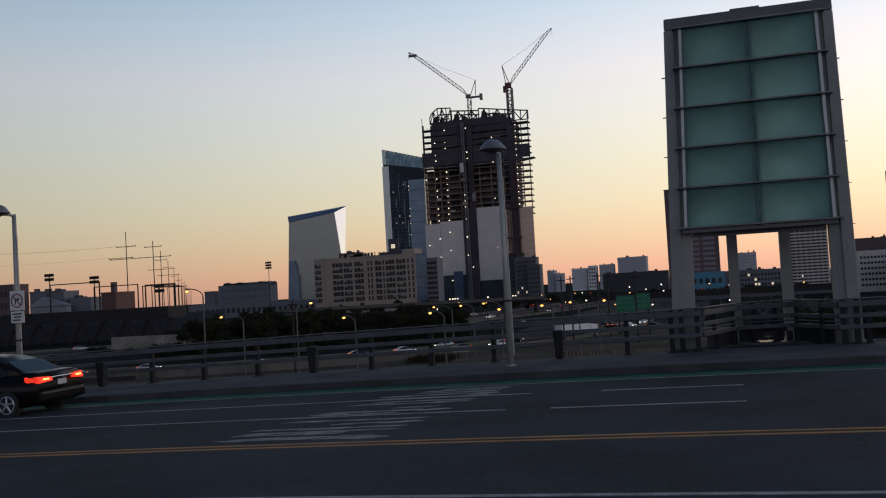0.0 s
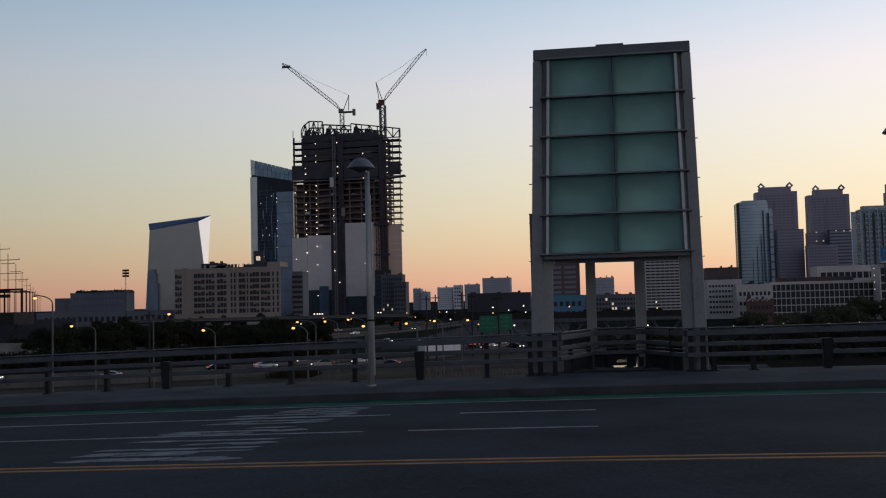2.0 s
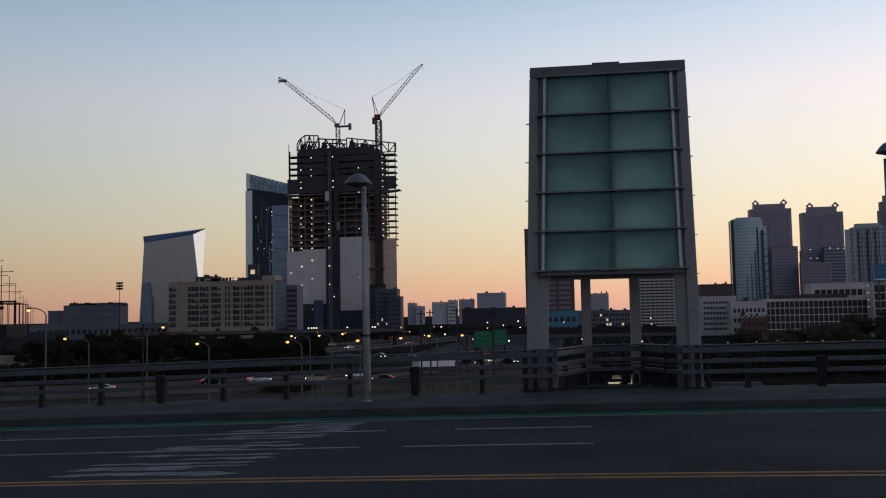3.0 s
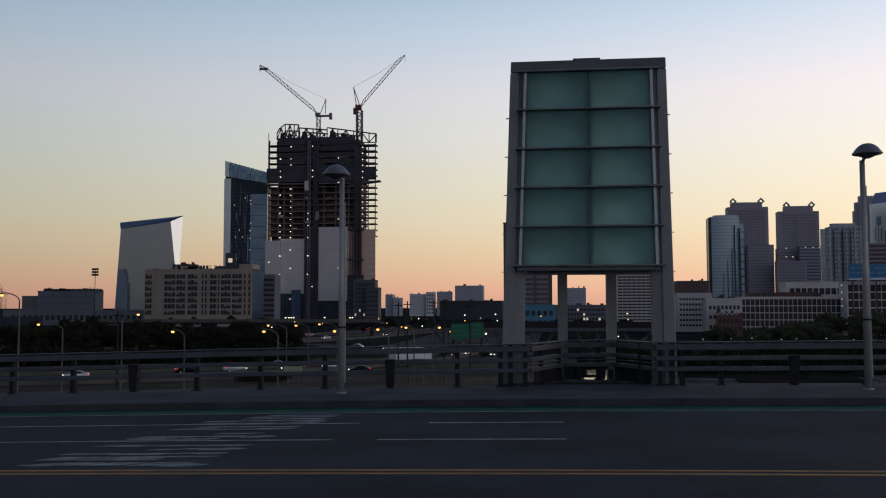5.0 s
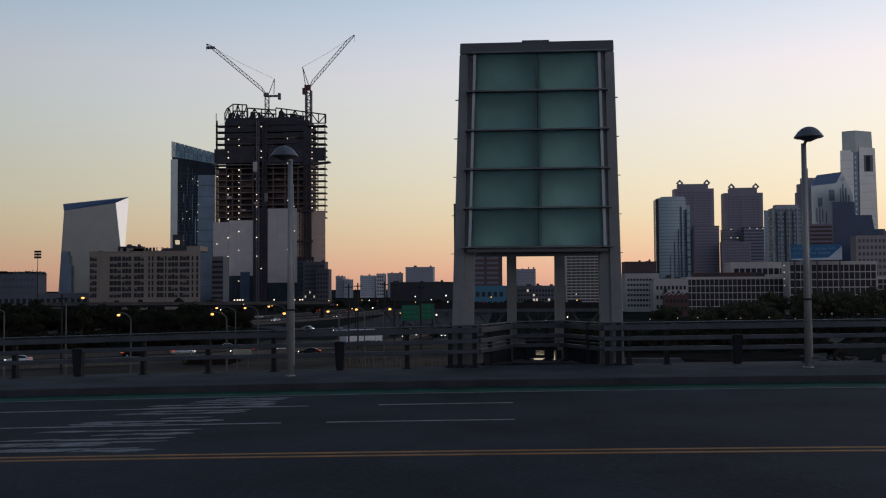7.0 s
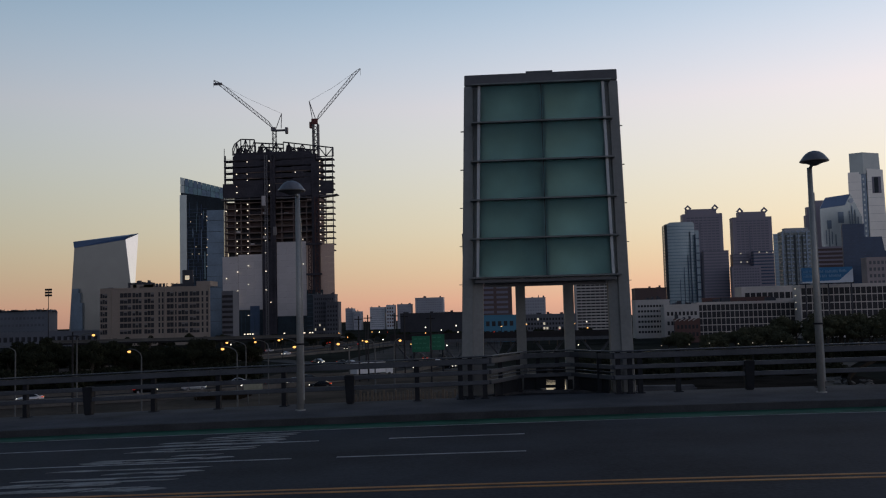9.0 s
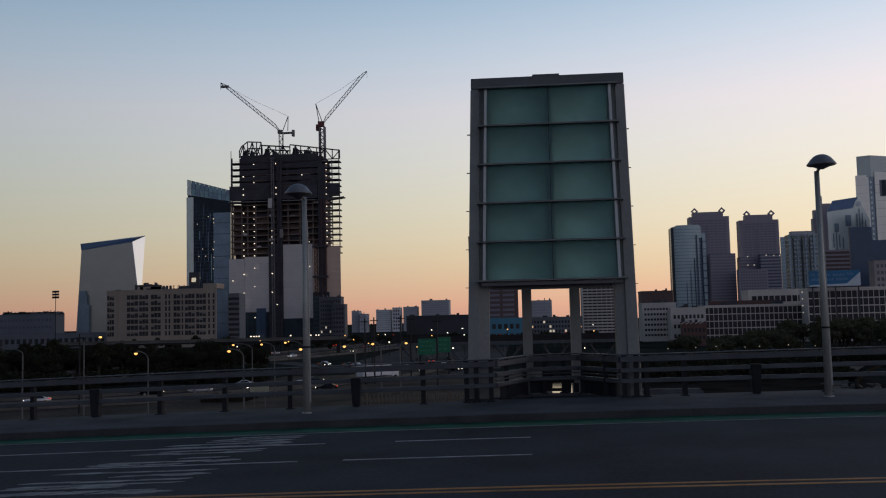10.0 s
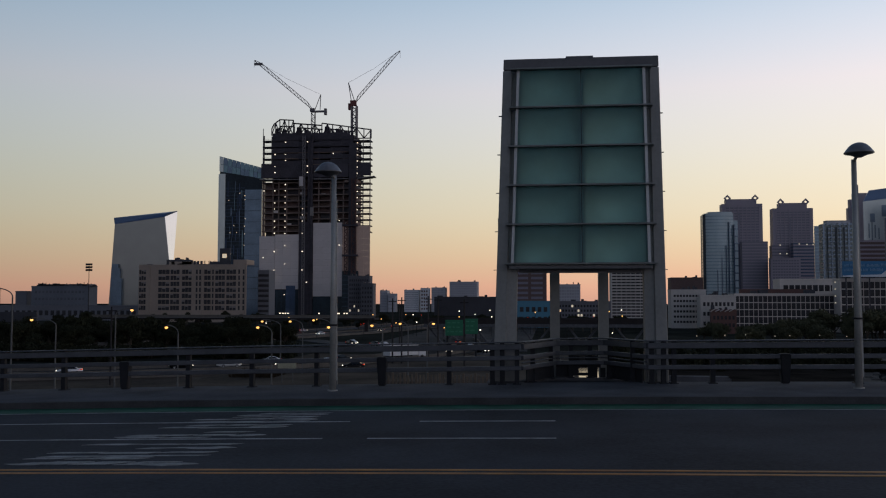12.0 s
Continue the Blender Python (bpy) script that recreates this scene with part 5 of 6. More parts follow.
stair = thing("balcony_tower", (283, 902, GZ), "dark tower edge with stacked balconies", "building")
part("wall", boxed(283.6, 286.5, 902, 910, GZ, 72), "dark_wall", stair)
for i in range(18):
    piece("balcony", "far_pale_wall", stair, 283.4, 287.6, 900.5, 902, 22 + i * 2.75, 23.2 + i * 2.75)
b = thing("stepped_tower", (440, 1400, GZ), "dark stone tower with a stepped top", "building")
part("shaft", boxed(432, 470, 1400, 1410, GZ, 137), "granite", b)
part("step", boxed(434.5, 470, 1400.5, 1410, 137, 149.4), "granite", b)
part("step", boxed(440, 470, 1401, 1410, 149.4, 158.6), "granite", b)
tower_block("banded_tower", 424, 480, 1335, 8, 86, "brown_wall", "granite", "brown tower with pale floor bands", 16)
# pale tower with a pitched blue roof
b = thing("gabled_tower", (463, 1350, GZ), "pale glass tower with a blue pitched roof and oval window", "building")
bm = bmesh.new()
hexa(bm, [(436.6, 1350, GZ), (471.6, 1350, GZ), (471.6, 1366, GZ), (446, 1366, GZ)], [(436.6, 1350, 141.2), (471.6, 1350, 145.3), (471.6, 1366, 145), (446, 1366, 141.2)])
part("facade", bm, "edge_glass", b)
bm = bmesh.new()
hexa(bm, [(436.8, 1349.5, 141), (471.5, 1349.5, 145), (471.5, 1366, 145), (440.5, 1366, 141)], [(445, 1351, 156.5), (479.5, 1351, 160.8), (479.5, 1366, 160.8), (449, 1366, 156.5)])
part("roof", bm, "blue_roof", b, "blue metal pitched roof")
bm = bmesh.new()
front = [(471.7, GZ), (495.5, GZ), (494.2, 128), (479.8, 160.8), (471.7, 145.4)]
lo, hi = [bm.verts.new((x, 1350.5, z)) for x, z in front], [bm.verts.new((x - 2, 1362, z)) for x, z in front]
bm.faces.new(lo)
bm.faces.new(hi[::-1])
for i in range(5):
    bm.faces.new((lo[i], hi[i], hi[(i + 1) % 5], lo[(i + 1) % 5]))
part("gable", bm, "edge_glass", b, "pale pointed gable")
bm = bmesh.new()
lathe(bm, (0, 0, 0), [(3.2, 0), (3.4, 0.4), (1.8, 0.6)], 16)
bmesh.ops.rotate(bm, verts=bm.verts, cent=(0, 0, 0), matrix=Matrix.Rotation(radians(90), 3, "X"))
bmesh.ops.translate(bm, verts=bm.verts, vec=(480.2, 1350.4, 150.9))
part("oval_window", bm, "banner_white", b, "pale round window")
for x0, x1, z0, z1 in ((461, 468.7, 119.8, 135.5), (445.5, 451.5, 112, 124), (443, 444.3, 90, 110), (447, 448.3, 86, 113), (451, 452.3, 90, 108), (456, 457.3, 88, 104), (476.5, 477.7, 108, 137), (480, 481.4, 104, 144), (484, 485.2, 106, 138), (488, 489.2, 108, 128)):
    piece("dark_strip", "blue_glass", b, x0, x1, 1349.2, 1349.8, z0, z1)
# glass obelisk with a notched crown
b = thing("obelisk_tower", (614, 1660, GZ), "tall silver glass tower with a darker notched crown", "building")
bm = bmesh.new()
hexa(bm, [(582.0, 1650, GZ), (606, 1650, GZ), (606, 1668, GZ), (590, 1668, GZ)], [(584.0, 1650, 233), (606, 1650, 233.5), (606, 1668, 233), (592, 1668, 233)])
part("left_shaft", bm, "obelisk_glass", b)
bm = bmesh.new()
hexa(bm, [(614.5, 1648.5, GZ), (646.5, 1648.5, GZ), (646.5, 1668, GZ), (614.5, 1668, GZ)], [(615.6, 1648.5, 239), (642.2, 1648.5, 236), (642.2, 1668, 236), (615.6, 1668, 239)])
part("right_shaft", bm, "obelisk_glass", b)
part("recess", boxed(604, 615.5, 1651.5, 1666, GZ, 236), "blue_glass", b, "dark recessed corner")
for i in range(12):
    piece("recess_light", "edge_glass", b, 608.5, 611.0, 1650.6, 1651.6, 120 + 9 * i, 124 + 9 * i)
bm = bmesh.new()
hexa(bm, [(588.2, 1652, 230), (610, 1649, 230), (639.5, 1652, 230), (606, 1666, 230)], [(588.2, 1652, 266.4), (610, 1649, 267.6), (638.3, 1652, 265.4), (606, 1666, 266)])
part("crown", bm, "crown_grey", b, "blue-grey glass crown")
part("dark_notch", boxed(623.2, 638.2, 1648.0, 1648.8, 195.6, 224.2), "granite_band", b, "dark notch window")
part("notch_inner", boxed(626.5, 633.5, 1647.8, 1648.3, 196.5, 223.2), "dark_glass", b, "dark deep opening")
for i in range(15):
    piece("floor_joint", "silver_glass", b, 583.4, 605.9, 1649.7, 1650.1, 20 + 14 * i, 20.4 + 14 * i)
    piece("floor_joint", "silver_glass", b, 615.7, 642.2 + 0.014 * (210 - 14 * i), 1648.2, 1648.55, 20 + 14 * i, 20.4 + 14 * i)
tower_block("navy_tower", 344, 367.4, 1000, 2.5, 88, "navy_glass", "navy_glass", "navy glass tower with a flat top", 24)
b = thing("navy_tower", (398, 1050, GZ), "navy glass building with a chamfered roof", "building")
bm = bmesh.new()
hexa(bm, [(380, 1050, GZ), (418, 1050, GZ), (418, 1066, GZ), (386, 1066, GZ)], [(380, 1050, 77.5), (404, 1050, 77.5), (404, 1066, 77.5), (386, 1066, 77.5)])
part("facade", bm, "navy_glass", b)
part("low_flank", boxed(404, 418, 1050.3, 1064, GZ, 62), "navy_glass", b)
tower_block("brown_tower", 484, 545, 1200, 20, 145, "brown_wall", "granite_band", "brown stone tower with window bands", 30)
block("grey_brown_block", 326, 360, 900, 14, 47, "grey_brown", "grey-brown office block beside navy towers", floors=9, cols=7, win="dim_window")
block("grey_brown_block", 360, 440, 910, 14, 52, "grey_brown", "grey-brown office block with a flat roof", floors=10, cols=14, win="dim_window")


# ---- the low ground between bridge and city ----
M.update({
    # brownish leaves, their tone also lightened for light and haze on the far bank
    "leaf_warm": mat("brownish_foliage", (0.078, 0.078, 0.046), 0.95, var=0.35, scale=0.5, fine=4, per_piece=0.2, spec=0.05),
    "leaf": mat("dark_foliage", (0.027, 0.029, 0.017), 0.95, var=0.3, scale=0.5, fine=4, per_piece=0.2, spec=0.05),
    "bark": mat("bark", (0.07, 0.055, 0.04), 0.9, var=0.3, scale=2, fine=10),
    "far_pole": mat("dull_grey_pole", (0.11, 0.11, 0.105), 0.7, var=0.2, scale=1, fine=8),
    "sign_print": mat("dim_green_print", (0.03, 0.22, 0.12), 0.5, var=0.15, scale=0.5, fine=3),
    "sign_green": mat("green_sign_panel", (0.004, 0.15, 0.07), 0.5, var=0.15, scale=0.5, fine=3),
    "barrier": mat("pale_barrier_concrete", (0.125, 0.113, 0.10), 0.95, spec=0.1, var=0.25, scale=0.2, fine=2),
    "embankment": mat("dark_embankment", (0.03, 0.025, 0.02), 0.95, var=0.4, scale=0.15, fine=2, spec=0.0),
    "earth": mat("bare_earth", (0.066, 0.050, 0.037), 0.95, var=0.55, scale=0.08, fine=1.2, spec=0.05),
    "path_gravel": mat("path_gravel", (0.10, 0.088, 0.075), 0.95, var=0.4, scale=0.3, fine=3, spec=0.05),
    "stained_wall": mat("stained_pale_concrete", (0.26, 0.235, 0.20), 0.95, spec=0.1, var=0.35, scale=0.25, fine=1.5),
    "slip_asphalt": mat("dark_slip_asphalt", (0.040, 0.037, 0.034), 0.95, var=0.4, scale=0.1, fine=1.5, spec=0.05),
    "yard_gravel": mat("yard_gravel", (0.055, 0.052, 0.05), 0.95, var=0.45, scale=0.05, fine=0.7, spec=0.05),
    "rust": mat("dark_rusted_steel", (0.024, 0.021, 0.022), 0.8, 0.2, var=0.3, scale=0.3, fine=2),
    "board_pale": mat("pale_yellow_board", (0.36, 0.34, 0.24), 0.8, var=0.2, scale=0.5, fine=4),
    "dry_stalk": mat("dry_stalk", (0.042, 0.030, 0.019), 0.95, var=0.4, scale=0.5, fine=4, spec=0.05),
    "timber": mat("weathered_timber", (0.14, 0.105, 0.075), 0.9, var=0.3, scale=0.5, fine=5),
    "water": mat("river_water", (0.02, 0.022, 0.025), 0.06, 0.0, var=0.2, scale=0.2, fine=1.5, bump=0.04, spec=0.8),
    "truck_white": mat("white_truck_body", (0.65, 0.65, 0.66), 0.5, var=0.08, scale=0.3, fine=2),
})


def ribbon(bm, pts, width, z, thick=0.25):
    pts = [Vector((x, y, z)) for x, y in pts]
    left, right = [], []
    for i, p in enumerate(pts):
        d = (pts[min(i + 1, len(pts) - 1)] - pts[max(i - 1, 0)]).normalized()
        s = Vector((-d.y, d.x, 0)) * width / 2
        left.append(p + s)
        right.append(p - s)
    for a, b, c, d in zip(left, left[1:], right[1:], right):
        t = Vector((0, 0, thick))
        hexa(bm, [a, b, c, d], [a + t, b + t, c + t, d + t])


def curve_pts(p0, p1, p2, n=24):
    p0, p1, p2 = Vector(p0), Vector(p1), Vector(p2)
    return [tuple(p0 * (1 - t) ** 2 + p1 * 2 * t * (1 - t) + p2 * t * t) for t in [i / n for i in range(n + 1)]]


lanes_a = curve_pts((-330, 175), (-80, 190), (-62, 560))
lanes_b = curve_pts((-330, 215), (-110, 235), (-88, 560))
for pts, w in ((lanes_a, 15), (lanes_b, 13)):
    bm = bmesh.new()
    ribbon(bm, pts, w, GZ)
    solid("highway", bm, "highway", "grey highway curving away below the bridge", "road", kind="structure")
for pts, off, h in ((lanes_a, 8.2, 0.9), (lanes_a, -8.2, 0.9), (lanes_b, 7.2, 0.9)):
    moved = [(x, y + off) if i < 12 else (x - off, y) for i, (x, y) in enumerate(pts)]
    bm = bmesh.new()
    ribbon(bm, moved, 0.5, GZ, h)
    solid("barrier", bm, "barrier", "low pale concrete barrier along the highway", "barrier", kind="structure")
bm = bmesh.new()
feeder = curve_pts((-86, 330), (-50, 268), (-4, 240))
ribbon(bm, feeder, 9, GZ, 0.25)
solid("feeder_road", bm, "highway", "grey feeder road joining the highway", "road", kind="structure")
# river under the right-hand spans
bm = bmesh.new()
box(bm, 5.4, 12.5, 117.9, 205, GZ - 0.5, GZ + 0.3)
box(bm, -10, 60, -240, 117.89, GZ - 0.5, GZ + 0.3)
solid("water", bm, "water", "dark river water catching the sky's glow", "water", kind="structure")
for x0, x1, y0, y1, z1 in ((-28, -2, 40, 98, -7.3), (-60, 5.4, 118, 235, -11.3), (12.5, 66, 118, 240, -11.3), (5.4, 12.5, 205, 262, -11.5)):
    bm = boxed(x0, x1, y0, y1, GZ, z1)
    if x1 - x0 > 12 and z1 > -8:
        bmesh.ops.bevel(bm, geom=[e for e in bm.edges if all(v.co.z > GZ + 1 for v in e.verts)], offset=2.5, segments=3, affect="EDGES")
    solid("embankment", bm, "earth" if x1 == 5.4 else "embankment", "dark earth bank beside the river", "ground", kind="structure")
bm = bmesh.new()
for x0, x1 in ((-150, -104), (-104, -60)):
    box(bm, x0, x1 - 0.01, 118, 172, GZ - 0.2, GZ + 0.1)
solid("bare_ground", bm, "earth", "bare brown earth beside the highway", "ground", kind="structure")
bm = boxed(-58, -6, 262.5, 640, GZ - 0.2, GZ + 0.12)
solid("yard", bm, "yard_gravel", "grey gravel yard between the highway and the city", "ground", kind="structure")
# the path on the far bank, with stones and a low wall along it
bm = bmesh.new()
ribbon(bm, curve_pts((50.5, 150), (54, 176), (82, 236)), 3.4, -11.28, 0.1)
ribbon(bm, curve_pts((61, 155), (66, 176), (96, 214)), 2.2, -11.28, 0.1)
solid("path", bm, "path_gravel", "pale gravel path along the river bank", "path", kind="structure")
bm = bmesh.new()
ribbon(bm, curve_pts((53.5, 152), (57.5, 176), (86, 232)), 0.5, -11.3, 0.75)
solid("low_wall", bm, "embankment", "low dark wall beside the bank path", "wall", kind="structure")
rs = random.Random(44)
for i in range(26):
    x, y, q = rs.uniform(54, 64), rs.uniform(160, 178), rs.uniform(0.25, 0.7)
    bm = bmesh.new()
    bmesh.ops.create_icosphere(bm, subdivisions=1, radius=q)
    for v in bm.verts:
        v.co = Vector((v.co.x * 1.4, v.co.y, v.co.z * 0.6)) + Vector((x, y, -11.3 + q * 0.3)) + 0.25 * q * noise.noise_vector(v.co * 3)
    solid("stone", bm, "barrier", "rough grey stone on the river bank", "stone", "stones on the bank")
# slip road on the bank
lanes_c = curve_pts((-175, 150), (5, 150), (-30, 330))
bm = bmesh.new()
ribbon(bm, lanes_c, 14, GZ, 0.78)
solid("slip_road", bm, "slip_asphalt", "grey slip road curving across the bank", "road", kind="structure")
for off in (-7.4, 7.4):
    moved = [(x + off * 0.55, y - off * 0.8) for x, y in lanes_c]
    bm = bmesh.new()
    ribbon(bm, moved, 0.45, GZ, 1.55)
    solid("barrier", bm, "barrier", "low pale concrete barrier along the slip road", "barrier", kind="structure")
# dry brown scrub along the fence
r3 = random.Random(5)
for x0, x1, y0, y1, zb, s in ((-16.5, -4, 94.6, 96.5, -7.3, 1.3), (-24, -19, 90, 96, -7.3, 0.9), (-56, -48, 160, 168, GZ + 0.6, 1.6)):
    sc = thing("dry_scrub", ((x0 + x1) / 2, (y0 + y1) / 2, zb), "dry brown scrub on the bank", "shrub")
    bm = bmesh.new()
    for _ in range(1500):
        p = Vector((r3.uniform(x0, x1), r3.uniform(y0, y1), zb))
        h = s * r3.uniform(0.4, 1.0)
        lean = Vector((r3.gauss(0, 0.25), r3.gauss(0, 0.25), 1)) * h
        w = Vector((r3.uniform(0.03, 0.07), 0, 0))
        bm.faces.new([bm.verts.new(q) for q in (p - w, p + w, p + lean)])
    part("foliage", bm, "dry_stalk", sc)
# small pale board on posts
sb = thing("notice_board", (-42.7, 150, GZ), "small pale board on two posts beside the highway", "sign")
part("board", bevelled((-44.2, -41.1, 150, 150.12, -8.9, -7.9), 0.04), "board_pale", sb)
for x in (-43.6, -41.8):
    piece("post", "far_pole", sb, x, x + 0.12, 150.13, 150.25, GZ, -8.0)
# timber fence below the railing
tf = thing("timber_fence", (-10, 96, -7.3), "weathered upright timber fence on the bank", "fence")
for i in range(34):
    x = -17 + i * 0.4
    h = 1.35 + 0.25 * noise.noise(Vector((i * 0.7, 0, 0)))
    piece("slat", "timber", tf, x, x + 0.16, 94, 94.15, -7.35, -6.65 + h) if i % 3 else piece("slat", "timber", tf, x, x + 0.22, 94, 94.2, -7.35, -5.1)
part("rail", boxed(-17, -3.5, 94.2, 94.32, -6.6, -6.45), "timber", tf)
bd = thing("mooring_post", (9.2, 186, GZ), "dark mooring post standing in the water", "post")
bm = bmesh.new()
lathe(bm, (9.2, 186, GZ), [(0.34, 0), (0.34, 1.5), (0.42, 1.55), (0.42, 1.75), (0.2, 1.9)], 12)
part("post", bm, "rail_post", bd)
# pale retaining wall
bm = boxed(-171, -141.5, 232, 233, GZ, -7.0)
bmesh.ops.subdivide_edges(bm, edges=bm.edges[:], cuts=4)
solid("retaining_wall", bm, "stained_wall", "pale stained concrete retaining wall", "wall", kind="structure")
# added slab in place of the pale facades' reflection on the water
bm = boxed(6, 11, 58, 59, GZ, -2.4)
bmesh.ops.bevel(bm, geom=bm.edges[:], offset=0.15, segments=2, affect="EDGES")
solid("pier", bm, "concrete", "pale slab added for a faint pale patch below the railing", "pier", kind="structure")


# ---- trees ----
def leaf_cloud(bm, rnd, centre, radius, count, size):
    for _ in range(count):
        d = Vector((rnd.gauss(0, 1), rnd.gauss(0, 1), rnd.gauss(0, 1))).normalized()
        p = Vector(centre) + Vector((d.x * radius[0], d.y * radius[1], d.z * radius[2])) * rnd.uniform(0.55, 1.08)
        a = Vector((rnd.uniform(-1, 1), rnd.uniform(-1, 1), rnd.uniform(-1, 1))).normalized() * size * rnd.uniform(0.6, 1.4)
        b = a.cross(d).normalized() * size * rnd.uniform(0.4, 0.9)
        bm.faces.new([bm.verts.new(q) for q in (p - a, p + b, p + a, p - b)])


def tree(seed, height, spread, label, leaf="leaf"):
    rnd = random.Random(seed)
    t = thing("tree", (0, 0, -200 - seed), label, "tree", "trees below the bridge")
    o = Vector((0, 0, -200 - seed))
    bm = bmesh.new()
    tube(bm, o, o + Vector((0.2, 0, height * 0.55)), 0.32, 0.18, 8)
    tips = []
    for i in range(7):
        a = i * 0.9 + rnd.random()
        s = o + Vector((0.1, 0, height * (0.25 + 0.04 * i)))
        e = o + Vector((math.cos(a) * spread * rnd.uniform(0.4, 0.75), math.sin(a) * spread * rnd.uniform(0.4, 0.75), height * rnd.uniform(0.5, 0.85)))
        tube(bm, s, e, 0.14, 0.05, 6)
        tips.append(e)
    part("trunk", bm, "bark", t)
    bm = bmesh.new()
    for e in tips + [o + Vector((0, 0, height * 0.8)), o + Vector((rnd.uniform(-1, 1), rnd.uniform(-1, 1), height * 0.6))]:
        rr = spread * rnd.uniform(0.32, 0.5)
        leaf_cloud(bm, rnd, e, (rr, rr, rr * 0.75), 260, 0.30)
    part("crown", bm, leaf, t, "dark green leaf crown" if leaf == "leaf" else "dull brownish-green leaf crown")
    return t


def shrub(seed):
    rnd = random.Random(seed)
    o = Vector((0, 0, -200 - seed))
    t = thing("shrub", o, "dark leafy shrub on the bank", "shrub", "shrubs below the bridge")
    bm = bmesh.new()
    for i in range(5):
        tube(bm, o, o + Vector((rnd.uniform(-1.2, 1.2), rnd.uniform(-1, 1), rnd.uniform(1.2, 2.2))), 0.07, 0.03, 5)
    part("stem", bm, "bark", t)
    bm = bmesh.new()
    for i in range(6):
        leaf_cloud(bm, rnd, o + Vector((rnd.uniform(-1.6, 1.6), rnd.uniform(-1.2, 1.2), rnd.uniform(0.8, 2.4))), (1.2, 1.0, 0.9), 150, 0.24)
    part("crown", bm, "leaf", t)
    return t


kinds = [tree(11, 12.5, 4.2, "dark leafy tree among others below the bridge"), tree(12, 10.5, 4.6, "dark broad leafy tree below the bridge"), tree(13, 8.0, 3.6, "small dark leafy tree below the bridge"), shrub(14),
         tree(15, 12.5, 4.2, "lighter brownish-green tree on the far bank", "leaf_warm"), tree(16, 9.3, 4.2, "broad brownish-green tree on the far bank", "leaf_warm")]
rt = random.Random(21)
spots = []
for i in range(36):
    spots.append((rt.uniform(-136, -97), rt.uniform(214, 250), 0 if rt.random() < 0.7 else 1, rt.uniform(0.78, 0.92)))
for i in range(26):
    spots.append((rt.uniform(-101, -66), rt.uniform(228, 262), 1, rt.uniform(0.66, 0.82)))
for i in range(60):
    spots.append((rt.uniform(-260, -66), rt.uniform(430, 560), rt.randrange(3), rt.uniform(0.5, 0.75)))
for i in range(30):
    spots.append((rt.uniform(-60, 40), rt.uniform(420, 520), 2, rt.uniform(0.7, 1.0)))
for i in range(125):
    x = rt.uniform(48, 175)
    spots.append((x, rt.uniform(265, 330), 4 if x > 88 else 5, rt.uniform(0.8, 1.05) * (0.75 + 0.4 * min(1, max(0, (x - 60) / 50)))))
for i in range(26):
    spots.append((rt.uniform(-190, -115), rt.uniform(270, 300), 3, rt.uniform(1.0, 1.7)))
for i in range(34):
    spots.append((rt.uniform(-140, -98), rt.uniform(206, 213), 3, rt.uniform(1.0, 1.5)))
for i in range(24):
    spots.append((rt.uniform(-101, -64), rt.uniform(221, 227), 3, rt.uniform(1.0, 1.4)))
for i in range(40):
    spots.append((rt.uniform(40, 150), rt.uniform(235, 262), 3, rt.uniform(0.8, 1.5)))
for i in range(26):
    spots.append((rt.uniform(15, 40), rt.uniform(208, 226), 3, rt.uniform(0.9, 1.6)))
for i in range(14):
    spots.append((rt.uniform(-176, -120), rt.uniform(226, 231), 3, rt.uniform(0.5, 0.9)))
for i in range(46):
    spots.append((rt.uniform(26, 64), rt.uniform(186, 224), 3, rt.uniform(0.7, 1.3)))
for i, (x, y, k, s) in enumerate(spots):
    src = kinds[k]
    c = copy_thing(src, Matrix.Translation((x, y, GZ)) @ Matrix.Rotation(rt.uniform(0, 6.28), 4, "Z"))
    c.scale = (s, s, s)
for src, (x, y) in zip(kinds, ((-120, 232), (-84, 248), (-150, 470), (-66, 222), (112, 300), (72, 292))):
    src.location = (x, y, GZ)


# ---- highway lamps ----
def highway_lamp(x, y, z_head, reach, label="tall highway lamp with an orange sodium head"):
    l = thing("street_lamp", (x, y, GZ), label, "street lamp", "lamps along the highway")
    h = z_head
    bm = bmesh.new()
    tube(bm, (x, y, GZ), (x, y, h - 1.0), 0.14, 0.10, 8)
    part("pole", bm, "far_pole", l)
    bm = bmesh.new()
    pts = [(x + reach * (1 - math.cos(a)), y, h - 1.0 + 1.2 * math.sin(a)) for a in [i * math.pi / 16 for i in range(9)]]
    path_tube(bm, pts, 0.08, 6)
    part("arm", bm, "far_pole", l, "curved arm")
    bm = bmesh.new()
    lathe(bm, (x + reach * 1.05, y, h), [(0.06, 0.24), (0.22, 0.14), (0.26, 0.06)], 10)
    part("hood", bm, "rail_post", l)
    bm = bmesh.new()
    lathe(bm, (x + reach * 1.05, y, h - 0.18), [(0.02, -0.16), (0.14, -0.12), (0.23, -0.04), (0.25, 0.04), (0.18, 0.13), (0.04, 0.16)], 14)
    part("bulb", bm, "orange_lamp", l, "glowing orange bulb")
    return l


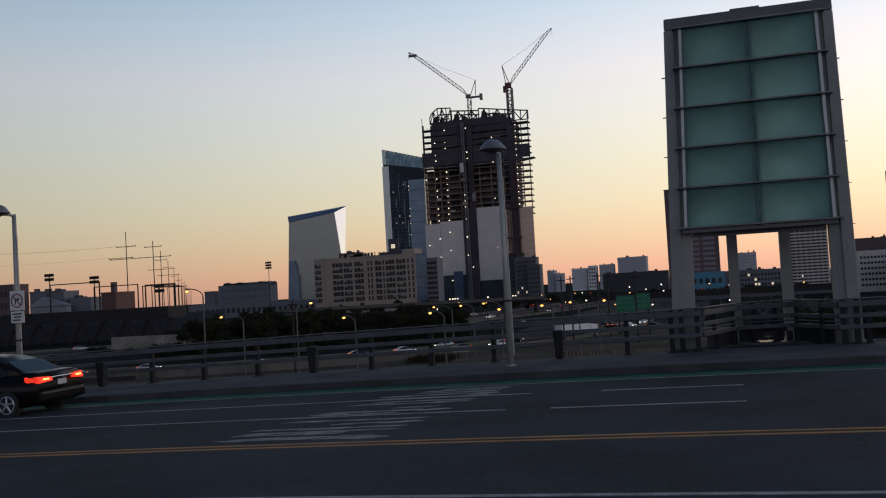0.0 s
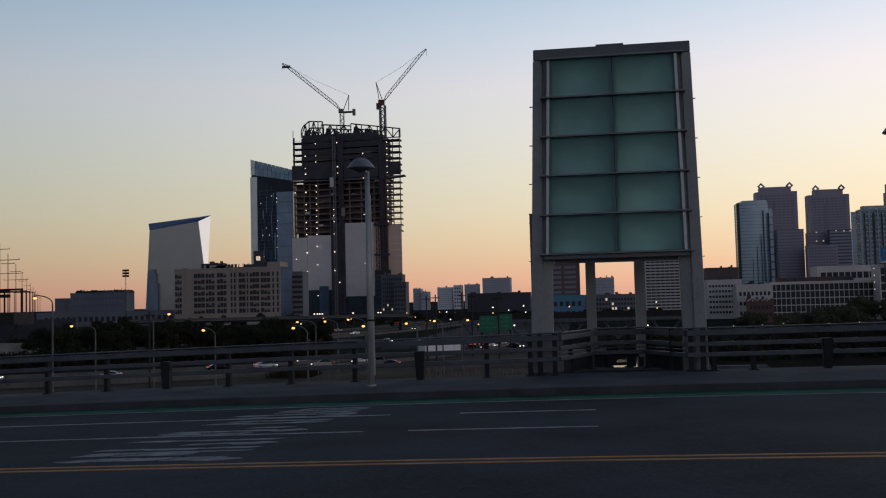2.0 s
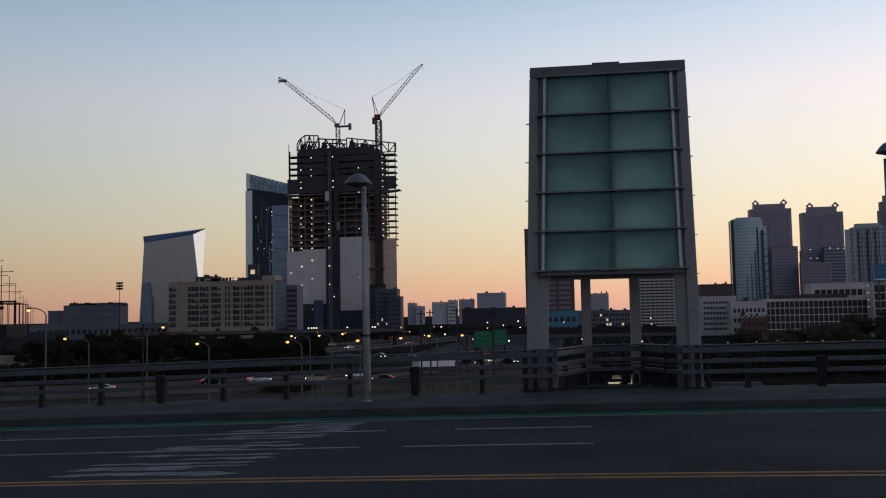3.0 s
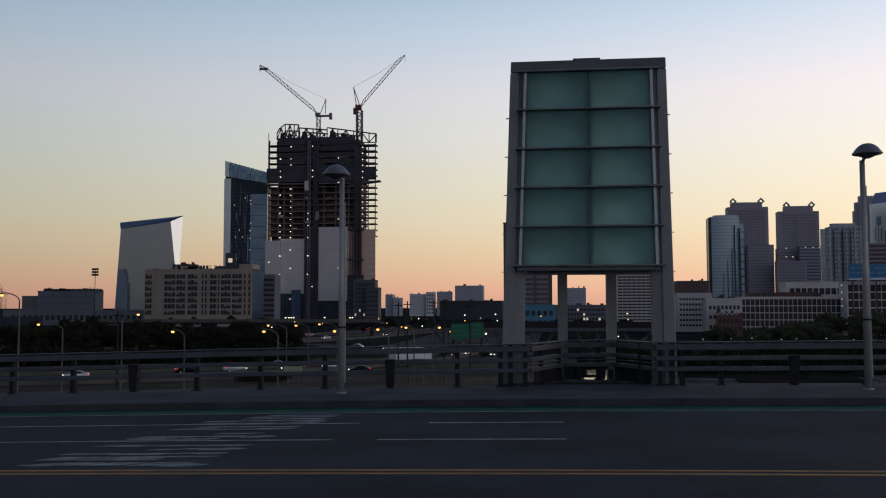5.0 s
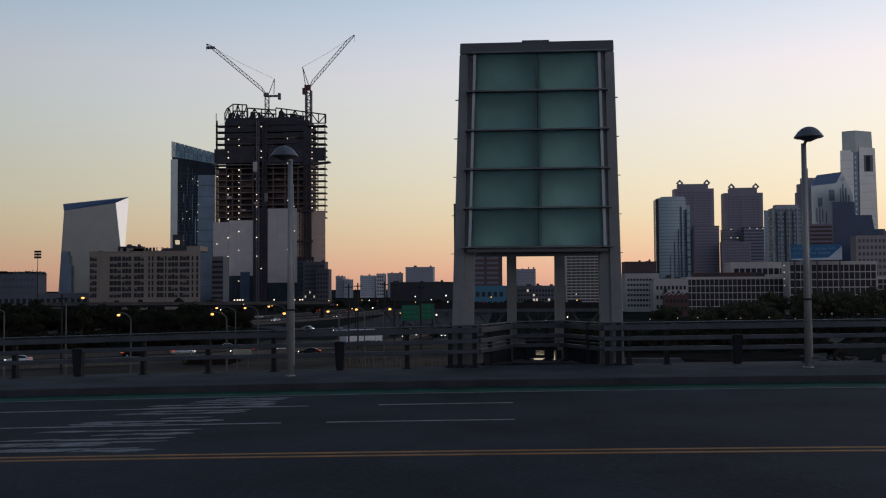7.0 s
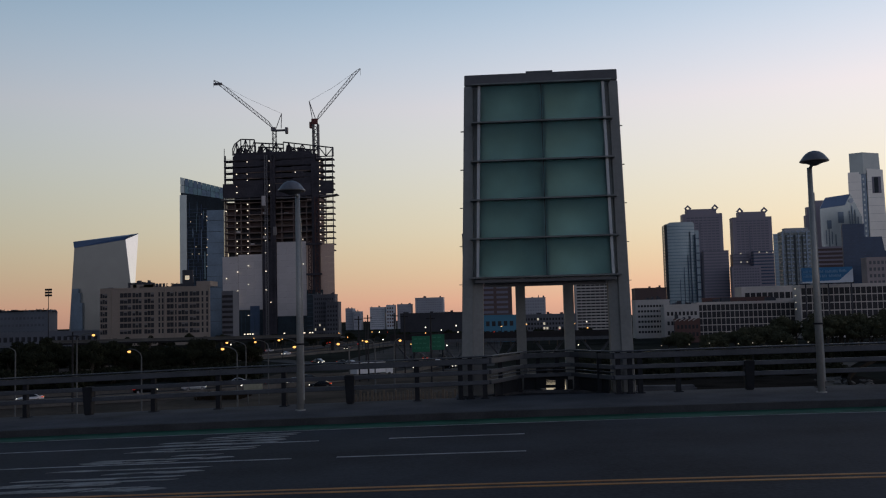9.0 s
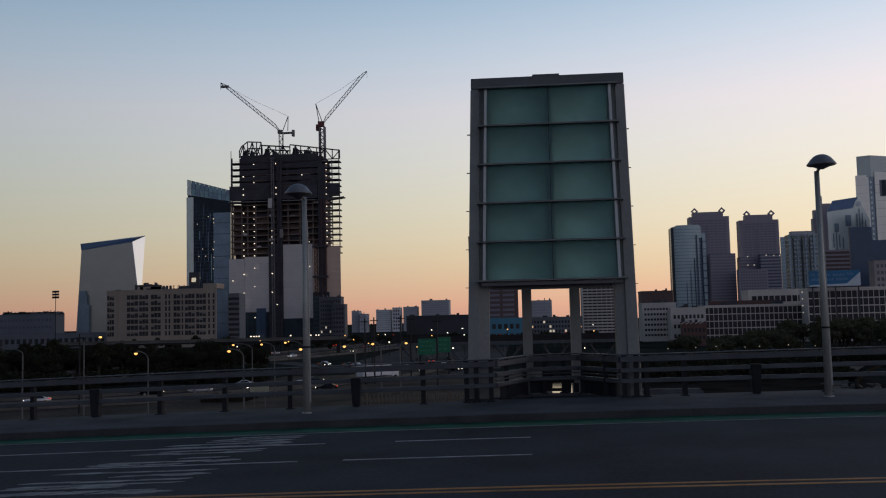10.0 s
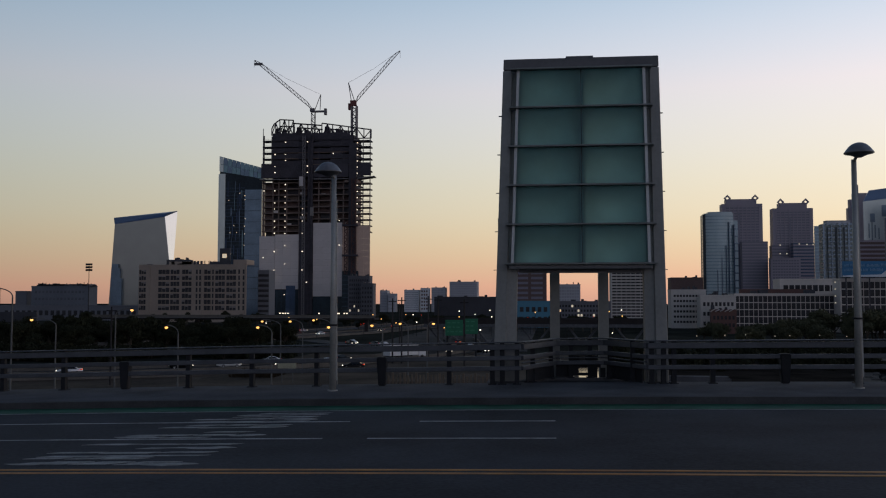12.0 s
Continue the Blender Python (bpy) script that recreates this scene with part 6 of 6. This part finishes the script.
for x, y, z, reach in ((-72.6, 120, 3.7, -2.5), (-77.3, 140, -0.72, -3.9), (-67.2, 139.5, 0.85, 2.5), (-52.7, 129, -1.5, -1.7), (-49.6, 170, -1.5, -3.4), (-39.5, 131, -1.5, -2.0),
                       (-45.4, 170, -1.5, -2.3), (-40.5, 172, -1.3, -3.2), (-30.4, 133, -1.5, -1.2), (-25.5, 143, -1.5, -1.6), (-23.3, 155, -1.5, -1.3), (-20.2, 156, -1.5, 1.0)):
    highway_lamp(x, y, z, reach)
for i in range(26):
    x, y = rt.uniform(-130, 40), rt.uniform(330, 480)
    if abs(x + 75) < 3:
        continue
    s = thing("small_lamp", (x, y, GZ), "small far lamp on a thin pole", "street lamp", "far lamps")
    zz = rt.uniform(-10, -2)
    bm = bmesh.new()
    tube(bm, (x, y, GZ), (x, y, zz), 0.1, n=5)
    part("pole", bm, "rail_post", s)
    bm = bmesh.new()
    lathe(bm, (x, y, zz), [(0.1, -0.1), (0.3, 0.1), (0.1, 0.35)], 8)
    part("bulb", bm, "orange_lamp" if i % 3 else "head_light", s, "small glowing bulb")

for i in range(34):
    x, y = rt.uniform(-110, 30), rt.uniform(300, 420)
    s = thing("signal_light", (x, y, GZ), "tiny far signal light on a thin post", "signal light", "far signal lights")
    zz = rt.uniform(-9, -3)
    bm = bmesh.new()
    tube(bm, (x, y, GZ), (x, y, zz), 0.08, n=5)
    part("post", bm, "rail_post", s)
    bm = bmesh.new()
    lathe(bm, (x, y, zz), [(0.08, -0.1), (0.2, 0.05), (0.08, 0.25)], 8)
    part("bulb", bm, ("red_light", "head_light", "orange_lamp")[i % 3], s, "tiny glowing bulb")
for i, x in enumerate((35.4, 42.0, 46.8, 53.6, 57.0, 63.8, 70.0)):
    s = thing("path_lamp", (x, 230, GZ), "small white path lamp beside dark trees", "street lamp", "path lamps")
    zz = -6.2 + 0.15 * (i % 3)
    bm = bmesh.new()
    tube(bm, (x, 230, GZ), (x, 230, zz), 0.07, n=6)
    part("pole", bm, "rail_post", s)
    bm = bmesh.new()
    lathe(bm, (x, 230, zz), [(0.06, -0.06), (0.13, 0.03), (0.06, 0.14)], 10)
    part("globe", bm, "lit_window", s, "small glowing globe")

wl = thing("elevated_roadway", (-140, 415, GZ), "long low grey elevated roadway behind the trees", "roadway")
part("parapet", boxed(-215, -78, 415, 416, -5.4, -4.2), "barrier", wl)
part("deck", boxed(-215, -78, 416, 428, -6.4, -5.6), "rust", wl)
for i in range(9):
    part("column", boxed(-211 + i * 16, -209.4 + i * 16, 418, 420, GZ, -6.4), "rust", wl)
# green direction sign over the highway
gs = thing("direction_sign", (-20.3, 220, GZ), "green highway direction sign with unreadable white lettering", "sign")
for xa, xb, za, zb in ((-24.2, -20.0, -6.0, -2.3), (-19.7, -16.5, -5.6, -2.0)):
    p = part("panel", bevelled((xa, xb, 220, 220.15, za, zb), 0.05), "sign_green", gs, "green panel")
    r2 = random.Random(int(-xa))
    for k in range(3):
        z = zb - 0.8 - k * 1.05
        x = xa + 0.4
        while x < xb - 0.9:
            w = r2.uniform(0.4, 1.0)
            piece("lettering_bar", "sign_print", gs, x, x + w, 219.9, 219.96, z, z + 0.3)
            x += w + 0.35
for x in (-23.8, -17.0):
    bm = bmesh.new()
    tube(bm, (x, 220.5, GZ), (x, 220.5, -2.2), 0.2, n=8)
    part("post", bm, "rail_post", gs)

# overpass with slanted struts
op = thing("overpass", (5, 300, GZ), "dark steel overpass on slanted struts", "bridge")
part("deck", boxed(-40, 36, 300, 312, -5.2, -3.9), "rust", op)
part("girder", boxed(-40, 36, 299.5, 299.9, -6.2, -5.2), "rail", op)
part("parapet", boxed(-40, 36, 299.6, 299.8, -3.9, -3.2), "rust", op)
for i in range(5):
    x = -34 + i * 15
    for s in (-1, 1):
        bm = bmesh.new()
        tube(bm, (x, 302, GZ), (x + s * 4.5, 302, -6.3), 0.4, n=6)
        part("strut", bm, "rail", op)

# dark poles standing over the highway
for i, (x, y, zt) in enumerate(((-44, 190, 4.5), (-33.5, 200, 5.0), (-31.5, 200, 5.4), (-27, 210, 6.0), (-25, 212, 5.6), (-17, 190, 4.6), (-48, 300, 2.5), (-12, 240, 3.5), (-73, 150, 2.2))):
    p = thing("utility_pole", (x, y, GZ), "dark wooden utility pole with a short crossarm", "pole", "utility poles")
    bm = bmesh.new()
    tube(bm, (x, y, GZ), (x, y, zt * 0.55), 0.2, 0.14, 6)
    part("pole", bm, "rust", p)
    part("crossarm", boxed(x - 0.9, x + 0.9, y - 0.08, y + 0.08, zt * 0.55 - 0.8, zt * 0.55 - 0.6), "rust", p)


# ---- railway: dark viaduct, gantries, tall line poles ----
via = thing("railway_viaduct", (-250, 300, GZ), "dark railway viaduct with V-shaped steel bents", "viaduct")
part("deck", boxed(-420, -196, 300, 312, -3.4, 0.9), "rust", via)
part("embankment_wall", boxed(-420, -190, 330, 331, GZ, -2), "dark_wall", via)
for i in range(22):
    x = -410 + i * 10
    for s in (-1, 1):
        bm = bmesh.new()
        tube(bm, (x, 301, -11.5), (x + s * 5, 301, -3.3), 0.75, n=6)
        part("bent", bm, "rust", via)
bm = bmesh.new()
box(bm, -196, -120, 315, 330, GZ, -6.5)
solid("embankment", bm, "embankment", "dark railway bank", "ground", kind="structure")


def line_pole(x, y, z0, z1, arms, label="tall dark railway line pole with crossarms"):
    p = thing("line_pole", (x, y, z0), label, "pole", "railway line poles")
    bm = bmesh.new()
    tube(bm, (x, y, z0), (x, y, z1), 0.34, 0.2, 6)
    part("mast", bm, "rust", p)
    for za, xa, xb in arms:
        part("crossarm", boxed(x + xa, x + xb, y - 0.12, y + 0.12, za - 0.15, za + 0.15), "rust", p)
        for k in (xa + 0.2, (xa + xb) / 2, xb - 0.2):
            piece("insulator", "rust", p, x + k - 0.1, x + k + 0.1, y - 0.1, y + 0.1, za + 0.15, za + 0.55)
    return p


line_pole(-298, 420, GZ, 40.8, ((32.8, -6, 6), (27.0, -11, 4)))
line_pole(-268.5, 400, GZ, 33.1, ((30.3, -5, 5), (25.2, -25, 10)))
for i in range(1, 11):
    y = 400 + 75 * i ** 1.25
    x = -0.605 * y - 26.5
    line_pole(x, y, GZ, 33.5 - 0.5 * i, ((27.5, -4, 4), (22, -9, 9)) if i < 3 else ((26.0 - 0.4 * i, -3, 3),), "far dark railway line pole with crossarms")
wires = bmesh.new()
for dz, dx in ((27.4, -10), (33.2, -5), (33.2, 5)):
    a = Vector((-298 + dx, 420, dz))
    pts = [a + Vector((-150, -60, 6)) * t + Vector((0, 0, -14 * t * (1 - t))) for t in [i / 12 for i in range(13)]]
    path_tube(wires, pts, 0.035, 3)
solid("overhead_wire", wires, "rust", "thin dark overhead railway wires", "wire")


def gantry(x0, x1, y, z0, z1):
    g = thing("gantry", ((x0 + x1) / 2, y, z0), "dark steel railway gantry over the viaduct", "gantry", "railway gantries")
    for x in (x0, x1):
        part("leg", boxed(x - 0.2, x + 0.2, y, y + 0.4, z0, z1), "rust", g)
    part("beam", boxed(x0, x1, y, y + 0.4, z1 - 0.4, z1), "rust", g)


gantry(-256, -233, 310, 0.9, 12.0)
gantry(-213, -200, 311, 0.9, 9.6)
gantry(-262, -240, 345, GZ, 11)
for i in range(5):
    gantry(-0.605 * (430 + 80 * i) - 36, -0.605 * (430 + 80 * i) - 17, 430 + 80 * i, GZ, 12 + 1.2 * i)


def floodlight(x, y, z0, z1, rows, label="floodlight mast with stacked lamps"):
    f = thing("floodlight", (x, y, z0), label, "floodlight", "floodlight masts")
    bm = bmesh.new()
    tube(bm, (x, y, z0), (x, y, z1), 0.3, 0.2, 6)
    part("mast", bm, "rust", f)
    for k in range(rows):
        z = z1 - k * 1.9
        part("crossbar", boxed(x - 2.3, x + 2.3, y - 0.15, y + 0.15, z - 0.2, z), "rust", f)
        for d in (-1.8, -0.6, 0.6, 1.8):
            piece("lamp_head", "rust", f, x + d - 0.45, x + d + 0.45, y - 0.5, y + 0.3, z - 1.35, z - 0.1)


floodlight(-289, 350, GZ, 18.2, 2)
floodlight(-265.3, 350, GZ, 15.8, 2)
floodlight(-226, 340, GZ, 10, 2)
floodlight(-308.8, 600, GZ, 27.5, 3)
floodlight(-372, 900, GZ, 40, 2)
block("brick_building", -284.6, -266, 380, 15, 8.4, "red_brick", "dull red brick shed beside the railway")
ch = thing("chimney", (-279, 382, 8), "square brick chimney on a shed", "chimney")
part("shaft", bevelled((-279.9, -277.7, 381, 383.2, 8.4, 13.6), 0.1), "brown_wall", ch)
block("grey_shed", -362, -353.6, 400, 12, 16.0, "brown_wall", "brown brick mill building beside the railway", floors=4, cols=3)
block("grey_shed", -344.4, -334.5, 402, 12, 11.4, "grey_wall", "grey shed with a flat roof", roof_bits=3, seed=6)
block("grey_shed", -333.5, -324.4, 403, 12, 11.0, "grey_wall", "grey shed with a flat roof", roof_bits=4, seed=7)
block("grey_shed", -321.6, -299.8, 404, 12, 7.0, "grey_wall", "low grey shed beside the railway", roof_bits=4, seed=9)
bm = bmesh.new()
hexa(bm, [(-339.5, 396, GZ), (-316.5, 396, GZ), (-316.5, 399.8, GZ), (-339.5, 399.8, GZ)], [(-338.5, 396.5, 4.0), (-317.5, 396.5, 4.0), (-317.5, 399.5, 4.0), (-338.5, 399.5, 4.0)])
hexa(bm, [(-340, 395.6, 4.0), (-316.2, 395.6, 4.0), (-316.2, 399.9, 4.0), (-340, 399.9, 4.0)], [(-333, 397.6, 8.8), (-329, 397.6, 8.4), (-329, 398, 8.4), (-333, 398, 8.8)])
solid("gabled_shed", bm, "roof_grey", "grey shed with a pitched sheet roof beside the railway", "building")


# ---- cars ----
M.update({
    "car_black": mat("black_car_paint", (0.005, 0.005, 0.006), 0.3, 0.0, var=0.1, scale=1, fine=30, spec=0.16),
    "car_white": mat("white_car_paint", (0.6, 0.6, 0.6), 0.3, 0.1, var=0.05, scale=1, fine=30),
    "car_glass": mat("dark_car_glass", (0.015, 0.017, 0.02), 0.12, 0.0, var=0.1, scale=1, fine=30, spec=0.25),
    "tyre": mat("tyre_rubber", (0.018, 0.018, 0.018), 0.9, var=0.2, scale=8, fine=60),
    "alloy": mat("alloy_rim", (0.45, 0.46, 0.48), 0.3, 0.8, var=0.1, scale=5, fine=40),
    "chrome": mat("chrome_trim", (0.7, 0.7, 0.72), 0.15, 1.0, var=0.05, scale=5, fine=40),
    "plate": mat("number_plate", (0.5, 0.5, 0.48), 0.5, var=0.1, scale=5, fine=40),
    "sign_white": mat("white_sign_plate", (0.62, 0.62, 0.60), 0.5, var=0.08, scale=3, fine=30),
    "sign_red": mat("dark_red_sign_ring", (0.16, 0.025, 0.025), 0.5, var=0.1, scale=3, fine=30),
    "sign_black": mat("black_sign_print", (0.02, 0.02, 0.02), 0.5, var=0.1, scale=3, fine=30),
})


def profile_solid(bm, outline, y_in, y_out, lean=0.0, z_ref=0.0):
    """A closed side outline (x, z) swept across the width; lean pulls the upper points inwards."""
    def side(y, s):
        return [bm.verts.new((x, y - s * lean * max(0, z - z_ref), z)) for x, z in outline]
    a, b = side(y_in, -1), side(y_out, 1)
    n = len(outline)
    bm.faces.new(a[::-1])
    bm.faces.new(b)
    for i in range(n):
        bm.faces.new((a[i], a[(i + 1) % n], b[(i + 1) % n], b[i]))


def car(name, at, paint, label, turn=0.0, lights=True):
    """A saloon about 4.6 m long, its nose towards -x, built at the origin and then set down."""
    c = thing(name, (0, 0, 0), label, "car")
    bm = bmesh.new()
    profile_solid(bm, [(-2.28, 0.32), (-2.30, 0.58), (-2.15, 0.74), (-1.2, 0.90), (-0.9, 0.93), (1.55, 0.98), (2.12, 1.04), (2.26, 0.98), (2.30, 0.62), (2.22, 0.34), (1.9, 0.24), (-1.9, 0.22)], -0.89, 0.89, 0.06, 0.5)
    bmesh.ops.bevel(bm, geom=bm.edges[:], offset=0.06, segments=3, affect="EDGES")
    part("body", bm, paint, c, smooth=True)
    bm = bmesh.new()
    profile_solid(bm, [(-1.15, 0.90), (-0.35, 1.38), (0.1, 1.465), (0.75, 1.44), (1.25, 1.30), (1.85, 1.02), (1.7, 0.94)], -0.80, 0.80, 0.36, 0.93)
    bmesh.ops.bevel(bm, geom=bm.edges[:], offset=0.035, segments=2, affect="EDGES")
    part("roof", bm, paint, c, smooth=True)
    bm = bmesh.new()
    profile_solid(bm, [(-1.02, 0.97), (-0.38, 1.34), (0.08, 1.41), (0.70, 1.385), (1.05, 1.28), (1.42, 1.05), (1.3, 0.99)], -0.815, 0.815, 0.36, 0.93)
    part("side_glass", bm, "car_glass", c, "dark side windows")
    bm = bmesh.new()
    hexa(bm, [(1.83, -0.66, 1.045), (1.83, 0.66, 1.045), (1.75, 0.66, 1.03), (1.75, -0.66, 1.03)], [(1.235, -0.54, 1.335), (1.235, 0.54, 1.335), (1.2, 0.54, 1.30), (1.2, -0.54, 1.30)])
    part("rear_window", bm, "car_glass", c, "dark rear window")
    part("boot_lid", bevelled((1.78, 2.16, -0.70, 0.70, 0.985, 1.06), 0.025), paint, c)
    part("bumper", bevelled((2.05, 2.36, -0.84, 0.84, 0.36, 0.62), 0.07), paint, c)
    part("chrome_strip", bevelled((2.285, 2.315, -0.40, 0.40, 0.885, 0.93), 0.01), "chrome", c, "bright chrome strip")
    part("number_plate", bevelled((2.29, 2.318, -0.16, 0.16, 0.72, 0.85), 0.008), "plate", c, "plain pale plate")
    for s in (-1, 1):
        bm = bmesh.new()
        hexa(bm, [(2.345, s * 0.36, 0.84), (2.31, s * 0.86, 0.80), (1.95, s * 0.905, 0.84), (2.1, s * 0.36, 0.84)], [(2.315, s * 0.36, 0.935), (2.28, s * 0.85, 0.965), (1.92, s * 0.895, 0.965), (2.1, s * 0.36, 0.935)])
        bmesh.ops.bevel(bm, geom=bm.edges[:], offset=0.02, segments=2, affect="EDGES")
        part("tail_light", bm, "red_light", c, "glowing red tail light")
        part("light_bar", bevelled((2.30, 2.352, min(s * 0.52, s * 0.70), max(s * 0.52, s * 0.70), 0.875, 0.915), 0.012), "orange_lamp", c, "bright brake light core")
        part("headlight", bevelled((-2.27, -2.02, min(s * 0.5, s * 0.84), max(s * 0.5, s * 0.84), 0.60, 0.74), 0.03), "head_light", c)
        part("mirror", bevelled((-0.72, -0.52, min(s * 0.86, s * 1.02), max(s * 0.86, s * 1.02), 0.93, 1.07), 0.03), paint, c)
        for x in (-1.38, 1.45):
            bm = bmesh.new()
            lathe(bm, (0, 0, 0), [(0.21, -0.11), (0.30, -0.11), (0.325, -0.07), (0.325, 0.07), (0.30, 0.11), (0.21, 0.11)], 24)
            bmesh.ops.rotate(bm, verts=bm.verts, cent=(0, 0, 0), matrix=Matrix.Rotation(radians(90), 3, "X"))
            bmesh.ops.translate(bm, verts=bm.verts, vec=(x, s * 0.80, 0.325))
            w = part("tyre", bm, "tyre", c)
            bm = bmesh.new()
            yo = s * 0.905
            for k in range(5):
                a = k * 2 * math.pi / 5 + 0.3
                tube(bm, (x, yo, 0.325), (x + 0.2 * math.cos(a), yo, 0.325 + 0.2 * math.sin(a)), 0.035, 0.028, 6)
            tube(bm, (x, yo - 0.02, 0.325), (x, yo + 0.02, 0.325), 0.06, n=12)
            ring = [(x + 0.205 * math.cos(i * math.pi / 10), yo, 0.325 + 0.205 * math.sin(i * math.pi / 10)) for i in range(21)]
            path_tube(bm, ring, 0.018, 5)
            part("rim", bm, "alloy", w, "five-spoke alloy rim")
    c.location = at
    c.rotation_euler = (0, 0, turn)
    return c


black_car = car("car", (-17.18, 18.2, deck_z(-17.18)), "car_black", "black saloon car with its tail lights on, on the road", 0.047)
black_car.scale = (0.96, 0.96, 0.96)
far_car = car("car", (-62, 205, GZ + 0.25), "car_white", "white saloon car on the highway below", 0.4)
dark_car = car("car", (-40, 190, GZ + 0.25), "car_black", "black saloon car on the highway below", 0.2)
rt = random.Random(31)
for i in range(16):
    x, y = lanes_a[4 + i] if i % 2 else lanes_b[4 + i]
    k = 4 + i
    src = lanes_a if i % 2 else lanes_b
    d = Vector(src[min(k + 1, 24)]) - Vector(src[k - 1])
    a = math.atan2(d.y, d.x) + (0 if i % 2 else math.pi)
    off = rt.uniform(-4, 4)
    copy_thing(far_car if i % 3 else dark_car, pose(x + off * math.sin(a), y - off * math.cos(a), GZ + 0.25, 0, 0, math.degrees(a)))

# box truck on the highway
tk = thing("box_truck", (0, 0, 0), "white box truck on the slip road below", "truck")
g = GZ + 0.78
part("box", bevelled((-4.2, 4.2, -1.25, 1.25, 1.0, 3.6), 0.08), "truck_white", tk)
part("cab", bevelled((4.4, 6.6, -1.15, 1.15, 0.6, 2.9), 0.25), "truck_white", tk)
part("windscreen", bevelled((6.0, 6.65, -1.0, 1.0, 1.75, 2.65), 0.1), "car_glass", tk)
for x in (-3.0, -1.8, 5.4):
    for y in (-1.0, 1.0):
        bm = bmesh.new()
        tube(bm, (x, y - 0.15, 0.5), (x, y + 0.15, 0.5), 0.5, n=14)
        part("wheel", bm, "tyre", tk)
tk.location = (-33.5, 212, GZ + 0.78)
tk.rotation_euler = (0, 0, 0.85)
for k, off, back, src in ((2, 3.5, 1, far_car), (4, -3.5, 0, dark_car), (5, 3.2, 1, far_car), (7, -3.0, 0, far_car), (9, 3.4, 1, dark_car), (10, 3.0, 1, far_car), (11, -3.4, 0, dark_car), (12, -3.2, 0, far_car), (13, 3.2, 1, dark_car), (16, 3.2, 1, far_car), (17, -3.2, 0, dark_car), (18, 3.2, 1, dark_car), (19, -3.0, 0, far_car), (21, 3.0, 1, dark_car)):
    d = Vector(lanes_c[k + 1]) - Vector(lanes_c[k - 1])
    a = math.atan2(d.y, d.x)
    x, y = lanes_c[k]
    copy_thing(src, pose(x - off * math.sin(a), y + off * math.cos(a), GZ + 0.78, 0, 0, math.degrees(a) + 180 * back))

# a queue of cars on the feeder road, headlights towards the bridge
for k, off, src in ((7, 1.6, far_car), (8, -1.6, dark_car), (10, 1.6, dark_car), (11, 1.8, far_car), (13, -1.6, far_car), (14, 1.6, dark_car), (16, 1.7, dark_car), (18, 1.6, far_car), (20, 1.6, dark_car)):
    d = Vector(feeder[k + 1]) - Vector(feeder[k - 1])
    a = math.atan2(d.y, d.x)
    x, y = feeder[k]
    copy_thing(src, pose(x - off * math.sin(a), y + off * math.cos(a), GZ + 0.25, 0, 0, math.degrees(a) + 180))

# ---- no-turn sign on the far lamp post ----
sx, sy, sz = -18.86, 21.40, 2.30
sg = thing("traffic_sign", (sx, sy, sz), "white no-turn sign with a smaller plate on a lamp post", "traffic sign")
part("plate", bevelled((sx - 0.24, sx + 0.24, sy - 0.012, sy + 0.012, sz - 0.27, sz + 0.27), 0.01), "sign_white", sg)
bm = bmesh.new()
n = 28
for i in range(n):
    a, b = 2 * math.pi * i / n, 2 * math.pi * (i + 1) / n
    q = [(0.20, a), (0.20, b), (0.165, b), (0.165, a)]
    hexa(bm, [(sx + r * math.cos(t), sy - 0.013, sz + r * math.sin(t)) for r, t in q], [(sx + r * math.cos(t), sy - 0.018, sz + r * math.sin(t)) for r, t in q])
tube(bm, (sx - 0.125, sy - 0.017, sz + 0.125), (sx + 0.125, sy - 0.017, sz - 0.125), 0.017, n=6)
part("ring", bm, "sign_red", sg, "dark red ring and slash")
bm = bmesh.new()
box(bm, sx - 0.07, sx - 0.035, sy - 0.016, sy - 0.012, sz - 0.11, sz + 0.05)
box(bm, sx - 0.07, sx + 0.03, sy - 0.016, sy - 0.012, sz + 0.02, sz + 0.055)
hexa(bm, [(sx + 0.03, sy - 0.016, sz - 0.01), (sx + 0.1, sy - 0.016, sz + 0.037), (sx + 0.1, sy - 0.016, sz + 0.038), (sx + 0.03, sy - 0.016, sz + 0.09)],
     [(sx + 0.03, sy - 0.012, sz - 0.01), (sx + 0.1, sy - 0.012, sz + 0.037), (sx + 0.1, sy - 0.012, sz + 0.038), (sx + 0.03, sy - 0.012, sz + 0.09)])
part("arrow", bm, "sign_black", sg, "black arrow")
lower = part("lower_plate", bevelled((sx - 0.22, sx + 0.22, sy - 0.012, sy + 0.012, sz - 0.62, sz - 0.30), 0.01), "sign_white", sg)
for k, (a, b) in enumerate(((-0.16, 0.15), (-0.12, 0.12), (-0.15, 0.1))):
    piece("lettering_bar", "sign_black", sg, sx + a, sx + b, sy - 0.016, sy - 0.012, sz - 0.39 - k * 0.085, sz - 0.35 - k * 0.085)
for z in (sz + 0.18, sz - 0.45):
    bm = bmesh.new()
    box(bm, sx - 0.16, sx + 0.02, sy + 0.012, sy + 0.30, z - 0.02, z + 0.02)
    part("bracket", bm, "rail_post", sg)
